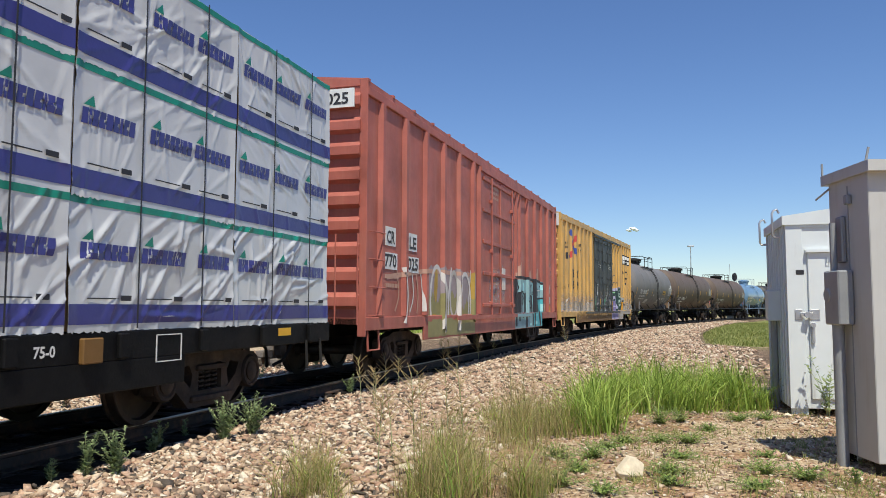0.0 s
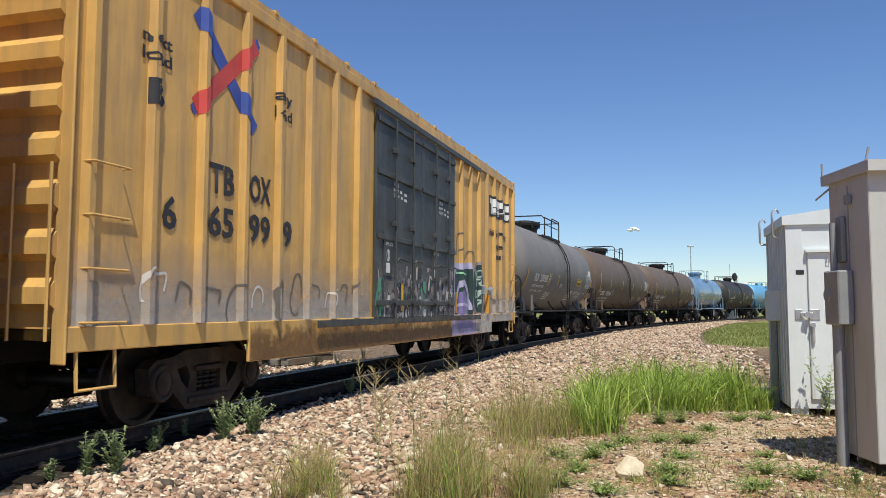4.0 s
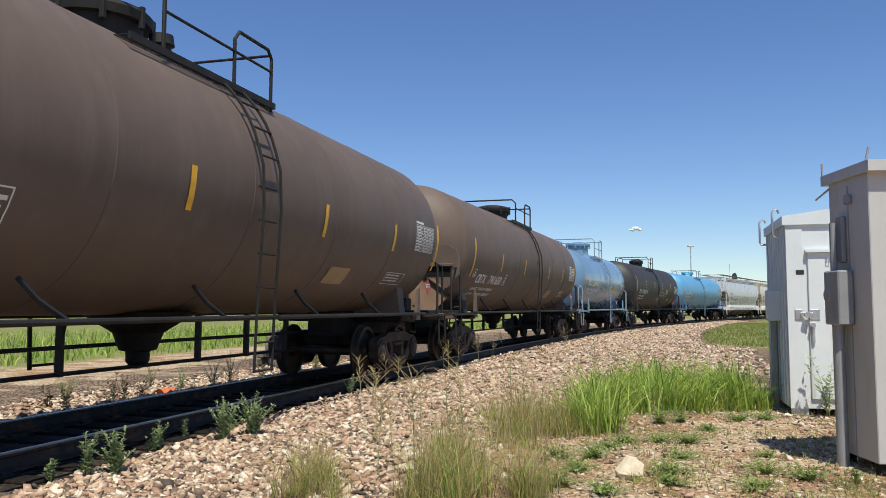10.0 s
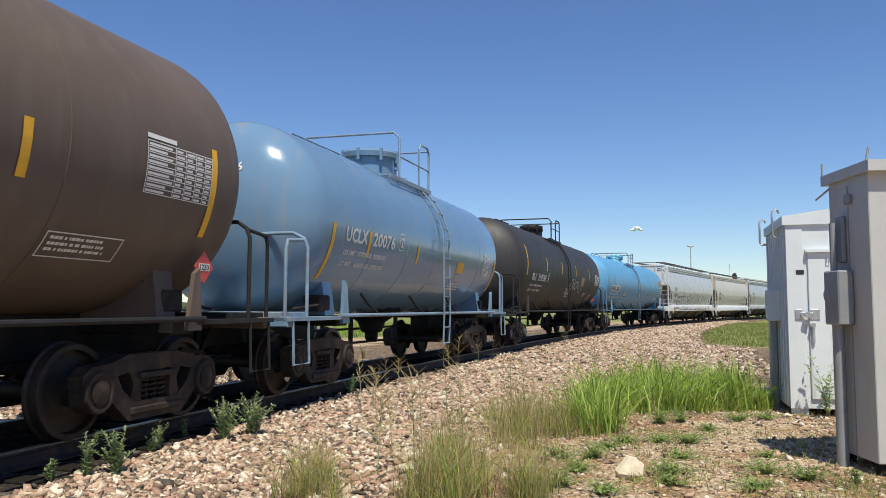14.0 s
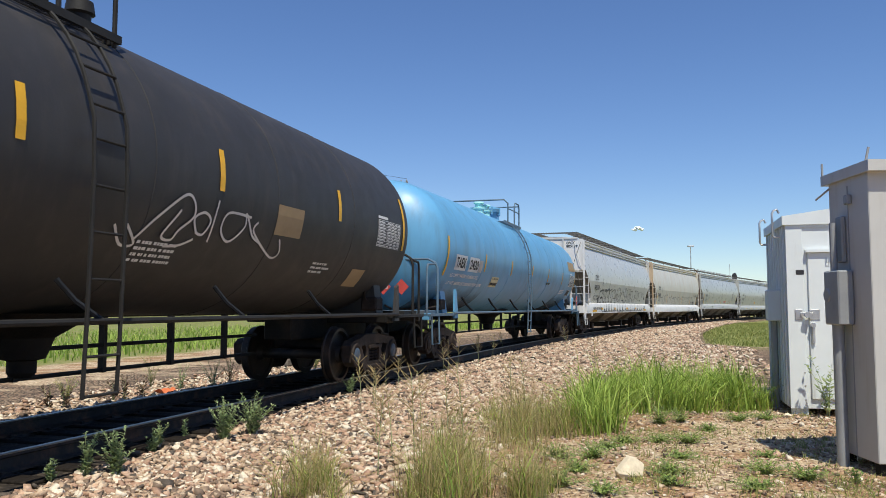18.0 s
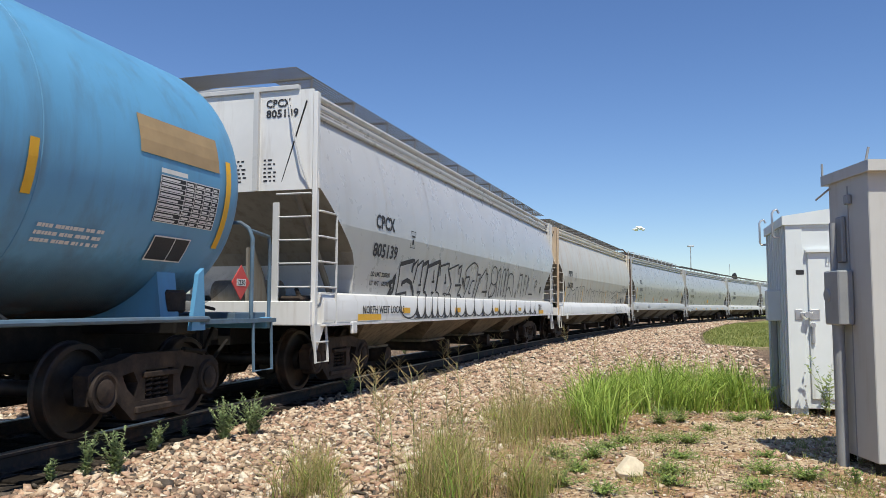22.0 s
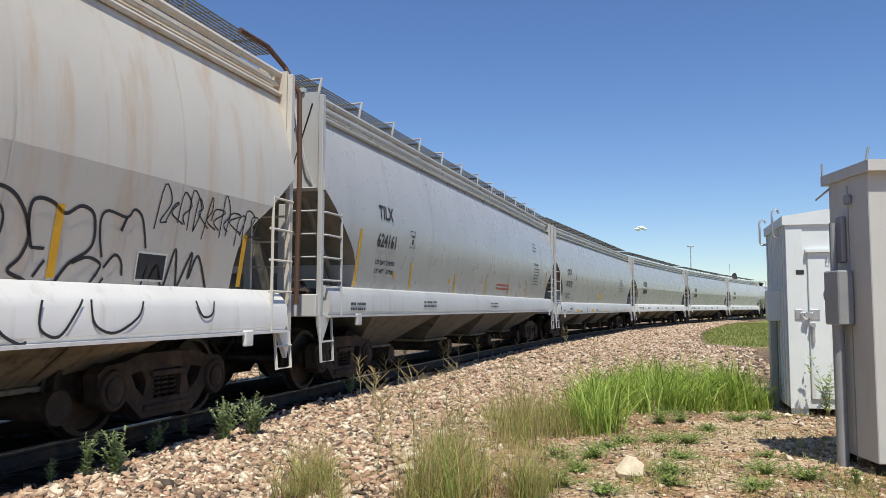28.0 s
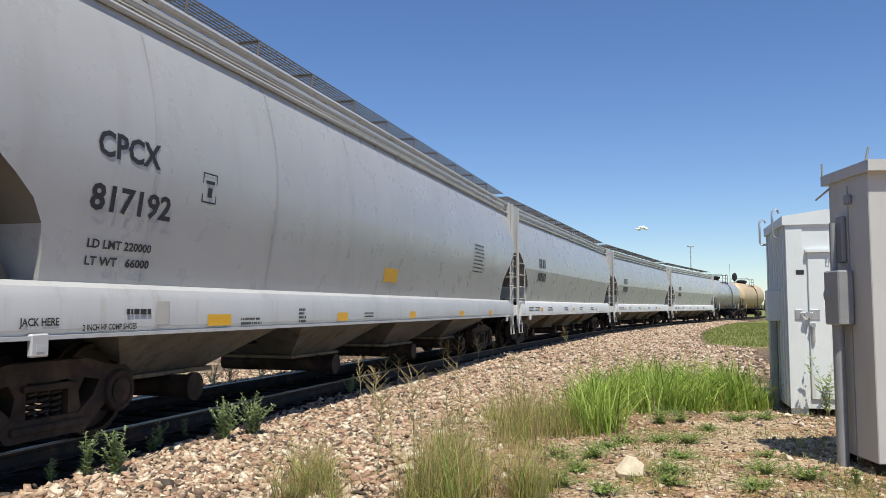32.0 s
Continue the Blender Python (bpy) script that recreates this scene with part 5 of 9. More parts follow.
def placard(car, x, y, z, size, mat, code, ink, facing="end"):
    """A diamond hazard placard."""
    d = size / 2
    if facing == "end":
        sh = Shape().add([(x, y, z - d), (x, y - d, z), (x, y, z + d), (x, y + d, z), (x - 0.01, y, z - d), (x - 0.01, y - d, z), (x - 0.01, y, z + d), (x - 0.01, y + d, z)],
                         [(0, 1, 2, 3), (4, 7, 6, 5), (0, 4, 5, 1), (1, 5, 6, 2), (2, 6, 7, 3), (3, 7, 4, 0)])
    else:
        sh = Shape().add([(x, y, z - d), (x - d, y, z), (x, y, z + d), (x + d, y, z), (x, y - 0.01, z - d), (x - d, y - 0.01, z), (x, y - 0.01, z + d), (x + d, y - 0.01, z)],
                         [(0, 1, 2, 3), (4, 7, 6, 5), (0, 4, 5, 1), (1, 5, 6, 2), (2, 6, 7, 3), (3, 7, 4, 0)])
    p = part("hazard_placard", sh, mat, car, "diamond hazard placard", smooth=None)
    if code and facing == "side":
        part("placard_band", Shape().box(x - 0.1, x + 0.1, y - 0.014, y - 0.011, z - 0.04, z + 0.04), P_PLATE, p)
        side_text(p, code, x - 0.085, z - 0.03, 0.06, ink, y=y - 0.016, width=0.17, name="placard_code")
    if code and facing == "end":
        part("placard_band", Shape().box(x - 0.014, x - 0.011, y - 0.1, y + 0.1, z - 0.04, z + 0.04), P_PLATE, p)
        me = text_mesh(code, 0.06, 0.17, ink)
        for v in me.vertices:
            v.co = (x - 0.016, y + 0.085 - v.co.x, z - 0.03 + v.co.y)
        part("placard_code", me, ink, p)
    return p


# ---- lumber ----
def wrapped_bundle(l, hh, seed, slack=1.0):
    """A stack of lumber in printed plastic wrap, creased and strapped."""
    rnd = random.Random(seed)
    b = thing("lumber_bundle", "stack of lumber in creased white plastic wrap printed navy and green", "lumber bundle", "wrapped lumber")
    part("lumber", Shape().box(0.03, l - 0.03, -0.58, 0.58, -0.03, hh - 0.01), M_LUMBER, b, "sawn lumber under the wrap")
    # near face with long tension creases, sagging towards the lower edge
    nx, nz = int(l / 0.022), 44
    slant = rnd.choice((-0.7, 0.6, 0.75))
    folds = [(rnd.uniform(0, l), rnd.uniform(0, hh), rnd.gauss(slant, 0.3) if rnd.random() < 0.7 else rnd.gauss(1.5, 0.2), rnd.uniform(0.2, 0.75), rnd.uniform(0.006, 0.02) * slack, rnd.uniform(0.022, 0.05)) for _ in range(int(l * 17))]
    hang = np.array([rnd.uniform(-0.035, -0.01) for _ in range(nx + 1)])
    ph = rnd.uniform(0, 6.28)

    def out(x, z):
        x, z = np.broadcast_arrays(np.asarray(x, dtype=float), np.asarray(z, dtype=float))
        d = 0.012 * slack * np.sin(2.1 * x + ph) * np.sin(2.6 * z + ph) + 0.012
        for fx, fz, a, ln, am, wd in folds:
            dx, dz = x - fx, z - fz
            u, v = dx * math.cos(a) + dz * math.sin(a), -dx * math.sin(a) + dz * math.cos(a)
            d = d + am * np.clip(1 - np.abs(u) / ln, 0, 1) * np.clip(1 - np.abs(v) / wd, 0, 1)
        edge = np.minimum(x, l - x)
        return d + 0.022 * np.clip(1 - edge / 0.12, 0, 1)

    def face(z0, z1, rows, extra, ragged=False):
        sh = Shape()
        gx, gz = np.meshgrid(np.linspace(0, l, nx + 1), np.linspace(z0, z1, rows + 1), indexing="ij")
        if ragged:
            gz[:, 0] += hang
        gy = -0.6 - out(gx, gz) - extra
        sh.v = list(zip(gx.ravel().tolist(), gy.ravel().tolist(), gz.ravel().tolist()))
        w = rows + 1
        sh.f = [(i * w + j, (i + 1) * w + j, (i + 1) * w + j + 1, i * w + j + 1) for i in range(nx) for j in range(rows)]
        return sh
    wrap = face(-0.02, hh, nz, 0.0, True)
    part("wrap_top", Shape().box(0, l, -0.605, 0.6, hh - 0.006, hh + 0.004), M_WRAP, b)
    part("wrap_end", Shape().box(-0.006, 0.0, -0.62, 0.6, 0.0, hh), M_WRAP, b)
    part("wrap_end", Shape().box(l, l + 0.006, -0.62, 0.6, 0.0, hh), M_WRAP, b)
    part("wrap", wrap, M_WRAP, b, smooth=80)
    part("printed_band", face(0.025, 0.2, 7, 0.005), M_WRAPBLUE, b, "navy printed band", smooth=80)
    part("printed_edge", face(hh - 0.07, hh - 0.005, 2, 0.005), M_WRAPGREEN, b, "green printed edge", smooth=80)
    # printed mark: a row of bold navy strokes with a small green peak, repeated
    marks, peaks, lines = Shape(), Shape(), Shape()
    zc = hh * 0.52
    for x in (0.06 + rnd.uniform(-0.05, 0.1), 0.98 + rnd.uniform(-0.1, 0.1), 1.85 + rnd.uniform(-0.1, 0.05)):
        px = x
        for k in range(9):
            w = 0.03 if k in (1, 6) else 0.078
            if px + w > l - 0.05:
                break
            # a slanted block with a notch, lying on the wrap
            for q0, q1, ins in ((0.0, 0.055, 0.0), (0.055, 0.085, 0.022 if k % 2 else 0.0), (0.085, 0.145, 0.0)):
                c = [(px + 0.12 * q0, zc + q0), (px + w - ins + 0.12 * q0, zc + q0), (px + w - ins + 0.12 * q1, zc + q1), (px + 0.12 * q1, zc + q1)]
                marks.quad(*[(cx, -0.6 - float(out(cx, cz)) - 0.012, cz) for cx, cz in c])
            px += w + 0.011
        c = [(x + 0.03, zc + 0.165), (x + 0.17, zc + 0.165), (x + 0.15, zc + 0.265)]
        peaks.add([(cx, -0.6 - float(out(cx, cz)) - 0.012, cz) for cx, cz in c], [(0, 1, 2)])
        y = -0.6 - float(out(x + 0.3, 0.25)) - 0.012
        lines.box(x + 0.1, x + 0.5, y - 0.004, y, 0.245, 0.256)
        lines.box(x + 0.54, x + 0.68, y - 0.004, y, 0.232, 0.28)
    tagged(part("printed_mark", marks, M_WRAPBLUE, b, "rows of bold navy printed strokes"), kind="stuff")
    tagged(part("printed_peak", peaks, M_WRAPGREEN, b, smooth=None), kind="stuff")
    tagged(part("printed_line", lines, M_INKBLACK, b), kind="stuff")
    for sx in (0.9, 1.95):
        if sx < l - 0.2:
            part("strap", Shape().box(sx, sx + 0.014, -0.645, -0.638, -0.02, hh + 0.01), M_INKBLACK, b, "black steel strap")
    return b


lumber = put(lumber_car(22.4), -7.95, 22.4)
for k in range(8):
    for r in range(3):
        xa = 11.08 - (k + 1) * 2.6
        RIDERS.append((wrapped_bundle(2.58, 1.13, 10 * k + r, (1.6, 0.7, 1.0)[r]), lumber, (xa, -0.87, 1.09 + r * 1.16)))
part("yellow_patch", bars([(9.6, 0.9, 0.35, 0.1)], y=-1.497), M_STRIPE, lumber)
side_text(lumber, "75-0", 5.55, 0.86, 0.09, M_INKWHITE, y=-1.498)
part("stencil_frame", Shape().box(7.1, 7.52, -1.5, -1.494, 0.99, 1.0).box(7.1, 7.52, -1.5, -1.494, 0.73, 0.74).box(7.1, 7.115, -1.5, -1.494, 0.73, 1.0).box(7.505, 7.52, -1.5, -1.494, 0.73, 1.0), M_INKWHITE, lumber)
part("corner_bracket", Shape().box(6.05, 6.3, -1.545, -1.49, 0.78, 1.0, 0.01), P_TANDARK, lumber)

# ---- red boxcar ----
RP = [s * (2.6 + 1.165 * k) for k in range(6) for s in (-1, 1)] + [-2.0, 2.08]
red = put(boxcar("boxcar", "weathered red-brown steel boxcar with graffiti along its lower side", 18.15, M_RED, M_RED, 5.1, (-1.85, 1.78), None, RP, single=True), 13.8, 18.15)
for s, x, z, w in (("CR", -8.16, 2.36, 0.48), ("LE", -7.02, 2.34, 0.48), ("770", -8.25, 1.94, 0.66), ("025", -7.1, 1.93, 0.66)):
    pl = part("lettered_panel", Shape().box(x, x + w, -1.472, -1.463, z, z + 0.34 if w < 0.5 else z + 0.3), P_PLATE, red, "white lettered panel")
    side_text(red, s, x + 0.05, z + 0.05, 0.22, M_INKBLACK, y=-1.476, width=w - 0.1)
part("lettered_panel", Shape().box(-9.2, -9.17, -1.3, -0.3, 4.6, 4.92), P_PLATE, red, "white lettered panel")
end_text(red, "770025", -9.205, -0.35, 4.66, 0.19, M_INKBLACK, 0.85)
rnd = random.Random(5)
tagged(part("small_print", flat(bars(small_print(rnd, -8.2, 1.78, 0.7, 2, 0.16, 0.07), y=0), -1.47), P_PINK, red), kind="stuff")
P_OCHRE = painted("ochre_spray_paint", (0.42, 0.27, 0.05))
P_GREYLILAC = painted("grey_lilac_spray_paint", (0.33, 0.27, 0.28))
part("spray_fill", drape(patch(-5.95, -2.5, 1.1, 2.1, 1, 0.06), RP), P_GREYLILAC, red, "grey lilac sprayed field")
part("spray_fill", drape(patch(-5.95, -2.45, 0.96, 1.45, 2, 0.12), RP, 0.008), P_OLIVE, red, "olive sprayed field")
part("spray_fill", flat(patch(-5.95, -2.45, 0.66, 1.0, 3, 0.03), -1.508), P_OLIVE, red)
for x, z, w, hh in ((-5.35, 1.7, 0.22, 0.75), (-4.75, 1.75, 0.14, 0.6), (-4.45, 0.95, 0.5, 0.4), (-3.75, 1.35, 0.3, 0.9), (-2.7, 1.75, 0.16, 0.7), (-2.52, 1.1, 0.14, 0.35), (-5.5, 1.0, 0.35, 0.3)):
    part("spray_stroke", drape(blob_fill(fine(bubble(x, z, w, hh, rnd, 0.08)), (x, z)), RP, 0.011), P_OCHRE, red, "ochre sprayed stroke")
for k, (x, z, rx, rz) in enumerate(((-5.3, 1.4, 0.42, 0.72), (-4.1, 1.55, 0.28, 0.5), (-3.2, 1.35, 0.45, 0.7), (-4.7, 1.2, 0.2, 0.55))):
    ring = [(x + rx * math.cos(i * math.pi / 12), z + rz * math.sin(i * math.pi / 12)) for i in range(25)]
    part("spray_line", drape(ribbon(fine(ring), 0.1), RP, 0.013 + 0.001 * k), P_SILVER if k % 2 else P_CHALK, red, "pale sprayed loop")
for x0, x1 in ((-4.55, -4.3), (-3.85, -3.6), (-2.95, -2.75)):
    part("spray_line", drape(ribbon(fine([(x0, 0.75), (x0 + 0.05, 1.5), (x1, 2.15)]), 0.09), RP, 0.018), P_CHALK, red)
for i in range(7):
    x = -7.6 + i * 0.26
    pts = [(x, 2.0 + rnd.uniform(-0.1, 0.1)), (x + 0.1, 1.5), (x + rnd.uniform(-0.1, 0.2), 1.0 + rnd.uniform(-0.1, 0.2))]
    part("spray_line", drape(ribbon(fine(smooth_line(pts)), 0.05), RP, 0.009), P_CHALK if i % 2 else P_PINK, red)
part("spray_line", drape(ribbon(fine([(-8.1, 1.8), (-6.0, 2.0), (-2.7, 2.05)]), 0.09), RP, 0.009), P_PINK, red)
part("painted_patch", drape(patch(-8.25, -7.45, 0.88, 1.08, 3, 0.01), RP), P_ORANGE, red)
P_TEALGREY = painted("grey_teal_spray_paint", (0.25, 0.42, 0.44))
for line in ([(2.0, 2.3), (2.35, 2.35), (2.6, 2.62), (2.75, 2.66), (2.92, 2.52), (3.05, 2.3), (3.25, 2.1)], [(3.8, 2.2), (3.95, 2.3), (4.2, 2.38), (4.33, 2.48), (4.45, 2.42), (4.62, 2.15)],
             [(4.98, 2.2), (5.2, 2.3), (5.38, 2.38), (5.5, 2.6), (5.62, 2.5), (5.72, 2.2), (5.95, 2.08), (6.25, 1.85), (6.55, 1.5), (6.9, 1.36)]):
    part("spray_fill", drape(hill(line, 1.12), RP, 0.005), P_PINK, red, "faded pink overspray peak")
part("spray_fill", drape(patch(1.98, 4.95, 1.1, 2.12, 2, 0.02), RP, 0.007), P_TEALGREY, red, "grey teal sprayed letters")
part("spray_fill", drape(patch(4.95, 6.12, 1.1, 1.62, 3, 0.02), RP, 0.007), P_TURQ, red, "turquoise sprayed graffiti")
part("spray_fill", drape(patch(5.02, 6.06, 1.58, 2.12, 4, 0.02), RP, 0.008), P_TEALGREY, red)
part("spray_fill", flat(patch(1.98, 4.7, 0.635, 1.095, 5, 0.01), -1.506), P_TEALGREY, red, "grey teal paint run down over the sill")
part("spray_fill", flat(patch(4.7, 6.15, 0.635, 1.095, 6, 0.01), -1.507), P_TURQ, red, "turquoise paint run down over the sill")
part("spray_fill", flat(patch(1.98, 3.97, 0.985, 1.076, 7, 0.0), -1.575), P_TEALGREY, red)
# the bar at x 4.72 also carries the rib's shade in its black
for x0, x1, z0, z1 in ((2.02, 2.2, 1.1, 1.7), (2.45, 2.6, 1.1, 1.75), (2.98, 3.12, 1.1, 1.75), (3.38, 3.62, 1.1, 1.72), (3.92, 4.08, 1.1, 1.7), (4.36, 4.54, 1.1, 1.68), (4.72, 4.98, 1.1, 2.1), (5.35, 5.53, 1.66, 1.9), (5.0, 5.1, 1.1, 1.7)):
    part("spray_stroke", drape(patch(x0, x1, z0, z1, int(x0 * 100), 0.03), RP, 0.012), P_BLACK, red, "black sprayed bar")
for x0, x1, z0 in ((2.05, 2.25, 0.7), (2.5, 2.68, 0.85), (3.0, 3.14, 0.95), (3.42, 3.75, 0.64), (3.95, 4.08, 0.95), (4.5, 4.7, 0.68), (4.85, 5.05, 0.64)):
    part("spray_stroke", flat(patch(x0, x1, z0, 1.092, int(x0 * 70), 0.02), -1.51), P_BLACK, red, "black sprayed bar")
part("spray_stroke", drape(ribbon(fine([(5.3, 1.42), (5.5, 1.25), (5.6, 1.1)]), 0.22), RP, 0.012), P_BLACK, red, "slanting black sprayed bar")
part("spray_stroke", flat(ribbon(fine([(5.6, 1.09), (5.75, 0.9), (5.85, 0.65)]), 0.24), -1.51), P_BLACK, red)
for x0, x1, z0, z1 in ((3.2, 3.36, 1.6, 2.05), (4.58, 4.74, 1.35, 2.05), (5.92, 6.04, 1.85, 2.1), (5.98, 6.06, 1.12, 1.4), (2.3, 2.42, 1.5, 2.0)):
    part("spray_stroke", drape(patch(x0, x1, z0, z1, int(x0 * 50), 0.02), RP, 0.012), P_AQUA, red, "bright aqua sprayed stroke")
for x0, x1, z0, z1 in ((5.0, 5.3, 0.72, 0.84), (5.15, 5.3, 1.0, 1.06), (3.3, 3.42, 0.88, 1.02), (4.1, 4.4, 0.7, 0.76)):
    part("spray_stroke", flat(patch(x0, x1, z0, z1, int(x0 * 50), 0.02), -1.511), P_AQUA, red, "bright aqua sprayed stroke")
part("spray_line", drape(ribbon(fine([(5.02, 1.86), (5.5, 1.83), (5.98, 1.84)]), 0.03), RP, 0.014), P_CHALK, red)
part("spray_stroke", drape(patch(5.15, 5.36, 1.78, 1.85, 8, 0.01), RP, 0.015), P_REDINK, red)
for i in range(30):
    x, z, sg, k = rnd.uniform(2.05, 5.9), rnd.choice((1.25, 1.5, 1.7, 2.0)) + rnd.uniform(-0.06, 0.06), rnd.choice((-1, 1)), rnd.uniform(0.8, 1.5)
    hook = smooth_line([(x, z), (x + sg * 0.08 * k, z + 0.01), (x + sg * 0.14 * k, z - 0.06 * k), (x + sg * 0.12 * k, z - 0.2 * k)], 5)
    part("spray_line", drape(ribbon(hook, 0.04), RP, 0.014), P_BLACK, red)
part("spray_outline", drape(ribbon(fine([(2.0, 1.1), (2.0, 2.16), (3.2, 2.2), (4.75, 2.16), (4.98, 2.18), (5.9, 2.14), (6.1, 2.05), (6.12, 1.1)]), 0.08), RP, 0.013), P_BLACK, red)
part("spray_outline", drape(ribbon(fine([(5.0, 1.6), (5.5, 1.56), (6.1, 1.58)]), 0.06), RP, 0.013), P_BLACK, red)
P_MIST = overspray("white_mist_spray", (0.6, 0.5, 0.46), 3.6, 0.3, 0.55, 6.0)
ring = [(7.92 + 0.22 * math.cos(i * math.pi / 9), 3.05 + 0.3 * math.sin(i * math.pi / 9)) for i in range(20)]
part("spray_line", drape(ribbon(ring, 0.05), RP, 0.009), P_MIST, red, "faint white sprayed scrawl")
for k in range(6):
    a = 2.2 + 0.36 * k
    part("spray_line", drape(ribbon(fine([(7.92 + 0.2 * math.cos(a), 3.0 + 0.26 * math.sin(a)), (7.92 + 0.46 * math.cos(a), 2.95 + 0.46 * math.sin(a))]), 0.045), RP, 0.01), P_MIST, red)
for k in range(4):
    part("spray_line", drape(ribbon(smooth_line([(7.78 + 0.08 * k, 3.2), (7.84 + 0.08 * k, 2.95), (7.8 + 0.1 * k, 2.75)], 4), 0.03), RP, 0.011), P_MIST, red)
part("spray_line", drape(ribbon(smooth_line([(7.95, 2.6), (8.15, 2.5), (8.0, 2.35), (8.2, 2.25)], 5), 0.06), RP, 0.009), P_MIST, red)
part("spray_line", drape(ribbon(smooth_line([(7.5, 2.05), (7.56, 1.78), (7.66, 2.02), (7.74, 1.76), (7.84, 2.06), (7.92, 1.95)], 5), 0.06), RP, 0.009), P_CHALK, red)
part("overspray", flat(hill([(-1.2, 1.9), (-0.8, 2.25), (-0.2, 2.3), (0.3, 2.45), (0.6, 2.1)], 1.3), -1.523), P_MIST, red)
part("sticker", Shape().box(7.5, 7.88, -1.475, -1.463, 1.4, 1.65), P_SILVER, red)
part("painted_patch", drape(patch(7.45, 7.95, 1.08, 1.32, 3, 0.01), RP), P_ORANGE, red)
tagged(part("small_print", flat(bars(small_print(rnd, -1.05, 4.4, 0.9, 3, 0.13, 0.07), y=0), -1.53), P_PINK, red), kind="stuff")
part("sticker", Shape().box(0.25, 0.6, -1.535, -1.521, 1.75, 2.35), P_CHALK, red)

# ---- yellow boxcar ----
YP = [-8.83 + 0.84 * k for k in range(8)] + [8.87 - 0.82 * k for k in range(8)]
yellow = put(boxcar("boxcar", "yellow steel boxcar with dark sliding doors and painted graffiti", 18.05, M_YELLOW, M_YELLOW, 5.05, (-2.2, 2.5), M_DARKDOOR, YP, 0.06), 32.95, 18.05)
part("lettered_panel", Shape().box(-9.16, -9.12, -1.46, -0.3, 4.5, 5.0), P_PLATE, yellow, "white lettered panel")
end_text(yellow, "665999", -9.165, -0.35, 4.62, 0.17, M_INKBLACK, 0.85)
for s, x, z, hh, w in (("next", -8.15, 3.86, 0.12, 0.46), ("load", -8.15, 3.68, 0.12, 0.46), ("B", -8.05, 3.25, 0.25, 0.26), ("any", -5.57, 3.92, 0.14, 0.46), ("load", -5.57, 3.7, 0.14, 0.46), ("TB", -6.97, 2.54, 0.32, 0.5), ("OX", -6.13, 2.54, 0.32, 0.5), ("6", -7.78, 2.06, 0.32, 0.24), ("65", -6.97, 2.06, 0.32, 0.5), ("99", -6.13, 2.06, 0.32, 0.5), ("9", -5.3, 2.06, 0.32, 0.24)):
    rib_text(yellow, s, x, z, hh, M_INKBLACK, YP, w, pw=0.06)
for a, b, c, w in (((-7.28, 4.45), (-6.05, 3.4), P_BLUE, 0.2), ((-7.28, 3.4), (-6.05, 4.45), P_REDINK, 0.2), ((-6.62, 3.98), (-6.0, 4.5), P_BLUE, 0.12), ((-7.32, 3.35), (-6.75, 3.86), P_BLUE, 0.12)):
    part("painted_cross", drape(ribbon(fine([a, b]), w), YP, 0.008 if c == P_BLUE else 0.011, 0.06), c, yellow, "blue and red crossed band")
part("painted_panel", drape(patch(5.9, 8.1, 3.72, 4.27, 6, 0.0), YP, 0.008, 0.06), M_INKBLACK, yellow, "black panel with white shapes")


def slant(x0, x1, z0, z1, lean=-0.12):
    """A leaning block of paint."""
    return Shape().quad((x0 - lean * (z0 - 3.72), 0, z0), (x1 - lean * (z0 - 3.72), 0, z0), (x1 - lean * (z1 - 3.72), 0, z1), (x0 - lean * (z1 - 3.72), 0, z1))


for x in (5.98, 6.68):
    part("painted_mark", drape(merge([slant(x, x + 0.6, 4.05, 4.2), slant(x + 0.19, x + 0.4, 3.78, 4.05)]), YP, 0.012, 0.06), P_PLATE, yellow, "white painted shape")
part("painted_mark", drape(merge([slant(7.4, 7.6, 3.78, 4.2), slant(7.6, 7.8, 3.94, 4.06), slant(7.76, 7.98, 4.02, 4.2), slant(7.76, 8.0, 3.78, 3.94)]), YP, 0.012, 0.06), P_PLATE, yellow, "white painted shape")
for k in range(4):
    part("painted_stripe", drape(slant(6.32, 7.5, 3.8 + 0.075 * k, 3.825 + 0.075 * k), YP, 0.014, 0.06), P_PLATE if k % 2 else M_INKBLACK, yellow)
for s, x, z, w in (("Rail Car Pooling", 6.01, 3.2, 1.95), ("Experts", 6.57, 2.88, 1.0)):
    rib_text(yellow, s, x, z, 0.16, M_INKBLACK, YP, w, pw=0.06)
for i in range(6):
    part("painted_mark", drape(patch(6.59 + 0.16 * i, 6.7 + 0.16 * i, 2.58, 2.7 if i else 2.75, 7, 0.0), YP, 0.01, 0.06), M_INKBLACK, yellow)
# thin grey spray over the lower side
P_HAZE = overspray("grey_overspray", (0.46, 0.43, 0.4), 1.95, 0.6, 0.78, 2.2)
P_LILACHAZE = overspray("lilac_overspray", (0.45, 0.4, 0.6), 1.35, 0.3, 1.0, 5.0)
P_DOORHAZE = overspray("grey_door_overspray", (0.3, 0.29, 0.28), 2.15, 0.5, 0.75, 3.0)
P_LOWHAZE = overspray("pale_grey_overspray", (0.55, 0.53, 0.5), 1.45, 0.5, 0.95, 3.5)
P_BROWNHAZE = overspray("brown_road_dirt", (0.2, 0.105, 0.04), 1.05, 0.2, 0.95, 4.0)
part("overspray", drape(patch(5.25, 8.95, 1.1, 2.55, 15, 0.0), YP, 0.005, 0.06), P_HAZE, yellow, "grey overspray along the bottom")
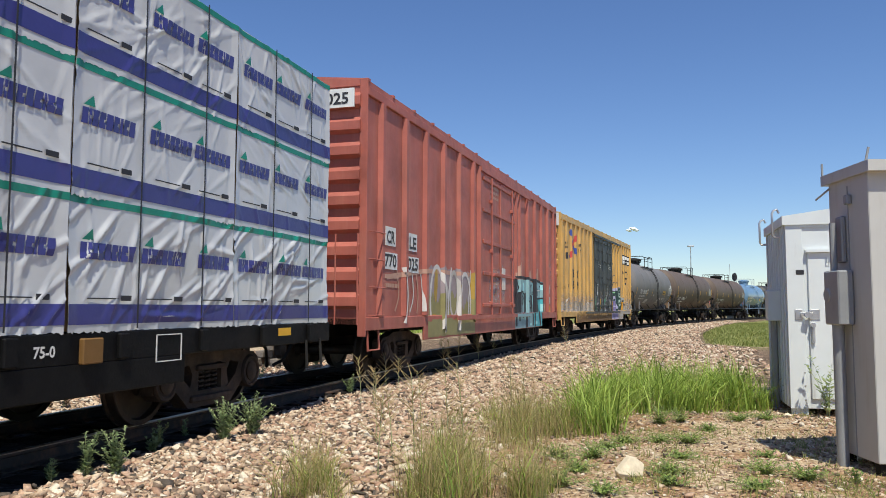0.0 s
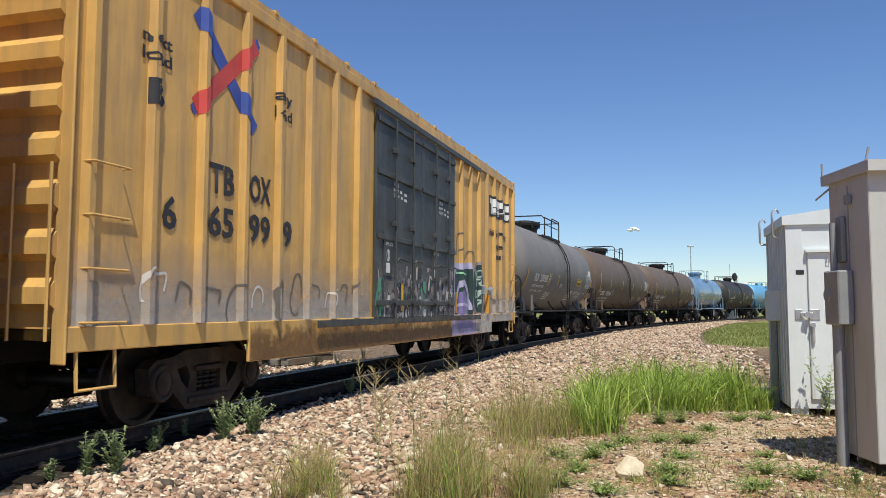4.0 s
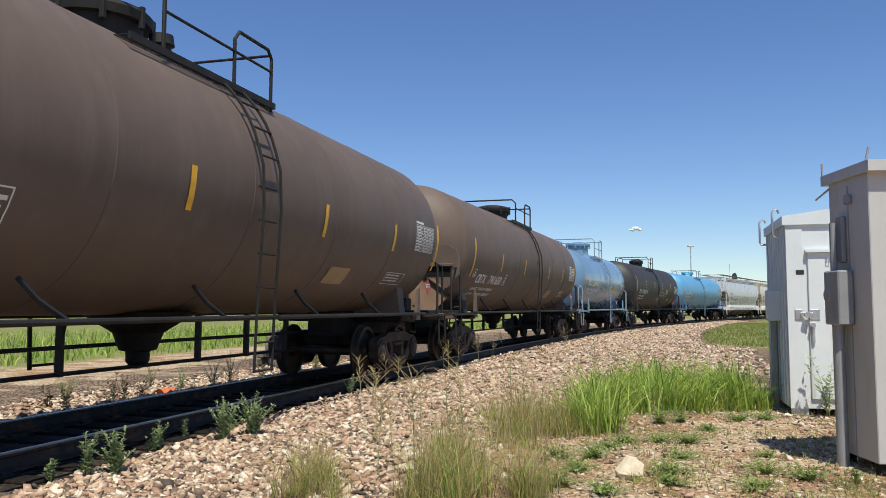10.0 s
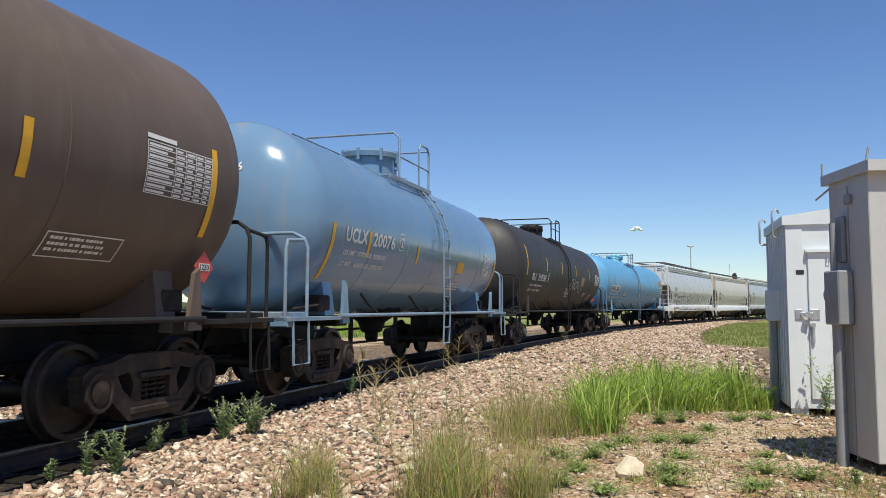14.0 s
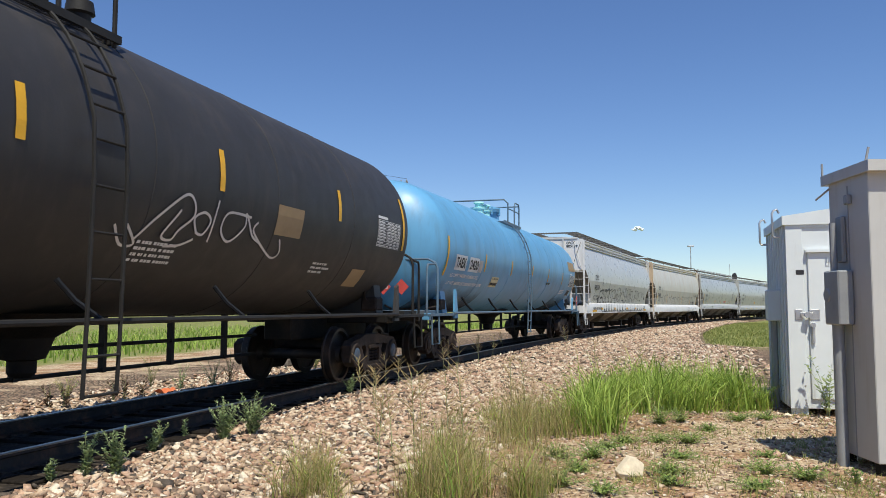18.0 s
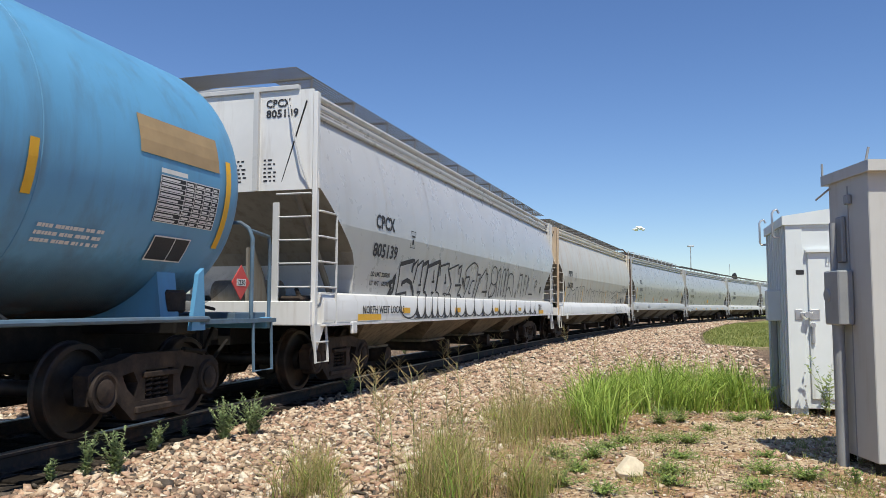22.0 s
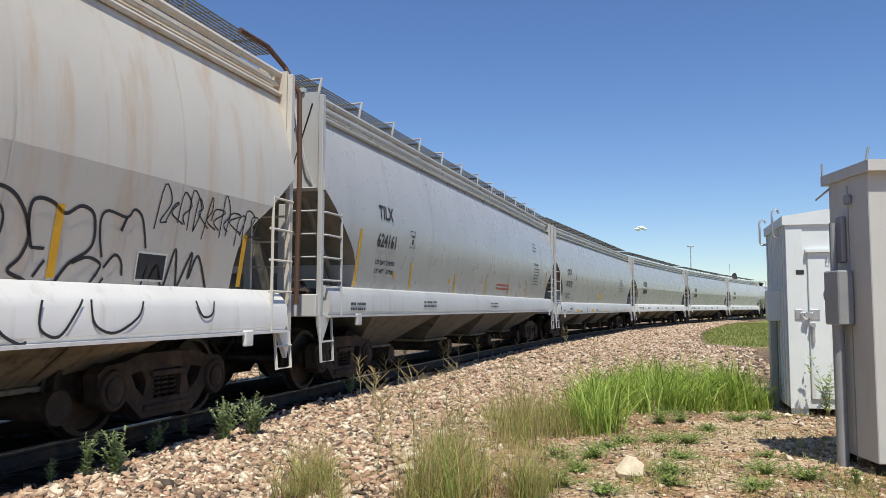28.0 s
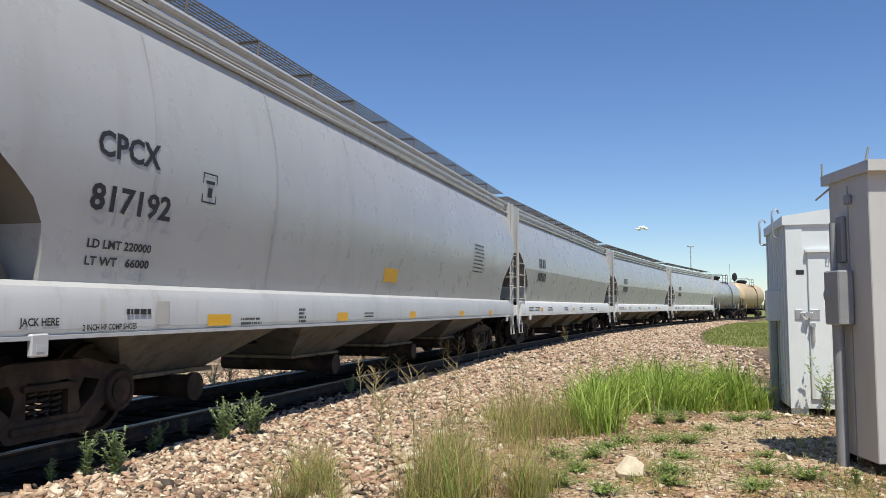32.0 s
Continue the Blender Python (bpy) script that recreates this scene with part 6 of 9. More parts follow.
part("overspray", drape(patch(5.25, 8.95, 1.1, 2.1, 15, 0.0), YP, 0.007, 0.06), P_LOWHAZE, yellow)
part("overspray", drape(patch(-8.95, -2.3, 1.1, 2.4, 11, 0.0), YP, 0.005, 0.06), P_HAZE, yellow, "grey overspray along the bottom")
part("overspray", drape(patch(-8.95, -2.3, 1.1, 2.1, 11, 0.0), YP, 0.007, 0.06), P_LOWHAZE, yellow)
part("overspray", flat(patch(4.5, 6.1, 0.63, 1.09, 5, 0.0), -1.505), P_LOWHAZE, yellow)
part("overspray", flat(patch(6.15, 8.6, 0.89, 1.09, 5, 0.0), -1.505), P_LOWHAZE, yellow)
part("road_dirt", flat(patch(-6.1, 2.4, 0.63, 1.09, 6, 0.0), -1.505), P_BROWNHAZE, yellow, "brown road dirt on the sill")
part("road_dirt", flat(patch(-4.4, 4.7, 0.985, 1.078, 6, 0.0), -1.575), P_BROWNHAZE, yellow, "brown road dirt on the track")
for x0, n in ((-7.9, 11), (5.7, 6)):
    for i in range(n):
        x, z = x0 + i * 0.5, 1.36 + rnd.uniform(-0.08, 0.08)
        ol = bubble(x, z, rnd.uniform(0.25, 0.45), rnd.uniform(0.3, 0.6), rnd, 0.15)
        part("spray_outline", drape(ribbon(ol[:int(len(ol) * rnd.uniform(0.4, 0.9))], 0.03), YP, 0.01, 0.06), P_CHALK if i % 4 == 0 else P_GREYINK, yellow)
# lilac piece
top = [(2.4, 1.6), (2.42, 2.0), (2.55, 2.22), (2.9, 2.27), (3.5, 2.3), (4.05, 2.34), (4.22, 2.28), (4.3, 1.9), (4.34, 1.3)]
part("spray_fill", drape(hill(top, 1.1), YP, 0.007, 0.06), P_LILAC, yellow, "lilac and purple sprayed graffiti")
part("overspray", flat(patch(2.38, 4.45, 0.635, 1.095, 12, 0.0), -1.506), P_LILACHAZE, yellow, "thin lilac overspray on the sill")
part("spray_fill", drape(hill([(2.72, 1.5), (2.76, 2.06), (3.3, 2.14), (4.0, 2.17), (4.08, 1.9), (4.1, 1.3)], 1.1), YP, 0.01, 0.06), P_DKGREEN, yellow, "dark green sprayed field")
part("spray_fill", flat(patch(2.72, 4.1, 0.78, 1.09, 13, 0.02), -1.509), P_PURPLE, yellow, "purple sprayed field")
part("spray_fill", drape(hill([(2.9, 1.1), (2.98, 1.5), (3.2, 1.68), (3.5, 1.68), (3.75, 1.45), (3.85, 1.1)], 1.1), YP, 0.012, 0.06), P_PURPLE, yellow)
part("spray_line", drape(ribbon(smooth_line([(2.8, 1.3), (2.9, 1.62), (3.15, 1.84), (3.5, 1.84), (3.78, 1.6), (3.86, 1.2)], 6), 0.13), YP, 0.014, 0.06), P_LILAC, yellow, "lilac sprayed arc")
part("spray_line", drape(ribbon(fine([(2.8, 1.3), (3.4, 1.36), (3.85, 1.3)]), 0.07), YP, 0.015, 0.06), P_LILAC, yellow)
for x in (3.15, 3.4, 3.62):
    part("spray_line", drape(ribbon(fine([(x, 1.1), (x + 0.02, 1.3)]), 0.06), YP, 0.016, 0.06), P_LILAC, yellow)
part("spray_line", drape(ribbon(fine([(2.78, 2.04), (3.2, 2.06), (3.65, 2.04)]), 0.045), YP, 0.015, 0.06), P_MINT, yellow, "bright mint green sprayed line")
part("spray_line", drape(ribbon(fine([(4.0, 2.05), (4.08, 1.8), (4.04, 1.5)]), 0.07), YP, 0.015, 0.06), P_MINT, yellow)
part("spray_stroke", drape(patch(3.98, 4.14, 1.12, 1.5, 3, 0.03), YP, 0.016, 0.06), P_PURPLE, yellow)
part("painted_patch", drape(patch(2.72, 2.87, 1.14, 1.6, 3, 0.0), YP, 0.018, 0.06), P_ORANGE, yellow, "orange painted patch")
part("painted_patch", drape(patch(5.48, 5.66, 1.12, 1.58, 3, 0.0), YP, 0.018, 0.06), P_ORANGE, yellow, "orange painted patch")
ol = smooth_line([(4.77 + 0.5 * math.cos(k * math.pi / 6), 1.73 + 0.6 * math.sin(k * math.pi / 6)) for k in range(13)], 3)
part("spray_outline", drape(blob_fill(smooth_line([(4.77 + 0.6 * math.cos(k * math.pi / 6), 1.73 + 0.68 * math.sin(k * math.pi / 6)) for k in range(13)], 3), (4.77, 1.73)), YP, 0.017, 0.06), P_GREYLILAC, yellow, "grey sprayed halo")
part("spray_fill", drape(blob_fill(ol, (4.77, 1.73)), YP, 0.019, 0.06), P_DKGREEN, yellow, "dark sprayed oval")
for s, x, z, w in (("HOPE", 4.42, 2.0, 0.62), ("TO", 4.5, 1.78, 0.42), ("DIE", 4.46, 1.5, 0.4), ("7", 4.6, 1.26, 0.16)):
    rib_text(yellow, s, x, z, 0.2, P_MINTGREY, YP, w, 0.023, 0.06, 0.25)
part("door_stop", Shape().box(4.98, 5.1, -1.6, -1.462, 1.6, 1.82, 0.01).box(5.72, 5.84, -1.6, -1.462, 1.58, 1.8, 0.01).box(5.1, 5.72, -1.59, -1.555, 1.7, 1.76, 0.006), M_GALV, yellow, "dull steel door stop bracket")
for pts in ([(2.82, 2.45), (2.85, 2.85), (2.98, 2.95), (3.2, 2.95), (3.22, 2.7), (3.0, 2.55)], [(3.5, 2.4), (3.7, 2.55), (3.95, 2.6), (4.0, 2.45)], [(4.2, 2.4), (4.25, 2.6), (4.4, 2.55), (4.38, 2.35)], [(2.5, 2.35), (2.6, 2.6), (2.75, 2.5)]):
    part("spray_line", drape(ribbon(smooth_line(pts, 6), 0.04), YP, 0.01, 0.06), P_GREYINK, yellow, "thin dark sprayed line")
# door: old graffiti, print and lock plate
part("overspray", flat(patch(-2.15, 2.42, 1.1, 2.3, 4, 0.0), -1.5225), P_DOORHAZE, yellow, "grey overspray on the doors")
for i in range(130):
    x, z = -2.1 + 4.5 * ((i * 0.618) % 1.0), rnd.uniform(1.12, 2.05) if i % 3 else rnd.uniform(1.1, 1.5)
    w, hh = rnd.uniform(0.05, 0.2), rnd.uniform(0.08, 0.36)
    ol = bubble(x, z, w, hh, rnd, rnd.uniform(-0.3, 0.4))
    c = (P_CHALK, P_GREYLILAC, P_GREYINK, P_DKGREEN, P_SILVER, P_BLACK, P_GREYLILAC, P_BLACK)[i % 8] if i % 17 else P_GREEN
    if i % 3 == 0:
        part("spray_outline", flat(ribbon(ol[:int(len(ol) * rnd.uniform(0.4, 0.9))], 0.05), -1.5245 - 0.0008 * (i % 12)), c, yellow)
    else:
        part("spray_fill", flat(blob_fill(ol, (x, z)), -1.5245 - 0.0008 * (i % 12)), c, yellow)
for x in (-1.4, 1.32):
    for k, s in enumerate(("OPENING", "MAIN W", "TOTAL W")):
        side_text(yellow, s, x, 3.42 - 0.1 * k, 0.062, P_PLATE, y=-1.524, width=0.26 if k < 2 else 0.3)
    tagged(part("small_print", flat(bars([(x + 0.34, 3.32, 0.1, 0.05), (x + 0.38, 3.22, 0.1, 0.05), (x + 0.56, 3.3, 0.14, 0.05), (x + 0.56, 3.2, 0.14, 0.05)], y=0), -1.524), P_PLATE, yellow), kind="stuff")
    plate = part("lock_plate", Shape().box(x - 0.48, x - 0.06, -1.54, -1.521, 1.8, 2.56, 0.006), M_DARKDOOR, yellow, "black lock plate with a white round mark")
    ring = [(x - 0.28 + 0.07 * math.cos(i * math.pi / 8), 2.16 + 0.095 * math.sin(i * math.pi / 8)) for i in range(17)]
    part("round_mark", flat(ribbon(ring, 0.022), -1.543), P_PLATE, plate)
    part("round_mark", flat(bars([(x - 0.29, 2.09, 0.025, 0.14)], y=0), -1.5435), P_PLATE, plate)
    part("label_patch", flat(bars([(x - 0.38, 1.86, 0.18, 0.17)], y=0), -1.543), P_PLATE, plate)
    for w, dx in (("OPEN", -0.42), ("CLOSE", -0.22)):
        side_text(plate, w, x + dx, 2.33, 0.06, P_PLATE, y=-1.543, width=0.17)
part("painted_patch", flat(bars([(-1.0, 1.2, 0.12, 0.5)], y=0), -1.536), M_STRIPE, yellow)

# ---- tank cars ----
def tank_size(r, axis):
    """The shell that the next tank car and its lettering use."""
    TANK[:] = [r, axis]


def tank_letters(car, mark, x, z, hh, w, lines, mat=None, plate=True, split=(0.62, 0.24)):
    mat = mat or M_INKWHITE
    # the reporting mark and its number, a gap between them
    letters, number = mark.split()
    wa, gap = split
    side_text(car, letters, x, z, hh, mat, wrap=TANK, width=wa)
    side_text(car, number, x + wa + gap, z, hh, mat, wrap=TANK, width=w - wa - gap)
    for k, s in enumerate(lines):
        side_text(car, s, x + 0.04, z - 0.22 - 0.185 * k, hh * 0.36, mat, wrap=TANK, width=w * 0.84)
    if plate:
        px = x + w + 0.25
        part("stencil_frame", bars([(px, z, 0.22, 0.015), (px, z + 0.3, 0.22, 0.015), (px, z, 0.015, 0.31), (px + 0.205, z, 0.015, 0.31), (px + 0.08, z + 0.06, 0.07, 0.1), (px + 0.05, z + 0.2, 0.13, 0.04)], wrap=TANK), mat, car)


def data_table(car, x, z, w=0.62, hh=0.55, mat=None, field=None):
    """A ruled table of small print with a heading; field: the paint behind it."""
    if field:
        part("table_field", bars([(x, z, w, hh)], wrap=(TANK[0] - 0.004, TANK[1])), field, car)
    cols = (0.0, 0.4, 0.56, 0.72, 0.87, 1.0)
    rows = [(x + w * c, z, 0.01, hh) for c in cols[:-1]] + [(x + w - 0.01, z, 0.01, hh)]
    r = random.Random(int(x * 100))
    n = 9
    for k in range(n + 1):
        rows.append((x, z + k * hh / n, w, 0.009))
        if k < n:
            for c, d in zip(cols, cols[1:]):
                rows.append((x + w * c + 0.02, z + (k + 0.3) * hh / n, (w * (d - c) - 0.035) * r.uniform(0.65, 1.0), 0.42 * hh / n))
    rows.append((x, z + hh + 0.03, 0.42 * w, 0.045))
    tagged(part("data_table", bars(rows, wrap=TANK), mat or M_INKWHITE, car, "white stencilled table"), kind="stuff")


def print_block(car, x, z, w, rows, hh=0.035, mat=None):
    tagged(part("small_print", bars(small_print(random.Random(int(x * 10 + z * 7)), x, z, w, rows, hh * 2, hh), wrap=TANK), mat or M_INKWHITE, car), kind="stuff")


t_grey = put(tank_car("tank_car", "dark grey tank car with white lettering and patched paint", 14.5, M_GREY, *TANK, slot=-0.05, post=-1.5, hoop=(-0.3, 1.15),
                      full_rail=True, stripes=((-6.0, 1.6, 2.55), (-2.7, 2.04, 2.48), (-1.05, 2.05, 2.48), (3.78, 2.0, 2.48), (6.3, 1.55, 2.55))), 49.75, 14.5)
tank_letters(t_grey, "TILX 200385", -4.98, 2.16, 0.25, 2.08, ("LD LMT  193600 LB  87800 KG", "LT WT    69400 LB  31500 KG"))
part("emergency_panel", bars([(2.78, 2.17, 0.82, 0.3)], wrap=TANK), M_STRIPE, t_grey, "yellow emergency panel")
side_text(t_grey, "FOR CHEMICAL EMERGENCY", 2.84, 2.41, 0.045, M_INKBLACK, wrap=(TANK[0] + 0.005, TANK[1]), width=0.68)
part("panel_mark", bars([(2.86 + 0.062 * k, 2.21, 0.045, 0.1) for k in range(11)], wrap=(TANK[0] + 0.005, TANK[1])), M_INKBLACK, t_grey)
data_table(t_grey, 4.9, 2.12, 1.2, 0.52)
part("painted_patch", bars([(5.35, 2.67, 0.58, 0.24)], wrap=TANK), P_PLATE, t_grey)
print_block(t_grey, -2.5, 1.72, 0.95, 4, 0.045)
side_text(t_grey, "TDI", -0.55, 2.03, 0.13, M_INKWHITE, wrap=TANK, width=0.36)
print_block(t_grey, 1.65, 1.86, 1.0, 5, 0.05)
print_block(t_grey, 2.9, 1.87, 0.65, 2, 0.045)
print_block(t_grey, 3.65, 1.84, 0.85, 4, 0.045)
part("stencil_frame", bars([(4.75, 1.55, 0.75, 0.015), (4.75, 1.85, 0.75, 0.015), (4.75, 1.55, 0.015, 0.31), (5.485, 1.55, 0.015, 0.31), (4.95, 1.62, 0.3, 0.02), (4.95, 1.72, 0.3, 0.02)], wrap=TANK), M_INKWHITE, t_grey)
part("scrawl", merge([ribbon(smooth_line([(-1.6 + 0.1 * k, 1.95), (-1.62 + 0.1 * k, 2.3), (-1.52 + 0.1 * k, 2.38), (-1.46 + 0.1 * k, 2.1), (-1.5 + 0.1 * k, 1.92)]), 0.02, 0) for k in range(6)]), P_CHALK, t_grey)
for v in t_grey.children[-1].data.vertices:
    w = (v.co.z - TANK[1]) / TANK[0]
    v.co.y, v.co.z = -(TANK[0] + 0.012) * math.cos(w), TANK[1] + (TANK[0] + 0.012) * math.sin(w)


def plate_print(x, z):
    """Two rows of small stencil on a head plate."""
    q = Shape()
    for row in range(2):
        for k in range(11):
            y = 0.75 - 0.085 * k
            q.quad((x, y, z + 0.1 * row + 0.1), (x, y - 0.055, z + 0.1 * row + 0.1), (x, y - 0.055, z + 0.1 * row + 0.15), (x, y, z + 0.1 * row + 0.15))
    return q.v, q.f


def brown_tank(mid, length, mark, slot, mark_x, strips, trucks, hoop, dome):
    tank_size(1.57, 2.74)
    h = length / 2
    car = put(tank_car("tank_car", "brown tank car with yellow reflective strips and white lettering", length, M_BROWN, *TANK, slot=slot,
                       stripes=[(x, 2.0 if k in (0, 5) else 2.26, 2.97 if k in (0, 5) else 2.73) for k, x in enumerate(strips)], truck_in=trucks, hoop=hoop, post=-1.15, dome_at=(dome, 0.6, 0.4)), mid, length)
    tank_letters(car, mark, mark_x, 1.86, 0.24, 2.45, ("LD LMT  210800 LB  95500 KG", "LT WT    75400 LB  34200 KG"), split=(0.88, 0.32))
    part("stencil_frame", bars([(mark_x - 0.42, 2.0, 0.26, 0.015), (mark_x - 0.42, 2.2, 0.26, 0.015), (mark_x - 0.42, 2.0, 0.015, 0.2), (mark_x - 0.175, 2.0, 0.015, 0.2), (mark_x - 0.36, 2.04, 0.15, 0.03), (mark_x - 0.34, 2.1, 0.11, 0.05)], wrap=TANK), M_INKWHITE, car)
    data_table(car, 6.05, 2.35, 1.1, 0.5)
    part("painted_patch", bars([(strips[3] + 0.7, 1.52, 0.75, 0.32)], wrap=TANK), P_TAN, car)
    part("stencil_frame", bars([(5.1, 1.6, 0.95, 0.012), (5.1, 1.85, 0.95, 0.012), (5.1, 1.6, 0.012, 0.26), (6.05, 1.6, 0.012, 0.26)], wrap=TANK), M_INKWHITE, car)
    print_block(car, 5.16, 1.79, 0.8, 3, 0.03)
    placard(car, 7.3, -1.4, 1.7, 0.36, P_REDINK, "1230", M_INKBLACK, "side")
    head_text(car, mark, -h + 0.4, 0.8, 3.22, 0.17, M_INKWHITE, 1.25)
    head_text(car, "CAPY 31030 GAL", -h + 0.4, 0.5, 3.0, 0.075, M_INKWHITE, 0.85)
    head_text(car, "CAPY 117500 L", -h + 0.4, 0.5, 2.86, 0.075, M_INKWHITE, 0.8)
    placard(car, -h + 0.34, -0.09, 1.6, 0.36, P_REDINK, "1230", M_INKBLACK)
    # reinforcing plate on the head: a rounded yoke with a slot, a shield below it
    px = -h + 0.42
    yoke = [(-1.18, 1.72), (-1.46, 2.02), (-1.47, 2.45), (-1.4, 2.62), (-1.22, 2.72), (1.22, 2.72), (1.4, 2.62), (1.47, 2.45), (1.46, 2.02), (1.18, 1.72)]
    plate = part("head_plate", Shape().prism(yoke, px, px + 0.09, "x"), M_BROWN, car, "reinforcing plate on the tank head")
    # a thin black sheet on the plate's face paints the slot's shade
    part("slot", Shape().box(px - 0.006, px - 0.002, -1.3, 1.3, 1.98, 2.22), M_UNDER, plate, "thin black sheet standing in for a shaded slot")
    part("ledge", Shape().box(px - 0.07, px - 0.001, -1.34, 1.34, 2.22, 2.29, 0.01), M_BROWN, plate)
    part("shield", Shape().prism([(-0.9, 1.2), (-1.26, 1.55), (-0.85, 1.94), (0.85, 1.94), (1.26, 1.55), (0.9, 1.2)], px - 0.05, px - 0.008, "x"), M_DUSTYBROWN, plate, "dusty brown shield plate")
    part("strap", Shape().prism([(-1.3, 1.56), (-0.7, 1.97), (-0.56, 1.97), (-1.22, 1.5)], px - 0.075, px - 0.052, "x"), M_UNDER, plate)
    for y in (-0.62, -0.5):
        part("lug", Shape().box(px - 0.03, px - 0.001, y - 0.02, y + 0.02, 2.56, 2.66, 0.006), M_UNDER, plate)
    tagged(part("small_print", Shape().add(*plate_print(px - 0.009, 1.9)), M_INKWHITE, plate), kind="stuff")
    return car


t_brown = brown_tank(65.65, 16.9, "CBTX 742044", 0.0, -6.36, (-6.96, -4.45, -1.25, 2.02, 4.9, 7.46), 2.1, (0.27, 1.2), -0.9)
t_brown2 = brown_tank(83.6, 17.6, "CBTX 741650", -0.32, -6.69, (-7.33, -4.62, -1.8, 1.95, 4.6, 7.2), 1.85, (0.15, 1.0), -0.05)
tank_size(1.48, 2.62)
t_pale = put(tank_car("tank_car", "short glossy pale blue tank car with dusty lower half", 13.0, M_PALEBLUE, *TANK, dome=M_PALEBLUE, rail_paint=M_PALERAIL, slot=0.06, truck_in=1.9, post=-1.27, hoop=(-0.07, 0.58), dome_at=(-0.2, 0.62, 0.55),
                      stripes=((-5.08, 1.62, 2.53), (-3.66, 2.1, 2.52), (-1.17, 2.1, 2.46), (5.2, 1.65, 2.5))), 99.3, 13.0)
tank_letters(t_pale, "UCLX 20076", -4.64, 2.3, 0.22, 2.14, ("LD LMT 197000 LB  89350 KG", "LT WT   66000 LB  29900 KG"), split=(0.87, 0.24))
part("emergency_panel", bars([(1.7, 2.05, 0.5, 0.25)], wrap=TANK), M_STRIPE, t_pale, "yellow emergency panel")
data_table(t_pale, 4.0, 2.0)
print_block(t_pale, 1.6, 1.75, 1.0, 3)
placard(t_pale, -6.25, 0.1, 1.72, 0.36, P_PLATE, "1593", M_INKBLACK)
head_text(t_pale, "UCLX 20076", -6.1, 0.51, 3.22, 0.12, M_INKWHITE, 0.95)
head_text(t_pale, "CAPY 20500 GALS", -6.1, 0.3, 2.86, 0.06, M_INKWHITE, 0.62)
tank_size(1.52, 2.68)
t_black = put(tank_car("tank_car", "matt black tank car with chalked scrawl and white lettering", 17.3, M_BLACK, *TANK, slot=-1.0, truck_in=1.7, post=-1.68, hoop=(-0.87, -0.13), dome_at=(-0.55, 0.45, 0.45),
                       stripes=((-7.2, 2.3, 3.3), (-4.35, 2.55, 3.02), (-1.68, 2.55, 3.0), (1.16, 2.55, 3.02), (4.38, 2.55, 3.02), (7.28, 2.3, 3.28))), 115.9, 17.3)
tank_letters(t_black, "TILX 318558", -6.42, 2.18, 0.23, 2.06, ("LD LMT  198000 LB  89800 KG", "LT WT    65000 LB  29500 KG"))
data_table(t_black, 5.98, 2.3, 1.1, 0.45)
part("painted_patch", bars([(2.48, 2.18, 0.72, 0.39)], wrap=TANK), P_TAN, t_black)
part("stencil_frame", bars([(5.4, 1.5, 0.55, 0.35), (5.44, 1.54, 0.46, 0.02)], wrap=TANK), P_TAN, t_black)
print_block(t_black, 0.0, 1.85, 0.7, 4)
print_block(t_black, 3.9, 1.85, 0.6, 3)
SCRIPT = ([(-0.41, 2.01), (-0.23, 1.82), (-0.04, 1.84), (-0.25, 2.03)], [(-0.07, 1.89), (0.14, 2.14), (0.49, 2.41), (0.66, 2.39), (0.73, 2.22), (0.55, 2.05), (0.48, 1.93), (0.31, 1.97), (0.49, 2.26)],
          [(0.86, 2.04), (0.75, 2.2), (0.91, 2.28), (1.05, 2.2), (0.98, 2.04), (0.84, 2.05)], [(1.13, 2.44), (1.11, 2.24), (1.12, 1.96)], [(1.86, 2.33), (1.37, 2.33), (1.29, 2.13), (1.52, 2.0), (1.76, 2.2), (1.74, 2.36), (1.98, 2.12), (2.22, 2.04)],
          [(2.04, 2.29), (2.0, 2.16), (2.59, 1.88), (2.79, 1.94), (2.67, 2.13)], [(0.41, 1.85), (0.65, 1.88), (0.85, 1.97)])
sc = merge([ribbon(smooth_line(q, 7), 0.03, 0) for q in SCRIPT])
for i, (x, y, z) in enumerate(sc.v):
    w = (z - TANK[1]) / TANK[0]
    sc.v[i] = (x, -(TANK[0] + 0.012) * math.cos(w), TANK[1] + (TANK[0] + 0.012) * math.sin(w))
part("scrawl", sc, P_CHALK, t_black, "chalked loops")
tank_size(1.52, 2.65)
t_blue = put(tank_car("tank_car", "blue tank car with white lettered plates and rust patches", 19.5, M_BLUE, *TANK, dome=M_BLUE, rail_paint=M_BLUERAIL, slot=-1.05, truck_in=1.85, post=-1.47, hoop=(-0.62, 0.02), dome_at=(-0.3, 0.5, 0.4), rail_top=4.6,
                      stripes=((-8.6, 1.95, 2.85), (-5.5, 2.18, 2.63), (-2.66, 2.18, 2.61), (0.15, 2.18, 2.6), (2.8, 2.17, 2.63), (5.6, 2.15, 2.6), (8.45, 1.9, 2.9))), 134.85, 19.5)
for s, x, w in (("TAEX", -8.0, 0.86), ("2420", -6.92, 0.84)):
    part("lettered_panel", bars([(x, 2.12, w, 0.36)], wrap=TANK), P_PLATE, t_blue, "white lettered panel")
    side_text(t_blue, s, x + 0.07, 2.19, 0.23, M_INKBLACK, wrap=(TANK[0] + 0.006, TANK[1]), width=w - 0.14)
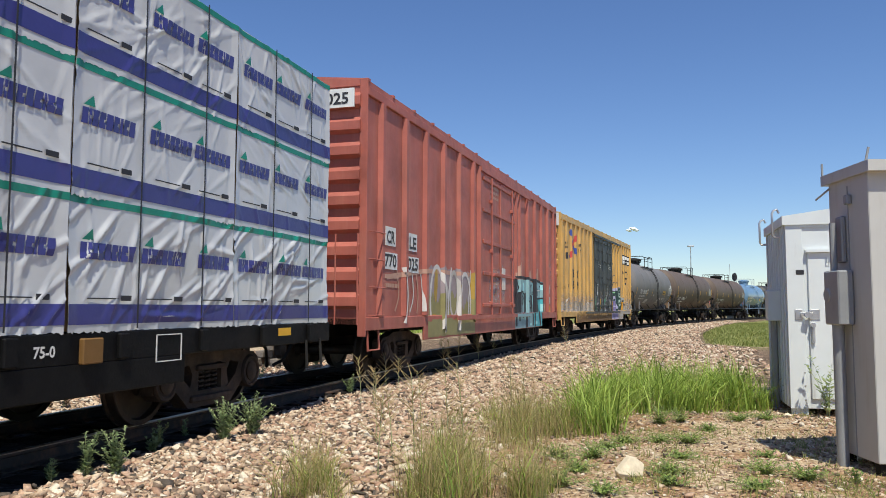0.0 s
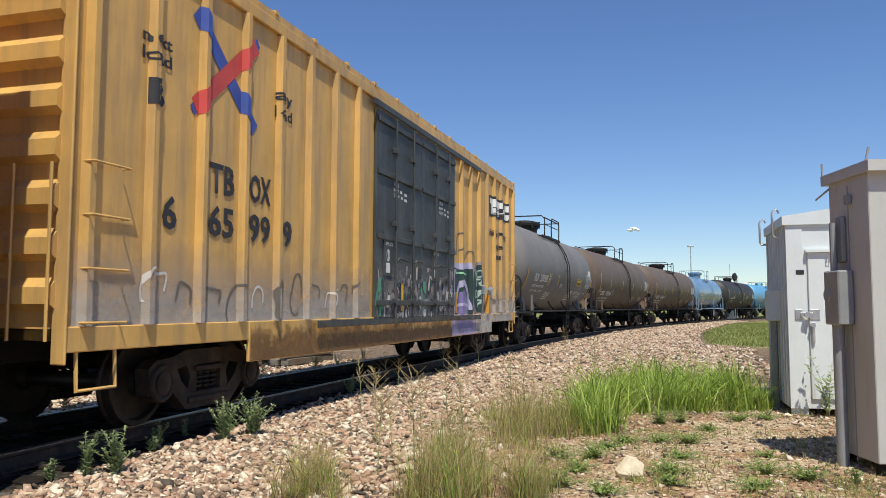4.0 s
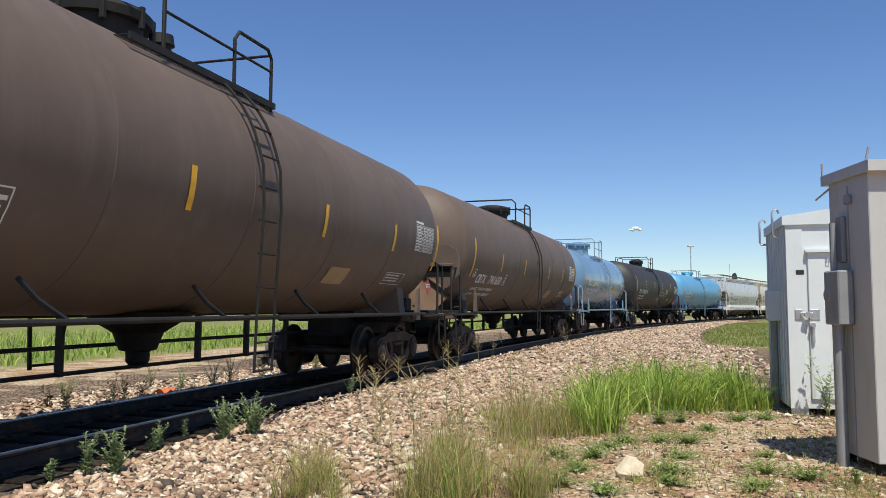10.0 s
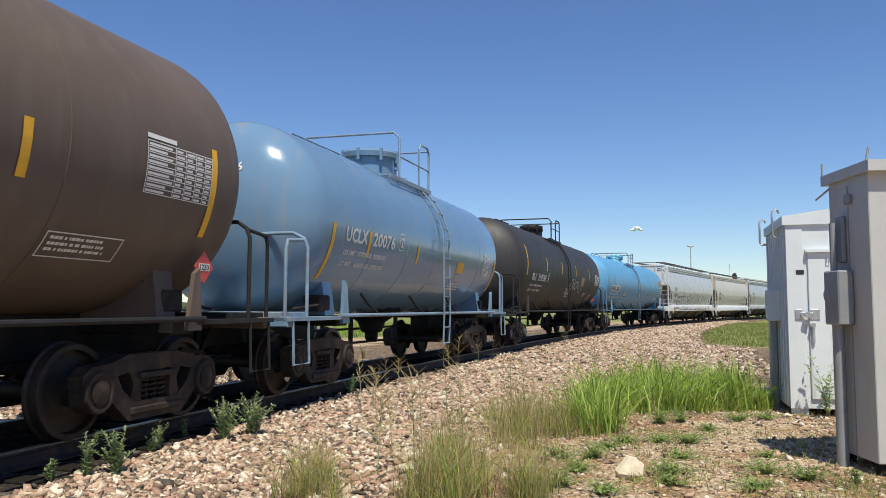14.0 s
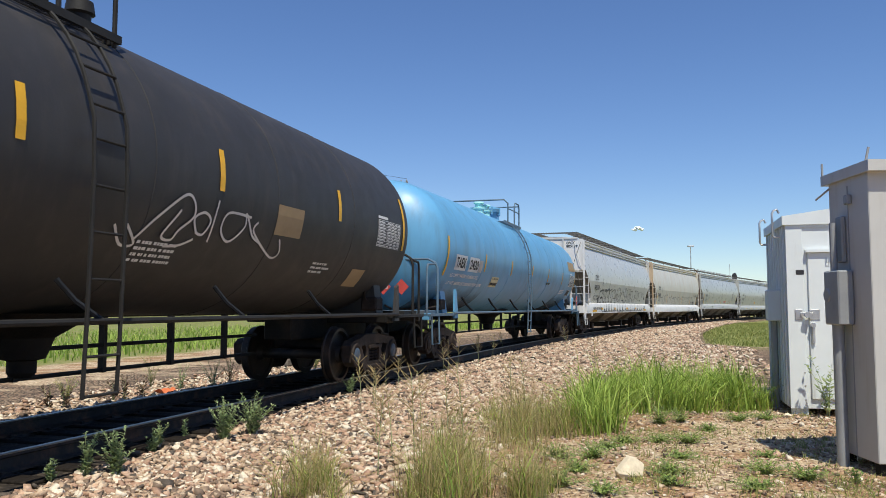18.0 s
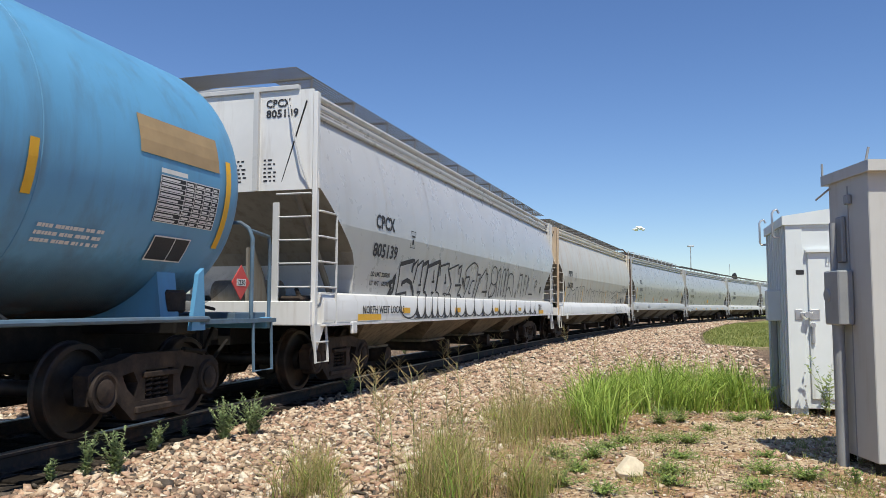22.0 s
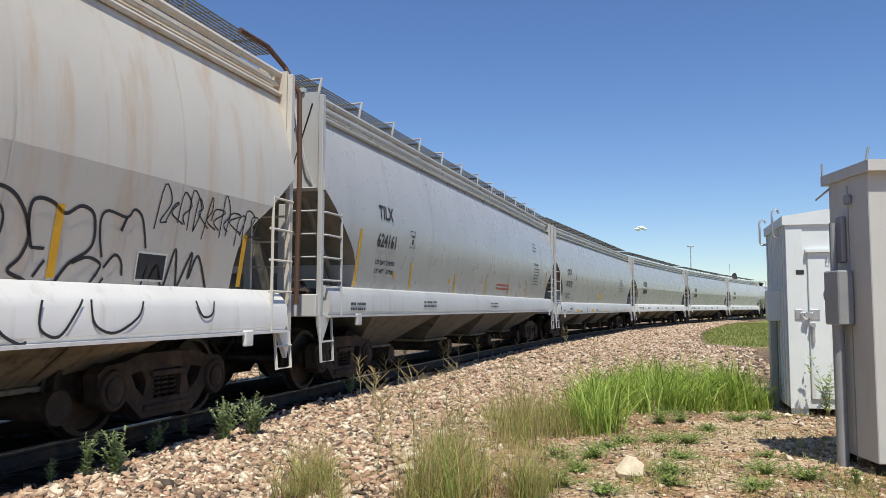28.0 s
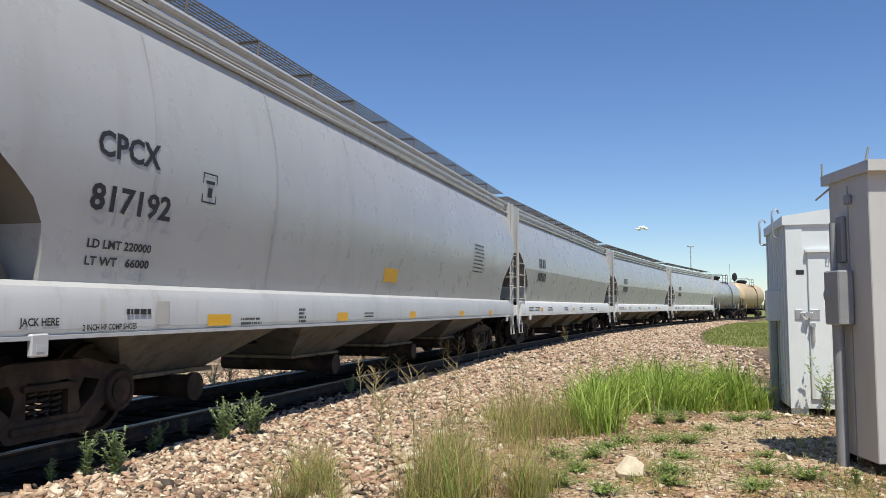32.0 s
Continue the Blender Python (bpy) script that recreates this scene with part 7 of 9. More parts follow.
for k, s in enumerate(("LD LMT 194500 LB 88250 KG", "LT WT  68500 LB 31050 KG NEW 10-98")):
    side_text(t_blue, s, -8.1, 1.95 - 0.2 * k, 0.085, M_INKWHITE, wrap=TANK, width=2.2 + 0.6 * k)
P_PALEYELLOW = painted("faded_yellow_paint", (0.66, 0.6, 0.36))
part("painted_patch", bars([(2.7, 2.06, 0.28, 0.08), (3.06, 2.07, 0.26, 0.07)], wrap=TANK), P_DKGREEN, t_blue)
part("emergency_panel", bars([(-4.55, 1.78, 0.72, 0.3)], wrap=TANK), P_PALEYELLOW, t_blue, "faded yellow emergency panel")
side_text(t_blue, "FOR CHEMICAL EMERGENCY", -4.5, 2.0, 0.045, M_INKBLACK, wrap=(TANK[0] + 0.005, TANK[1]), width=0.6)
part("panel_mark", bars([(-4.5 + 0.11 * k, 1.83, 0.085, 0.08) for k in range(6)], wrap=(TANK[0] + 0.005, TANK[1])), M_INKBLACK, t_blue)
part("painted_patch", bars([(-6.05, 2.14, 0.3, 0.3)], wrap=TANK), P_SILVER, t_blue)
for vx in (-2.0, -1.25):
    part("valve", Shape().lathe([(4.0, 0.16), (4.25, 0.16), (4.26, 0.2), (4.3, 0.2), (4.31, 0.12), (4.42, 0.12), (4.43, 0.17), (4.48, 0.15), (4.5, 0.0)], "z", 16, (vx, -0.3, 0)), P_AQUA, t_blue, "pale turquoise relief valve")
data_table(t_blue, 7.22, 2.1, 1.05, 0.46, field=M_INKBLACK)
print_block(t_blue, 5.84, 1.9, 0.95, 3, 0.035)
# Rusty brown stain that also paints the underside's shade near both ends.
P_BELLY = overspray("rusty_belly_stain_and_shade", (0.045, 0.028, 0.02), 1.75, 0.55, 1.0, 1.1)
for xa, xb in ((-9.3, -4.8), (5.2, 9.3)):
    dark_tone = Shape()
    for i in range(13):
        w = -1.5 + 0.09 * i
        dark_tone.v += [(xa, -(TANK[0] + 0.005) * math.cos(w), TANK[1] + (TANK[0] + 0.005) * math.sin(w)), (xb, -(TANK[0] + 0.005) * math.cos(w), TANK[1] + (TANK[0] + 0.005) * math.sin(w))]
    dark_tone.f = [(2 * i, 2 * i + 1, 2 * i + 3, 2 * i + 2) for i in range(12)]
    part("belly_grime", dark_tone, P_BELLY, t_blue, "rusty brown stain and painted shade on the tank's belly")
part("painted_patch", bars([(6.9, 2.74, 1.36, 0.38)], wrap=TANK), P_TAN, t_blue)
part("data_panel", bars([(7.35, 1.68, 0.62, 0.28)], wrap=TANK), M_INKBLACK, t_blue, "black framed stencil panel")
part("stencil_frame", bars([(7.35, 1.68, 0.62, 0.015), (7.35, 1.95, 0.62, 0.015), (7.35, 1.68, 0.015, 0.28), (7.955, 1.68, 0.015, 0.28), (7.7, 1.68, 0.012, 0.28)], wrap=(TANK[0] + 0.004, TANK[1])), M_INKWHITE, t_blue)
placard(t_blue, -9.4, -0.3, 1.7, 0.34, P_REDINK, "1230", M_INKBLACK)
placard(t_blue, -9.4, -0.72, 1.7, 0.34, P_REDINK, "", M_INKBLACK)
placard(t_blue, 8.75, -1.53, 1.55, 0.4, P_REDINK, "1230", M_INKBLACK, "side")
part("lettered_panel", Shape().box(-9.37, -9.33, -0.75, 0.15, 3.05, 3.27), P_PLATE, t_blue, "white lettered panel")
end_text(t_blue, "TAEX 2420", -9.375, 0.1, 3.08, 0.15, M_INKBLACK, 0.8)

# ---- covered hoppers ----


def hopper_letters(car, L, mark, number, lines, shift, up=0.0, wide=0.85, plate=1.56):
    x = shift
    hug_text(car, mark, x, 2.58 + up, 0.22, M_INKBLACK, wide)
    hug_text(car, number, x - 0.02, 2.11 + up, 0.22, M_INKBLACK, wide * 1.3)
    for k, s in enumerate(lines):
        hug_text(car, s, x + 0.03, 1.78 + up * 1.2 - 0.15 * k, 0.075, M_INKBLACK, 0.85)
    px = x + plate
    part("stencil_frame", hug(bars([(px, 2.36, 0.26, 0.014), (px, 2.66, 0.26, 0.014), (px, 2.36, 0.014, 0.31), (px + 0.246, 2.36, 0.014, 0.31), (px + 0.09, 2.42, 0.08, 0.1), (px + 0.05, 2.56, 0.16, 0.035)], y=0)), M_INKBLACK, car)


def sill_marks(car, L, z, seed):
    r = random.Random(seed)
    rows = []
    for x in (-6.6, -1.0, 4.6):
        part("sill_panel", bars([(x, z, 0.3, 0.09)], y=-1.637), M_STRIPE, car)
    for x in (-8.2, -7.4, -5.5, -2.7, 0.4, 3.2):
        rows += small_print(r, x, z + 0.08, 0.7, 2, 0.08, 0.04)
    tagged(part("small_print", bars(rows, y=-1.636), M_INKBLACK, car), kind="stuff")


# The near end takes the lighter white, sunlight put into its paint.
h_white = put(hopper("covered_hopper", "white covered hopper with black outlined graffiti along its side", 19.3, M_WHITE, cut=1.1, end_paint=M_SUNLITWHITE), 155.13, 19.3)
bare = set(h_white.children)
hopper_letters(h_white, 18.5, "CPCX", "805139", ("LD LMT 220500", "LT WT   65500"), -7.1, plate=1.67)
end_text(h_white, "CPCX", -9.15, -0.75, 4.14, 0.11, M_INKBLACK, 0.4)
end_text(h_white, "805139", -9.15, -0.75, 3.99, 0.11, M_INKBLACK, 0.52)
side_text(h_white, "NORTH WEST LOCALS", -7.62, 1.17, 0.12, P_BLACK, y=-1.64, width=1.85)
part("sill_panel", bars([(-7.8, 1.06, 0.95, 0.1)], y=-1.637), M_STRIPE, h_white)
rnd = random.Random(21)
WHITE_TAG = {
    "s": [[(-5.81, 1.48), (-5.77, 1.69), (-5.79, 2.03)], [(-5.79, 2.04), (-5.09, 2.15), (-5.14, 1.92)], [(-5.57, 1.65), (-5.56, 1.71), (-5.32, 1.77), (-5.09, 1.72), (-4.93, 1.57), (-4.85, 1.39)], [(-5.83, 1.48), (-5.61, 1.51), (-5.29, 1.54), (-5.27, 1.46)]],
    "star": [[(-6.21, 1.44), (-6.03, 1.52), (-5.98, 1.55), (-5.95, 1.86), (-6.05, 1.72), (-6.21, 1.7), (-6.08, 1.6), (-6.21, 1.44)]],
    "h": [[(-5.09, 2.06), (-4.88, 2.17), (-4.88, 2.05), (-4.98, 1.72)], [(-4.88, 2.05), (-4.58, 2.18), (-4.58, 2.04), (-4.58, 1.7)], [(-4.67, 1.69), (-4.52, 1.7)], [(-4.59, 2.08), (-4.28, 2.17), (-4.25, 2.07), (-4.32, 1.58)], [(-4.7, 1.55), (-4.51, 1.57), (-4.57, 1.49)], [(-4.32, 1.57), (-4.2, 1.56), (-4.08, 1.48)]],
    "a": [[(-4.25, 2.07), (-3.6, 2.2), (-3.55, 2.13), (-3.56, 1.6)], [(-3.85, 2.01), (-3.81, 1.79)], [(-3.9, 1.78), (-3.73, 1.79)], [(-3.85, 1.56), (-3.69, 1.58), (-3.79, 1.51)], [(-3.55, 1.58), (-3.38, 1.57), (-3.28, 1.49)]],
    "b": [[(-3.54, 2.09), (-3.48, 2.2), (-3.42, 1.92)], [(-3.46, 2.12), (-2.88, 2.21), (-2.9, 2.07), (-2.54, 1.77), (-2.65, 1.57)], [(-3.05, 1.98), (-2.99, 1.79)], [(-3.05, 1.78), (-2.94, 1.79)], [(-3.05, 1.55), (-2.84, 1.57), (-2.94, 1.5)], [(-2.82, 1.54), (-2.54, 1.55), (-2.43, 1.49)]],
    "p": [[(-2.9, 2.07), (-2.18, 2.22), (-2.12, 2.0)], [(-2.15, 2.14), (-1.92, 2.21), (-1.97, 1.81)], [(-2.26, 1.75), (-1.75, 1.77), (-1.97, 1.55)], [(-2.0, 1.53), (-1.77, 1.54), (-1.52, 1.44)]],
    "w": [[(-1.75, 1.94), (-1.62, 1.77), (-1.63, 1.94), (-1.43, 1.67), (-1.48, 1.95)]],
    "t": [[(-1.41, 1.95), (-1.48, 2.12), (-0.89, 2.32), (-0.44, 2.24)], [(-1.41, 1.95), (-1.11, 1.97), (-1.17, 1.79), (-1.46, 1.46)], [(-0.44, 2.24), (-0.4, 1.91), (-0.6, 1.47)], [(-0.6, 1.9), (-0.83, 1.87), (-1.01, 1.62), (-0.82, 1.6)]],
    "l": [[(-0.36, 2.06), (-0.11, 2.07), (-0.13, 1.88), (-0.38, 1.47)], [(-0.1, 1.93), (0.46, 2.25), (0.46, 2.12)], [(0.46, 2.12), (0.67, 2.1), (0.72, 1.53)], [(0.29, 1.65), (0.81, 1.67)]],
    "o": [[(1.13, 1.91), (1.02, 2.14), (1.14, 2.29), (1.35, 2.33), (1.6, 2.22), (1.7, 2.01), (1.62, 1.9), (1.34, 1.86), (1.13, 1.91)], [(1.13, 1.91), (1.0, 1.72), (1.05, 1.53), (1.34, 1.57)], [(1.62, 1.9), (1.59, 1.69), (1.36, 1.53)]],
    "n": [[(1.82, 1.54), (1.71, 2.07), (1.82, 2.27), (2.01, 2.24), (1.99, 1.54)], [(2.31, 1.55), (2.25, 2.04), (2.32, 2.27), (2.56, 2.25), (2.6, 1.55)], [(2.6, 1.55), (2.7, 2.26), (2.96, 2.23), (2.94, 1.56)], [(2.9, 1.72), (3.0, 2.13), (3.28, 2.23), (3.64, 2.11), (3.79, 1.57)], [(3.06, 1.78), (3.23, 1.85), (3.71, 1.57)]],
    "m": [[(4.07, 1.54), (4.22, 1.76)], [(4.42, 1.72), (4.43, 2.3)], [(4.47, 2.23), (4.79, 2.26), (4.87, 1.59)], [(5.26, 1.6), (5.2, 2.25)], [(5.2, 2.25), (5.41, 2.23)], [(5.64, 1.66), (5.7, 2.27), (5.84, 1.87)], [(6.05, 1.68), (6.61, 1.69)], [(6.88, 1.83), (6.93, 2.12), (7.2, 2.09), (6.95, 1.9)]],
}


def spray(car, letters, width, bold=(), pull=0.0):
    """Sprayed letter outlines in the car's x and z."""
    for key, strokes in letters.items():
        for k, pts in enumerate(strokes):
            pts = [(x - pull * min(1, max(0, (x + 2) / 2.5)), z) for x, z in pts]
            w = width * (1.7 if (key, k) in bold else rnd.uniform(0.8, 1.15))
            line = smooth_line(pts, 6) if key in "onmrtzea" and len(pts) > 3 else fine(pts, 0.08)
            part("spray_outline", hug(ribbon(line, w)), P_BLACK, car, "black sprayed outline")


spray(h_white, WHITE_TAG, 0.048, (("s", 1), ("s", 2), ("h", 3), ("a", 0), ("star", 0)), 0.2)
LOBES = [-5.96, -5.06, -4.62, -4.19, -3.84, -3.38, -2.96, -2.51, -1.8, -1.05, -0.26, 0.7, 1.43, 2.12, 2.72, 3.5, 4.73, 5.54, 6.31]
for xa, xb in zip(LOBES, LOBES[1:]):
    d = xb - xa
    lobe = smooth_line([(xa, 1.47), (xa + 0.02 * d, 1.3), (xa + 0.15 * d, 1.13), (xa + 0.5 * d, 1.07), (xa + 0.85 * d, 1.14), (xb, 1.32), (xb, 1.47)], 4)
    part("spray_outline", flat(ribbon(lobe, 0.03), -1.64), P_BLACK, h_white)
    e = min(d, 0.9)
    part("spray_fill", flat(blob_fill([(xb - 0.13 * e, 1.14), (xb, 1.26), (xb + 0.12 * e, 1.14), (xb + 0.24 * e, 1.055), (xb - 0.24 * e, 1.055)], (xb, 1.1)), -1.639), P_BLACK, h_white)
for x in (-5.85, -2.6, 0.92, 3.8):
    part("sill_panel", bars([(x, 1.16, 0.4, 0.1)], y=-1.6385), M_STRIPE, h_white)
part("painted_patch", hug(bars([(7.6, 1.75, 0.22, 0.22)], y=0)), P_BLACK, h_white)
side_text(h_white, "2019", 6.9, 1.18, 0.19, P_BLACK, y=-1.64, width=0.5)
part("sill_panel", bars([(6.95, 1.06, 0.85, 0.12)], y=-1.637), M_STRIPE, h_white)

for ob in h_white.children:
    if ob not in bare:
        ob.location.x = -0.38          # set out from the car's near end

h_cream = put(hopper("covered_hopper", "cream-stained covered hopper with rust and thin black graffiti", 18.2, M_CREAM, sill=(0.98, 1.36), end_paint=M_RUSTCREAM), 175.0, 18.2)
hopper_letters(h_cream, 18.2, "PSPX", "2430", (), -7.44, -0.06, 0.74, 1.22)
CREAM_TAG = {
    "first": [[(3.08, 1.73), (3.41, 1.73), (3.41, 1.68), (3.35, 1.43)]],
    "t": [[(3.26, 1.78), (3.22, 1.88), (3.22, 2.03), (3.27, 2.12), (3.32, 2.11), (3.56, 1.99), (3.92, 2.08), (4.0, 2.03), (3.99, 1.91), (3.7, 1.84)], [(3.26, 1.78), (3.46, 1.8), (3.5, 1.37)], [(3.73, 1.84), (3.89, 1.38)]],
    "r": [[(4.02, 1.38), (4.01, 1.77), (3.98, 1.96), (4.06, 2.09), (4.22, 2.16), (4.42, 2.13), (4.57, 1.99), (4.64, 1.81), (4.59, 1.65), (4.49, 1.54), (4.66, 1.47), (4.77, 1.38)], [(4.27, 1.78), (4.23, 1.88), (4.26, 2.0), (4.33, 2.01), (4.37, 1.92), (4.35, 1.77), (4.31, 1.73), (4.27, 1.78)], [(4.23, 1.46), (4.27, 1.59), (4.27, 1.38), (4.34, 1.46)]],
    "z": [[(4.68, 1.73), (4.62, 1.91), (4.62, 2.07), (4.7, 2.12), (4.84, 2.1), (4.99, 2.03), (5.15, 2.11), (5.31, 2.06), (5.36, 1.86), (5.3, 1.74), (5.1, 1.62), (4.95, 1.42)], [(4.68, 1.73), (4.82, 1.73)], [(4.84, 1.64), (4.74, 1.5)], [(5.14, 1.63), (5.31, 1.69), (5.47, 1.65), (5.47, 1.58), (5.33, 1.4)]],
    "e": [[(5.49, 1.7), (5.43, 1.87), (5.41, 2.04), (5.49, 2.11), (5.74, 2.08), (5.83, 2.16), (5.96, 2.09), (6.07, 1.82)], [(5.69, 1.95), (5.74, 2.08)], [(5.53, 1.61), (5.65, 1.73), (5.75, 1.68), (5.79, 1.55)], [(5.55, 1.52), (5.47, 1.43), (5.63, 1.41)]],
    "m": [[(6.06, 1.41), (6.13, 1.67)], [(6.17, 1.51), (6.28, 1.67), (6.41, 1.45), (6.54, 1.85), (6.63, 1.42)], [(6.63, 1.42), (6.83, 1.83), (6.82, 1.56), (6.95, 1.8), (7.2, 1.41)]],
    "ab": [[(-7.24, 1.44), (-7.28, 1.66), (-7.15, 1.76), (-7.0, 1.79)], [(-6.89, 1.45), (-6.72, 1.68), (-6.95, 1.98), (-6.89, 2.08), (-6.37, 1.94), (-5.93, 2.03), (-5.92, 1.88), (-6.22, 1.78), (-6.05, 1.4)]],
    "ob": [[(-5.52, 1.43), (-5.75, 1.8), (-5.76, 2.1), (-5.51, 2.13), (-5.27, 1.91), (-5.21, 1.43)], [(-5.18, 1.65), (-5.19, 2.09), (-4.93, 2.18), (-4.67, 1.94), (-4.66, 1.67)], [(-4.6, 1.95), (-4.53, 2.18), (-4.21, 2.2), (-3.99, 1.98), (-3.94, 1.55)]],
}
spray(h_cream, CREAM_TAG, 0.03)
for pts in [[(3.34, 1.32), (3.36, 1.15), (3.42, 1.12), (3.51, 1.17), (3.51, 1.33)], [(3.84, 1.32), (3.88, 1.21), (3.79, 1.05), (3.57, 0.99)], [(3.96, 1.32), (3.97, 1.12), (4.1, 1.0), (4.22, 1.19), (4.22, 1.32)], [(4.22, 1.28), (4.29, 1.09), (4.47, 0.99), (4.55, 1.0)], [(4.69, 1.32), (4.68, 1.1), (4.88, 1.03), (5.07, 1.23), (5.13, 1.33)], [(5.23, 1.33), (5.29, 1.12), (5.54, 1.04), (5.85, 1.17), (5.92, 1.32)], [(6.76, 1.33), (6.9, 1.17), (7.07, 1.19), (7.1, 1.33)]]:
    part("spray_outline", flat(ribbon(smooth_line(pts, 5), 0.026), -1.64), P_BLACK, h_cream)
x = -3.6
while x < 2.6:
    w = rnd.uniform(0.35, 0.6)
    ol = bubble(x + w / 2, 1.78, w, rnd.uniform(0.5, 0.7), rnd, 0.15)
    part("spray_outline", hug(ribbon(ol[:int(len(ol) * rnd.uniform(0.6, 1.0))], 0.024)), P_BLACK, h_cream, "thin black sprayed line")
    x += w * 1.1
part("sign_panel", hug(bars([(5.98, 1.53, 0.42, 0.24)], y=0)), P_BLACK, h_cream, "dark sign panel with a white edge")
part("stencil_frame", hug(bars([(5.96, 1.51, 0.46, 0.02), (5.96, 1.77, 0.46, 0.02), (5.96, 1.51, 0.02, 0.27), (6.4, 1.51, 0.02, 0.27)], y=0), 0.009), P_PLATE, h_cream)
for k in range(12):
    x = 6.15 + 0.16 * k
    part("scrawl", hug(ribbon(smooth_line([(x + rnd.uniform(-0.05, 0.05), 2.1 + rnd.uniform(-0.15, 0.1)), (x + rnd.uniform(0.0, 0.1), 2.35 + rnd.uniform(-0.1, 0.15)), (x + rnd.uniform(0.1, 0.25), 2.3), (x + rnd.uniform(0.0, 0.15), 2.15 + rnd.uniform(-0.1, 0.1)), (x + rnd.uniform(0.1, 0.3), 2.1)], 4), 0.018)), P_BLACK, h_cream)
for x in (-7.66, -4.4, 1.2, 4.88, 7.78):
    part("reflector_stripe", hug(bars([(x, 1.5 + 0.12 * j, 0.09, 0.12) for j in range(5)], y=0)), M_STRIPE, h_cream, "yellow reflective strip")

part("bent_pipe", Shape().tube([(8.1, -1.28, 4.66), (8.75, -1.3, 4.66), (9.02, -1.42, 4.45), (9.1, -1.6, 4.1), (9.1, -1.62, 3.0), (9.1, -1.6, 1.3)], 0.035, 8), P_DARKRUST, h_cream, "dark rusty bent pipe rail")
part("bent_pipe", Shape().tube([(-9.2, -1.1, 4.6), (-9.2, -1.3, 4.2), (-9.2, -1.35, 2.8), (-9.2, -1.3, 1.1)], 0.035, 8), P_DARKRUST, h_cream, "dark rusty bent pipe rail")

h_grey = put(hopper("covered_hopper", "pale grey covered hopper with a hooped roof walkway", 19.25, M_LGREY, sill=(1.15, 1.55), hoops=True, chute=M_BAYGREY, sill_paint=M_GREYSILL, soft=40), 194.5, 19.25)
hopper_letters(h_grey, 19.25, "TILX", "624161", ("LD LMT 218900", "LT WT   67100"), -7.5, 0.17, 0.65, 1.53)
end_text(h_grey, "TILX", -9.505, -0.6, 4.0, 0.13, M_INKBLACK, 0.4)
end_text(h_grey, "624161", -9.505, -0.6, 3.8, 0.13, M_INKBLACK, 0.6)
for x, z1 in ((-8.25, 2.55), (-5.75, 2.1), (-2.9, 2.05), (-0.2, 2.0), (2.4, 2.0), (4.9, 2.0), (7.9, 2.5)):
    n = int((z1 - 1.58) / 0.1)
    part("reflector_stripe", hug(bars([(x, 1.6 + 0.1 * j, 0.09, 0.1) for j in range(n)], y=0)), M_STRIPE, h_grey, "yellow reflective strip")
tagged(part("small_print", bars(small_print(rnd, -8.6, 1.3, 0.6, 2, 0.08, 0.04) + small_print(rnd, -5.2, 1.35, 0.9, 2, 0.08, 0.035) + small_print(rnd, 0.0, 1.35, 0.9, 2, 0.08, 0.035), y=-1.64), M_INKBLACK, h_grey), kind="stuff")
tagged(part("small_print", hug(bars(small_print(rnd, 5.6, 3.3, 0.6, 3, 0.11, 0.032) + small_print(rnd, 5.75, 2.5, 0.9, 6, 0.1, 0.03), y=0)), M_INKBLACK, h_grey), kind="stuff")
tagged(part("small_print", hug(bars(small_print(rnd, 1.0, 1.85, 1.6, 2, 0.1, 0.05), y=0)), P_REDINK, h_grey), kind="stuff")
hug_text(h_grey, "EXTERIOR PAINT", 5.72, 2.62, 0.075, M_INKBLACK, 0.72)
for x in (-6.6, -3.3):
    part("paint_dot", hug(bars([(x, 1.78, 0.1, 0.1)], y=0)), M_STRIPE, h_grey)

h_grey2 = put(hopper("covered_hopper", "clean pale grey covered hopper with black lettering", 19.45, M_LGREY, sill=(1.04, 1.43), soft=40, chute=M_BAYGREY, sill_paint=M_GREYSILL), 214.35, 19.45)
hopper_letters(h_grey2, 19.45, "CPCX", "817192", ("LD LMT 220000", "LT WT   66000"), -7.85)
part("painted_patch", hug(bars([(-0.8, 1.7, 0.65, 0.24)], y=0)), M_STRIPE, h_grey2)
tagged(part("small_print", hug(bars(small_print(rnd, 4.9, 2.75, 1.1, 8, 0.09, 0.035), y=0)), M_INKBLACK, h_grey2), kind="stuff")
for x, w in ((-6.15, 0.45), (-2.9, 0.36), (0.25, 0.32), (3.6, 0.32), (6.4, 0.3)):
    part("sill_panel", bars([(x, 1.07, w, 0.12)], y=-1.637), M_STRIPE, h_grey2)
side_text(h_grey2, "2 INCH HF COMP SHOES", -7.96, 1.07, 0.05, M_INKBLACK, y=-1.64, width=0.68)
side_text(h_grey2, "JACK HERE", -8.62, 1.12, 0.06, M_INKBLACK, y=-1.64, width=0.4)
part("stencil_panel", bars([(-7.0, 1.1, 0.2, 0.22)], y=-1.637), P_SILVER, h_grey2, "grey stencil panel")
# flat black disc painting the dark inside of a jacking hole
part("jack_slot", Shape().lathe([(-1.642, 0.0), (-1.642, 0.07), (-1.631, 0.07)], "y", 14, (-8.95, 0, 1.24)), M_INKBLACK, h_grey2, "black disc standing in for a round jacking hole")
tagged(part("small_print", bars(small_print(rnd, -7.42, 1.2, 0.36, 1, 0.1, 0.05) + small_print(rnd, -5.5, 1.12, 0.5, 2, 0.05, 0.025) + small_print(rnd, -4.1, 1.22, 0.2, 4, 0.05, 0.03) + small_print(rnd, -1.9, 1.16, 0.4, 2, 0.05, 0.025), y=-1.64), M_INKBLACK, h_grey2), kind="stuff")

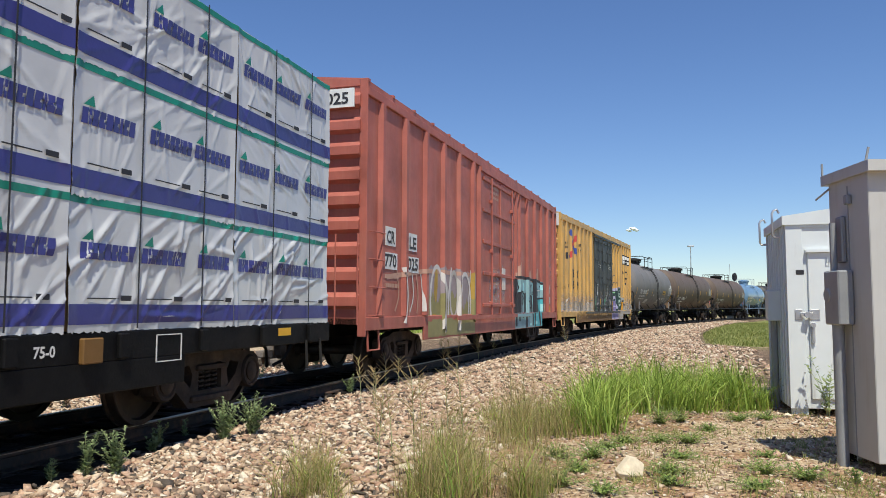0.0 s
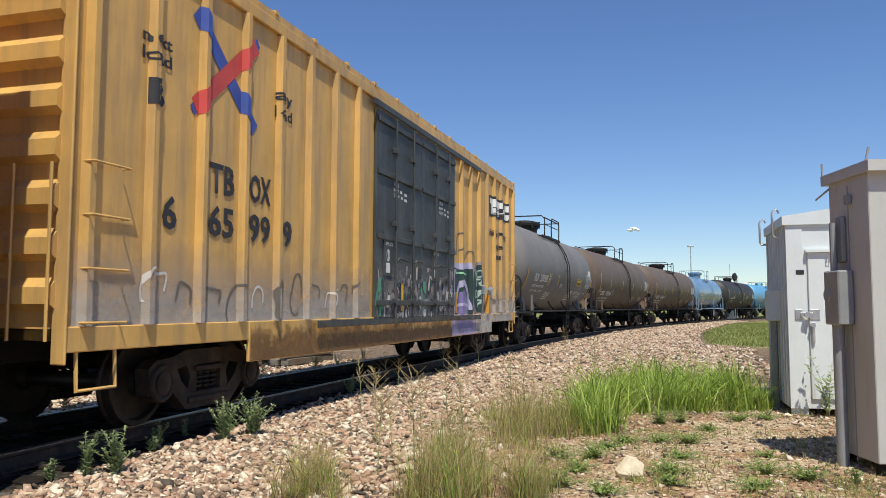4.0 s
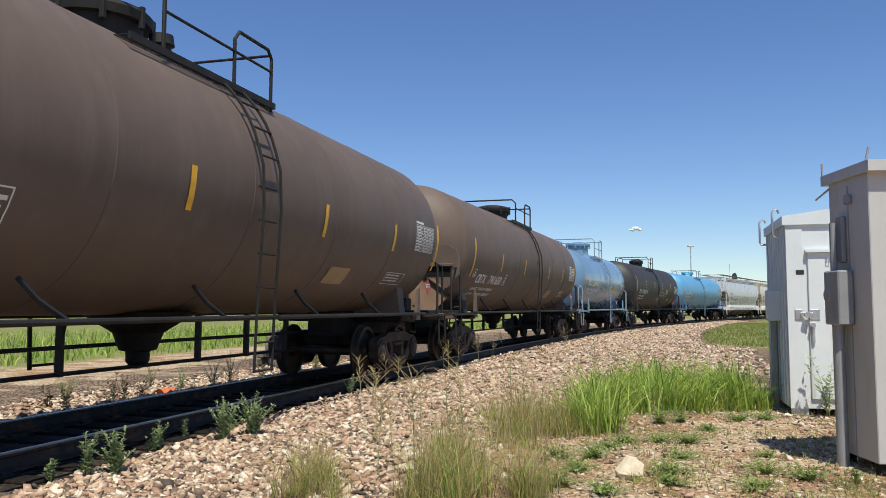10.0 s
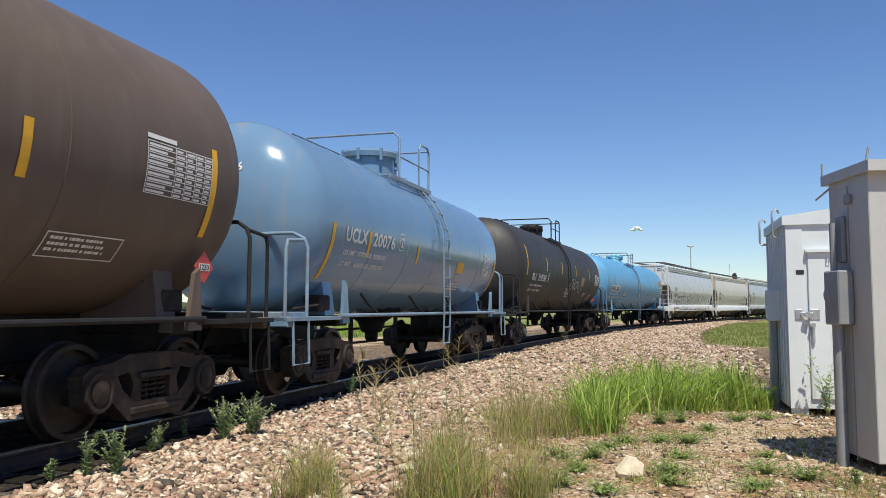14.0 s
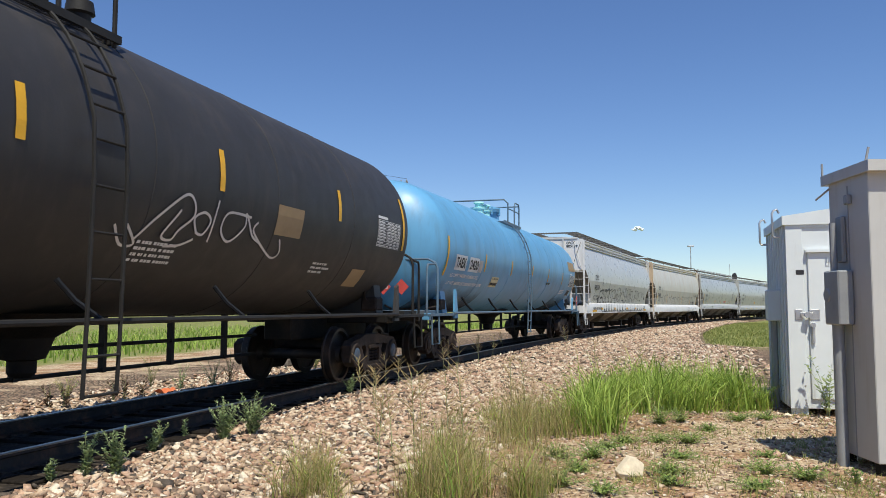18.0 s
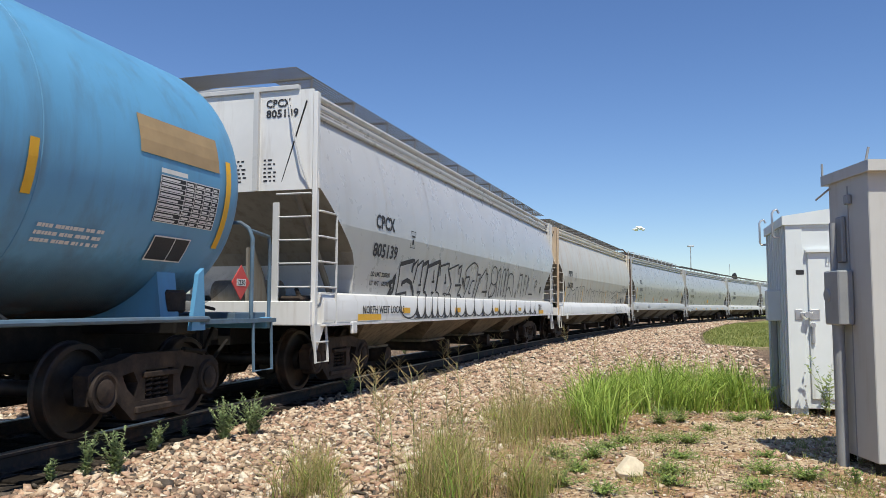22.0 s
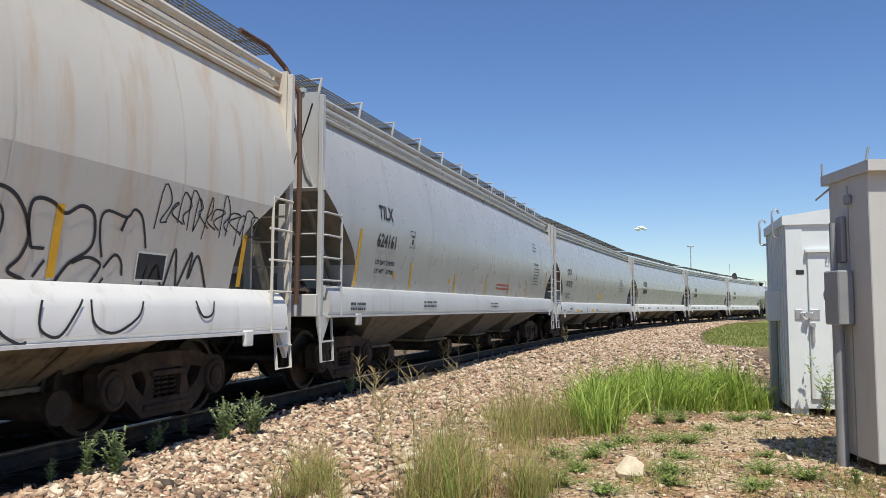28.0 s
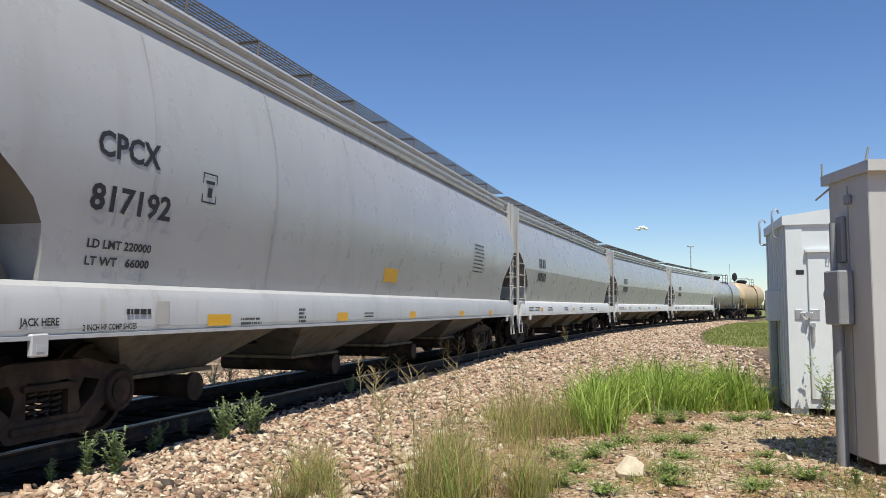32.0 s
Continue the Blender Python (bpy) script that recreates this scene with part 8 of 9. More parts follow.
for mid, L, paint, mark in ((234.2, 18.9, M_LGREY, "HCLX"), (254.0, 18.6, M_LGREY, ""), (273.5, 18.6, M_WHITE, "")):
    hp = put(hopper("covered_hopper", "pale covered hopper far back in the train", L, paint, sill=(1.04, 1.43)), mid, L)
    part("lettering", hug(bars([(-6.8 + 0.25 * k, 2.6, 0.16, 0.3) for k in range(4)] + [(-6.9 + 0.2 * k, 2.15, 0.14, 0.28) for k in range(6)], y=0)), M_INKBLACK, hp)
    sill_marks(hp, L, 1.16, int(mid))
t_last = put(tank_car("tank_car", "dusty off-white tank car far back in the train", 14.5, M_LGREY, *TANK), 291.0, 14.5)
t_tan = put(tank_car("tank_car", "tan tank car far back in the train", 14.5, M_TANTANK, *TANK), 306.4, 14.5)

# ---------------- stones, plants and what stands about ----------------
RNG = np.random.default_rng(7)


def ground_z(x, y):
    x, y = np.atleast_1d(x).astype(float), np.atleast_1d(y).astype(float)
    return ground_height(offset_of(x, y), x, y)


def mesh_from(name, verts, faces_flat, sizes, mat, smooth=False):
    """A mesh from arrays: vertices (n, 3), loop indices and how many corners each face has."""
    me = bpy.data.meshes.new(name)
    me.vertices.add(len(verts))
    me.vertices.foreach_set("co", np.ascontiguousarray(verts, dtype=np.float32).ravel())
    me.loops.add(len(faces_flat))
    me.loops.foreach_set("vertex_index", np.ascontiguousarray(faces_flat, dtype=np.int32))
    me.polygons.add(len(sizes))
    starts = np.concatenate([[0], np.cumsum(sizes)[:-1]]).astype(np.int32)
    me.polygons.foreach_set("loop_start", starts)
    me.update(calc_edges=True)
    me.validate()
    if smooth:
        me.shade_smooth()
    me.materials.append(mat)
    return me


def stone_material():
    m = bpy.data.materials.new("ballast_stone")
    m.use_nodes = True
    nn, ll = m.node_tree.nodes, m.node_tree.links
    b = nn["Principled BSDF"]
    b.inputs["Roughness"].default_value = 0.85
    b.inputs["Specular IOR Level"].default_value = 0.3
    g = nn.new("ShaderNodeNewGeometry")
    r = nn.new("ShaderNodeValToRGB")
    r.color_ramp.interpolation = "CONSTANT"
    stops = ((0.0, (0.46, 0.33, 0.225)), (0.2, (0.62, 0.48, 0.345)), (0.38, (0.4, 0.25, 0.17)), (0.52, (0.74, 0.64, 0.5)), (0.66, (0.22, 0.155, 0.11)), (0.8, (0.54, 0.36, 0.25)), (0.92, (0.11, 0.088, 0.07)))
    els = r.color_ramp.elements
    els[0].position, els[0].color = stops[0][0], (*stops[0][1], 1)
    els[1].position, els[1].color = stops[1][0], (*stops[1][1], 1)
    for p, c in stops[2:]:
        e = els.new(p)
        e.color = (*c, 1)
    ll.new(g.outputs["Random Per Island"], r.inputs[0])
    co = nn.new("ShaderNodeTexCoord")
    t = nn.new("ShaderNodeTexNoise")
    t.inputs["Scale"].default_value = 45
    ll.new(co.outputs["Object"], t.inputs["Vector"])
    x = nn.new("ShaderNodeMix")
    x.data_type, x.blend_type = "RGBA", "MULTIPLY"
    x.inputs[0].default_value = 0.7
    rr = nn.new("ShaderNodeMapRange")
    rr.inputs[1].default_value, rr.inputs[2].default_value, rr.inputs[3].default_value, rr.inputs[4].default_value = 0.3, 0.7, 0.65, 1.15
    ll.new(t.outputs["Fac"], rr.inputs[0])
    ll.new(r.outputs[0], x.inputs[6])
    ll.new(rr.outputs[0], x.inputs[7])
    ll.new(x.outputs[2], b.inputs["Base Color"])
    return m


M_STONE = stone_material()
GOLD = (1 + 5 ** 0.5) / 2
ICO = np.array([(-1, GOLD, 0), (1, GOLD, 0), (-1, -GOLD, 0), (1, -GOLD, 0), (0, -1, GOLD), (0, 1, GOLD), (0, -1, -GOLD), (0, 1, -GOLD), (GOLD, 0, -1), (GOLD, 0, 1), (-GOLD, 0, -1), (-GOLD, 0, 1)]) / 1.9
ICO_F = np.array([(0, 11, 5), (0, 5, 1), (0, 1, 7), (0, 7, 10), (0, 10, 11), (1, 5, 9), (5, 11, 4), (11, 10, 2), (10, 7, 6), (7, 1, 8), (3, 9, 4), (3, 4, 2), (3, 2, 6), (3, 6, 8), (3, 8, 9), (4, 9, 5), (2, 4, 11), (6, 2, 10), (8, 6, 7), (9, 8, 1)])


HEXA = np.array([(x, y, z) for x in (-1, 1) for y in (-1, 1) for z in (-1, 1)], dtype=float)
HEXA_F = np.array([(0, 1, 3, 2), (4, 6, 7, 5), (0, 4, 5, 1), (2, 3, 7, 6), (0, 2, 6, 4), (1, 5, 7, 3)])


def scatter_stones(name, s, n, size, sink=0.25):
    """Flat, sharp-edged broken stones at places s along and n beside the track."""
    k = len(s)
    pts = np.array([beside(float(a), float(b))[:2] for a, b in zip(s, n)])
    z = ground_height(n, pts[:, 0], pts[:, 1])
    v = HEXA[None] * RNG.uniform(0.35, 1.0, (k, 8, 3))
    v = v * (size[:, None, None] * RNG.uniform(0.7, 1.25, (k, 1, 3)) * np.array([1.3, 0.95, 0.5]))
    a, b, c = RNG.uniform(0, 6.28, k), RNG.normal(0, 0.45, k), RNG.normal(0, 0.35, k)
    x, y, zz = v[..., 0], v[..., 1], v[..., 2]
    for ang, pair in ((b, "yz"), (c, "xz"), (a, "xy")):
        co, si = np.cos(ang)[:, None], np.sin(ang)[:, None]
        if pair == "yz":
            y, zz = y * co - zz * si, y * si + zz * co
        elif pair == "xz":
            x, zz = x * co - zz * si, x * si + zz * co
        else:
            x, y = x * co - y * si, x * si + y * co
    lift = size * (0.55 - sink) * RNG.uniform(-0.6, 2.4, k)
    v = np.stack([x + pts[:, 0, None], y + pts[:, 1, None], zz + (z + lift)[:, None]], -1).reshape(-1, 3)
    f = (HEXA_F[None] + 8 * np.arange(k)[:, None, None]).reshape(-1)
    return mesh_from(name, v, f, np.full(6 * k, 4), M_STONE)


def stones():
    k = 62000
    s = -2.6 + 16.6 * RNG.beta(0.9, 1.3, k)
    n = 0.95 + 3.6 * RNG.beta(1.0, 1.15, k)
    keep = RNG.uniform(0, 1, k) < np.interp(n, [0.9, 3.0, 3.8, 4.6], [1, 1, 0.5, 0.12]) + np.clip((s - 6) / 6, 0, 1)
    keep &= n > dark_edge(s, n) - 0.18 + RNG.normal(0, 0.07, k)
    ob = new("ballast_stones", scatter_stones("ballast_stones", s[keep], n[keep], RNG.gamma(5.0, 0.0046, keep.sum()).clip(0.009, 0.055)))
    tagged(ob, "angular cream and pinkish crushed ballast stones", "ballast", kind="stuff")
    k = 26000
    s = RNG.uniform(11, 40, k)
    n = 0.95 + 7.5 * RNG.beta(1.0, 1.3, k)
    keep = n < np.interp(s, [11, 23, 27, 42], [8.5, 8.5, 6.6, 5.4])
    ob = new("ballast_stones", scatter_stones("ballast_stones", s[keep], n[keep], RNG.uniform(0.024, 0.06, keep.sum())))
    tagged(ob, "angular cream and pinkish crushed ballast stones", "ballast", kind="stuff")
    k = 9000
    s = RNG.uniform(38, 85, k)
    n = 0.95 + RNG.uniform(0, 1, k) * np.interp(s, [38, 42, 76, 85], [4.6, 4.4, 2.2, 2.0])
    ob = new("ballast_stones", scatter_stones("ballast_stones", s, n, RNG.uniform(0.04, 0.09, k)))
    tagged(ob, "angular cream and pinkish crushed ballast stones", "ballast", kind="stuff")
    k = 6000
    s = RNG.uniform(-1.0, 14.0, k)
    n = -1.0 - 3.2 * RNG.beta(1.0, 1.6, k)
    ob = new("ballast_stones", scatter_stones("ballast_stones", s, n, RNG.uniform(0.025, 0.055, k)))
    tagged(ob, "pale gravel on the far side of the track", "ballast", kind="stuff")
    k = 16000
    s = RNG.uniform(-3.5, 7.0, k)
    n = RNG.uniform(3.8, 9.0, k)
    ob = new("gravel", scatter_stones("gravel", s, n, RNG.gamma(3.0, 0.0042, k).clip(0.005, 0.04), 0.3))
    tagged(ob, "loose small gravel on dry earth", "gravel", kind="stuff")


stones()


def leaf_material(name, color, tip, thin=0.35):
    m = bpy.data.materials.new(name)
    m.use_nodes = True
    nn, ll = m.node_tree.nodes, m.node_tree.links
    b = nn["Principled BSDF"]
    b.inputs["Roughness"].default_value = 0.55
    b.inputs["Specular IOR Level"].default_value = 0.25
    g = nn.new("ShaderNodeNewGeometry")
    x = nn.new("ShaderNodeMix")
    x.data_type = "RGBA"
    x.inputs[6].default_value, x.inputs[7].default_value = (*color, 1), (*tip, 1)
    ll.new(g.outputs["Random Per Island"], x.inputs[0])
    ll.new(x.outputs[2], b.inputs["Base Color"])
    tr = nn.new("ShaderNodeBsdfTranslucent")
    ll.new(x.outputs[2], tr.inputs[0])
    mx = nn.new("ShaderNodeMixShader")
    mx.inputs[0].default_value = thin
    ll.new(b.outputs[0], mx.inputs[1])
    ll.new(tr.outputs[0], mx.inputs[2])
    ll.new(mx.outputs[0], nn["Material Output"].inputs[0])
    return m


M_LUSH = leaf_material("lush_grass", (0.13, 0.23, 0.03), (0.5, 0.62, 0.14))
M_SHORT = leaf_material("short_yellowing_grass", (0.17, 0.22, 0.05), (0.4, 0.4, 0.14))
M_DRYGRASS = leaf_material("drying_grass", (0.17, 0.2, 0.05), (0.5, 0.46, 0.17))
M_STRAW = leaf_material("straw", (0.38, 0.29, 0.13), (0.6, 0.48, 0.25))
M_WEED = leaf_material("weed_leaf", (0.2, 0.28, 0.12), (0.46, 0.54, 0.28), 0.45)
M_HERB = leaf_material("low_herb_leaf", (0.14, 0.23, 0.05), (0.36, 0.44, 0.13))
M_DEADWEED = leaf_material("dead_weed", (0.09, 0.06, 0.04), (0.2, 0.13, 0.08))
M_STALK = material("weed_stalk", (0.27, 0.3, 0.14), 0.8, 0, 0.2, 20)


def blades(name, px, py, height, width, lean, mat, label, category="grass"):
    """Grass blades, each a bent tapering strip with its foot at (px, py)."""
    k = len(px)
    z0 = ground_z(px, py) - 0.01
    a = RNG.uniform(0, 6.28, k)
    out = lean * RNG.uniform(0.2, 1.6, k) * height
    tw = a + RNG.uniform(-1, 1, k)
    ts = np.array([0.0, 0.4, 0.75, 1.0])
    ws = np.array([1.0, 0.85, 0.5, 0.06])
    v = np.empty((k, 8, 3))
    for i, (t, w) in enumerate(zip(ts, ws)):
        cx = px + np.cos(a) * out * t ** 2
        cy = py + np.sin(a) * out * t ** 2
        cz = z0 + height * (t - 0.25 * lean * t ** 2.5)
        dx, dy = -np.sin(tw) * width * w / 2, np.cos(tw) * width * w / 2
        v[:, 2 * i] = np.stack([cx - dx, cy - dy, cz], -1)
        v[:, 2 * i + 1] = np.stack([cx + dx, cy + dy, cz], -1)
    q = np.array([(0, 1, 3, 2), (2, 3, 5, 4), (4, 5, 7, 6)])
    f = (q[None] + 8 * np.arange(k)[:, None, None]).reshape(-1)
    ob = new(name, mesh_from(name, v.reshape(-1, 3), f, np.full(3 * k, 4), mat, True))
    return tagged(ob, label, category, kind="stuff")


def tufts(name, spots, per, radius, height, width, lean, mat, label):
    """Tussocks: blades that fan out from small roots; spots are (x, y, size)."""
    px, py, hh = [], [], []
    for x, y, g in spots:
        k = int(per * g * RNG.uniform(0.6, 1.3))
        px.append(x + RNG.normal(0, radius * g, k))
        py.append(y + RNG.normal(0, radius * g, k))
        hh.append(g * RNG.uniform(0.45, 1.1, k))
    px, py, hh = np.concatenate(px), np.concatenate(py), np.concatenate(hh)
    k = len(px)
    return blades(name, px, py, hh * RNG.uniform(*height, k), RNG.uniform(*width, k), RNG.uniform(*lean, k), mat, label)


def grasses():
    # lush stand in front of and beside the signal house
    spots = []
    while len(spots) < 190:
        x, y = RNG.uniform(1.65, 4.95), RNG.uniform(9.2, 14.2)
        front = np.interp(x, [1.3, 1.6, 1.95, 2.4, 2.8, 4.9], [10.2, 9.6, 9.4, 10.6, 11.2, 11.9])
        if y > front + RNG.uniform(0, 0.25) and y < front + np.interp(x, [1.3, 2.2, 4.8], [1.3, 2.2, 2.9]):
            spots.append((x, y, RNG.uniform(0.55, 1.2)))
    tufts("lush_grass", spots, 40, 0.08, (0.4, 0.9), (0.009, 0.024), (0.2, 1.3), M_LUSH, "tall lush green grass beside the signal house")
    tufts("dry_grass", spots[::2], 14, 0.12, (0.3, 0.7), (0.004, 0.008), (0.4, 1.5), M_STRAW, "straw among the green grass")
    tufts("dead_grass", [q for q in spots if q[1] < 10.9], 26, 0.1, (0.08, 0.26), (0.004, 0.009), (0.6, 2.0), M_DEADWEED, "dead dark blades at the foot of the grass")
    # tussocks on the gravel's edge: centre, how many roots, spread, height
    base = ((-1.07, 6.6, 7, 0.1, 0.95), (-1.15, 7.1, 5, 0.1, 0.85), (-1.2, 7.6, 3, 0.1, 0.7), (-0.08, 6.5, 9, 0.16, 1.25), (0.14, 6.9, 8, 0.17, 1.2), (0.2, 7.5, 7, 0.18, 1.15), (0.0, 8.1, 4, 0.2, 0.9),
            (0.68, 6.5, 8, 0.1, 1.0), (0.8, 6.9, 3, 0.1, 0.8), (0.72, 9.2, 6, 0.16, 1.1), (0.92, 9.7, 8, 0.18, 1.25), (1.15, 10.2, 8, 0.2, 1.2), (1.4, 9.6, 6, 0.14, 1.0), (1.3, 11.2, 6, 0.3, 1.1),
            (-0.4, 6.4, 2, 0.12, 0.6), (0.45, 10.4, 3, 0.2, 0.8), (0.85, 11.2, 3, 0.25, 0.8), (-0.4, 9.4, 1, 0.2, 0.6))
    spots = [(x + RNG.normal(0, sp), y + RNG.normal(0, sp * 1.5), hh * RNG.uniform(0.7, 1.1)) for x, y, k, sp, hh in base for _ in range(k)]
    tufts("half_dry_grass", spots, 30, 0.07, (0.2, 0.66), (0.004, 0.0095), (0.15, 1.5), M_DRYGRASS, "half-dry grass tussocks on the gravel's edge")
    tufts("green_grass", spots[::2], 20, 0.06, (0.2, 0.6), (0.005, 0.011), (0.15, 1.4), M_LUSH, "green blades among the half-dry grass")
    tufts("straw", spots, 28, 0.12, (0.35, 0.85), (0.0025, 0.0055), (0.08, 0.7), M_STRAW, "dry straw stalks among the grass")
    tufts("dead_grass", spots[::2], 18, 0.09, (0.1, 0.3), (0.004, 0.008), (0.5, 1.8), M_DEADWEED, "dead dark blades at the foot of the grass")
    k = 9000
    px, py = RNG.uniform(0.5, 5.6, k), RNG.uniform(5.9, 11.6, k)
    keep = offset_of(px, py) > 4.3
    blades("dead_stalks", px[keep], py[keep], RNG.uniform(0.015, 0.07, keep.sum()), RNG.uniform(0.003, 0.008, keep.sum()), RNG.uniform(1.5, 5.5, keep.sum()), M_STRAW, "broken dry stalks lying on the earth", "straw")
    # sparse sprouts on the earth, thicker in patches
    spots = []
    while len(spots) < 420:
        x, y = RNG.uniform(0.6, 5.3), RNG.uniform(5.9, 11.6)
        patchy = noise.noise(Vector((x * 1.1, y * 0.8, 4.0)))
        if offset_of(x, y)[0] > 4.5 and patchy > RNG.uniform(-0.25, 0.35):
            spots.append((x, y, RNG.uniform(0.4, 1.1)))
    tufts("sprouts", spots, 16, 0.07, (0.05, 0.2), (0.004, 0.009), (0.4, 1.7), M_SHORT, "sparse short grass sprouts on dry earth")
    # distant meadow edges
    k = 16000
    s = RNG.uniform(23, 76, k)
    edge = np.interp(s, [23, 27, 42, 76], [9.5, 6.6, 5.4, 3.3])
    n = edge + 0.2 + 9 * RNG.beta(1, 1.5, k)
    p = np.array([beside(float(a), float(b))[:2] for a, b in zip(s, n)])
    blades("far_grass", p[:, 0], p[:, 1], RNG.uniform(0.06, 0.22, k), RNG.uniform(0.02, 0.05, k), RNG.uniform(0.2, 0.9, k), M_SHORT, "short yellowing grass along the curve")
    k = 12000
    s, n = RNG.uniform(2, 60, k), -10.5 - 22 * RNG.beta(1, 1.8, k)
    p = np.array([beside(float(a), float(b))[:2] for a, b in zip(s, n)])
    blades("meadow_grass", p[:, 0], p[:, 1], RNG.uniform(0.15, 0.5, k), RNG.uniform(0.025, 0.06, k), RNG.uniform(0.2, 0.8, k), M_LUSH, "green meadow beyond the track")


grasses()


def leafy_weed(x, y, height, spread, stems, leaves, mat=None, label="leafy green weed growing beside the rail", seed=0, leaf=0.03):
    rnd = random.Random(seed)
    z = float(ground_z(x, y)[0]) - 0.02
    w = thing("weed", label, "weed", "weeds", m=pose(x, y, z))
    v, f = [], []
    stems_shape = Shape()
    for k in range(stems):
        a = rnd.uniform(0, 6.28)
        r = spread * rnd.uniform(0.2, 1.0)
        hh = height * rnd.uniform(0.55, 1.05) * (1.15 - 0.6 * r / spread if stems > 40 else 1.0)
        top = Vector((math.cos(a) * r, math.sin(a) * r, hh))
        mid = Vector((math.cos(a) * r * 0.35, math.sin(a) * r * 0.35, hh * 0.55))
        line = smooth_line([(0.02 * math.cos(a), 0.02 * math.sin(a), 0.0), tuple(mid), tuple(top)], 4)
        stems_shape.tube(line, 0.005 if stems < 40 else 0.002, 4, r2=0.0015)
        for q in range(leaves):
            t = 0.2 + 0.8 * q / leaves
            i = min(int(t * (len(line) - 1)), len(line) - 2)
            p = line[i].lerp(line[i + 1], t * (len(line) - 1) - i)
            b = rnd.uniform(0, 6.28)
            d = Vector((math.cos(b), math.sin(b), rnd.uniform(0.1, 0.9))).normalized()
            sd = d.cross(Vector((0, 0, 1))).normalized()
            ln = leaf * rnd.uniform(0.6, 1.3) * (1.25 - 0.6 * t)
            n = len(v)
            v += [p, p + d * ln * 0.5 + sd * ln * 0.22, p + d * ln, p + d * ln * 0.5 - sd * ln * 0.22]
            f.append((n, n + 1, n + 2, n + 3))
    tagged(part("stalk", stems_shape, M_STALK, w), kind="stuff")
    tagged(part("foliage", Shape().add(v, f), mat or M_WEED, w, smooth=None), kind="stuff")
    return w


for i, (px, py, hh, spr, st, lv) in enumerate((
        (-2.83, 7.0, 0.42, 0.2, 16, 32), (-3.03, 6.85, 0.42, 0.12, 8, 32), (-2.38, 8.72, 0.48, 0.24, 20, 34), (-2.17, 9.15, 0.5, 0.26, 20, 34), (-2.98, 8.4, 0.3, 0.12, 7, 26),
        (-2.93, 8.1, 0.2, 0.1, 5, 22), (-3.27, 6.72, 0.22, 0.06, 4, 26), (-2.9, 9.0, 0.24, 0.05, 3, 26), (-1.56, 13.5, 0.36, 0.16, 8, 26))):
    leafy_weed(px, py, hh, spr, st, lv, seed=i, leaf=0.06)
for i, (s, n, hh, spr, st, lv, mat) in enumerate(((5.3, -2.45, 0.5, 0.25, 8, 28, M_WEED), (5.6, -1.95, 0.62, 0.3, 9, 30, M_WEED), (6.4, -2.1, 0.7, 0.35, 9, 30, M_DEADWEED), (7.75, -2.2, 0.55, 0.3, 8, 28, M_WEED),
                                                  (3.5, -3.4, 0.42, 0.4, 12, 24, M_DRYGRASS), (10.5, -2.3, 0.5, 0.35, 10, 26, M_DRYGRASS), (11.6, -2.2, 0.4, 0.3, 9, 26, M_WEED), (13.5, -2.3, 0.6, 0.35, 10, 26, M_DRYGRASS),
                                                  (6.0, -3.6, 0.6, 0.4, 9, 22, M_DRYGRASS), (17.0, -2.4, 0.5, 0.4, 10, 24, M_WEED))):
    p = beside(s, n)
    leafy_weed(p.x, p.y, hh, spr, st, lv, mat, "bushy weed on the far side of the track", 40 + i, 0.05)
for i, (s, n, hh) in enumerate(((2.3, -2.6, 0.42), (2.5, -2.5, 0.36), (3.45, -2.4, 0.48), (3.65, -2.35, 0.45), (4.0, -2.3, 0.42))):
    p = beside(s, n)
    leafy_weed(p.x, p.y, hh, 0.14, 5, 16, M_DEADWEED, "dead dark weed on the far gravel", 60 + i, 0.09)


for i, (px, py, hh, spr) in enumerate(((2.86, 10.6, 0.24, 0.26), (3.15, 10.7, 0.2, 0.2), (2.75, 9.0, 0.16, 0.28), (2.45, 9.1, 0.1, 0.2), (2.05, 9.1, 0.12, 0.22), (3.3, 10.0, 0.1, 0.22), (3.9, 10.6, 0.15, 0.25), (4.3, 10.7, 0.12, 0.2),
                                       (1.25, 7.5, 0.14, 0.3), (1.5, 8.1, 0.16, 0.3), (1.15, 8.2, 0.14, 0.25), (2.9, 7.3, 0.16, 0.3), (3.15, 7.0, 0.14, 0.22), (2.05, 7.3, 0.14, 0.25), (1.95, 6.95, 0.1, 0.2), (1.3, 6.6, 0.13, 0.22), (2.6, 6.7, 0.12, 0.22), (3.3, 8.2, 0.08, 0.2), (1.0, 6.9, 0.14, 0.2), (2.35, 8.0, 0.09, 0.25), (1.8, 8.6, 0.1, 0.2))):
    leafy_weed(px, py, hh * 1.2, spr * 1.25, 46, 11, M_HERB, "low leafy green herb on dry earth", 120 + i, 0.042)


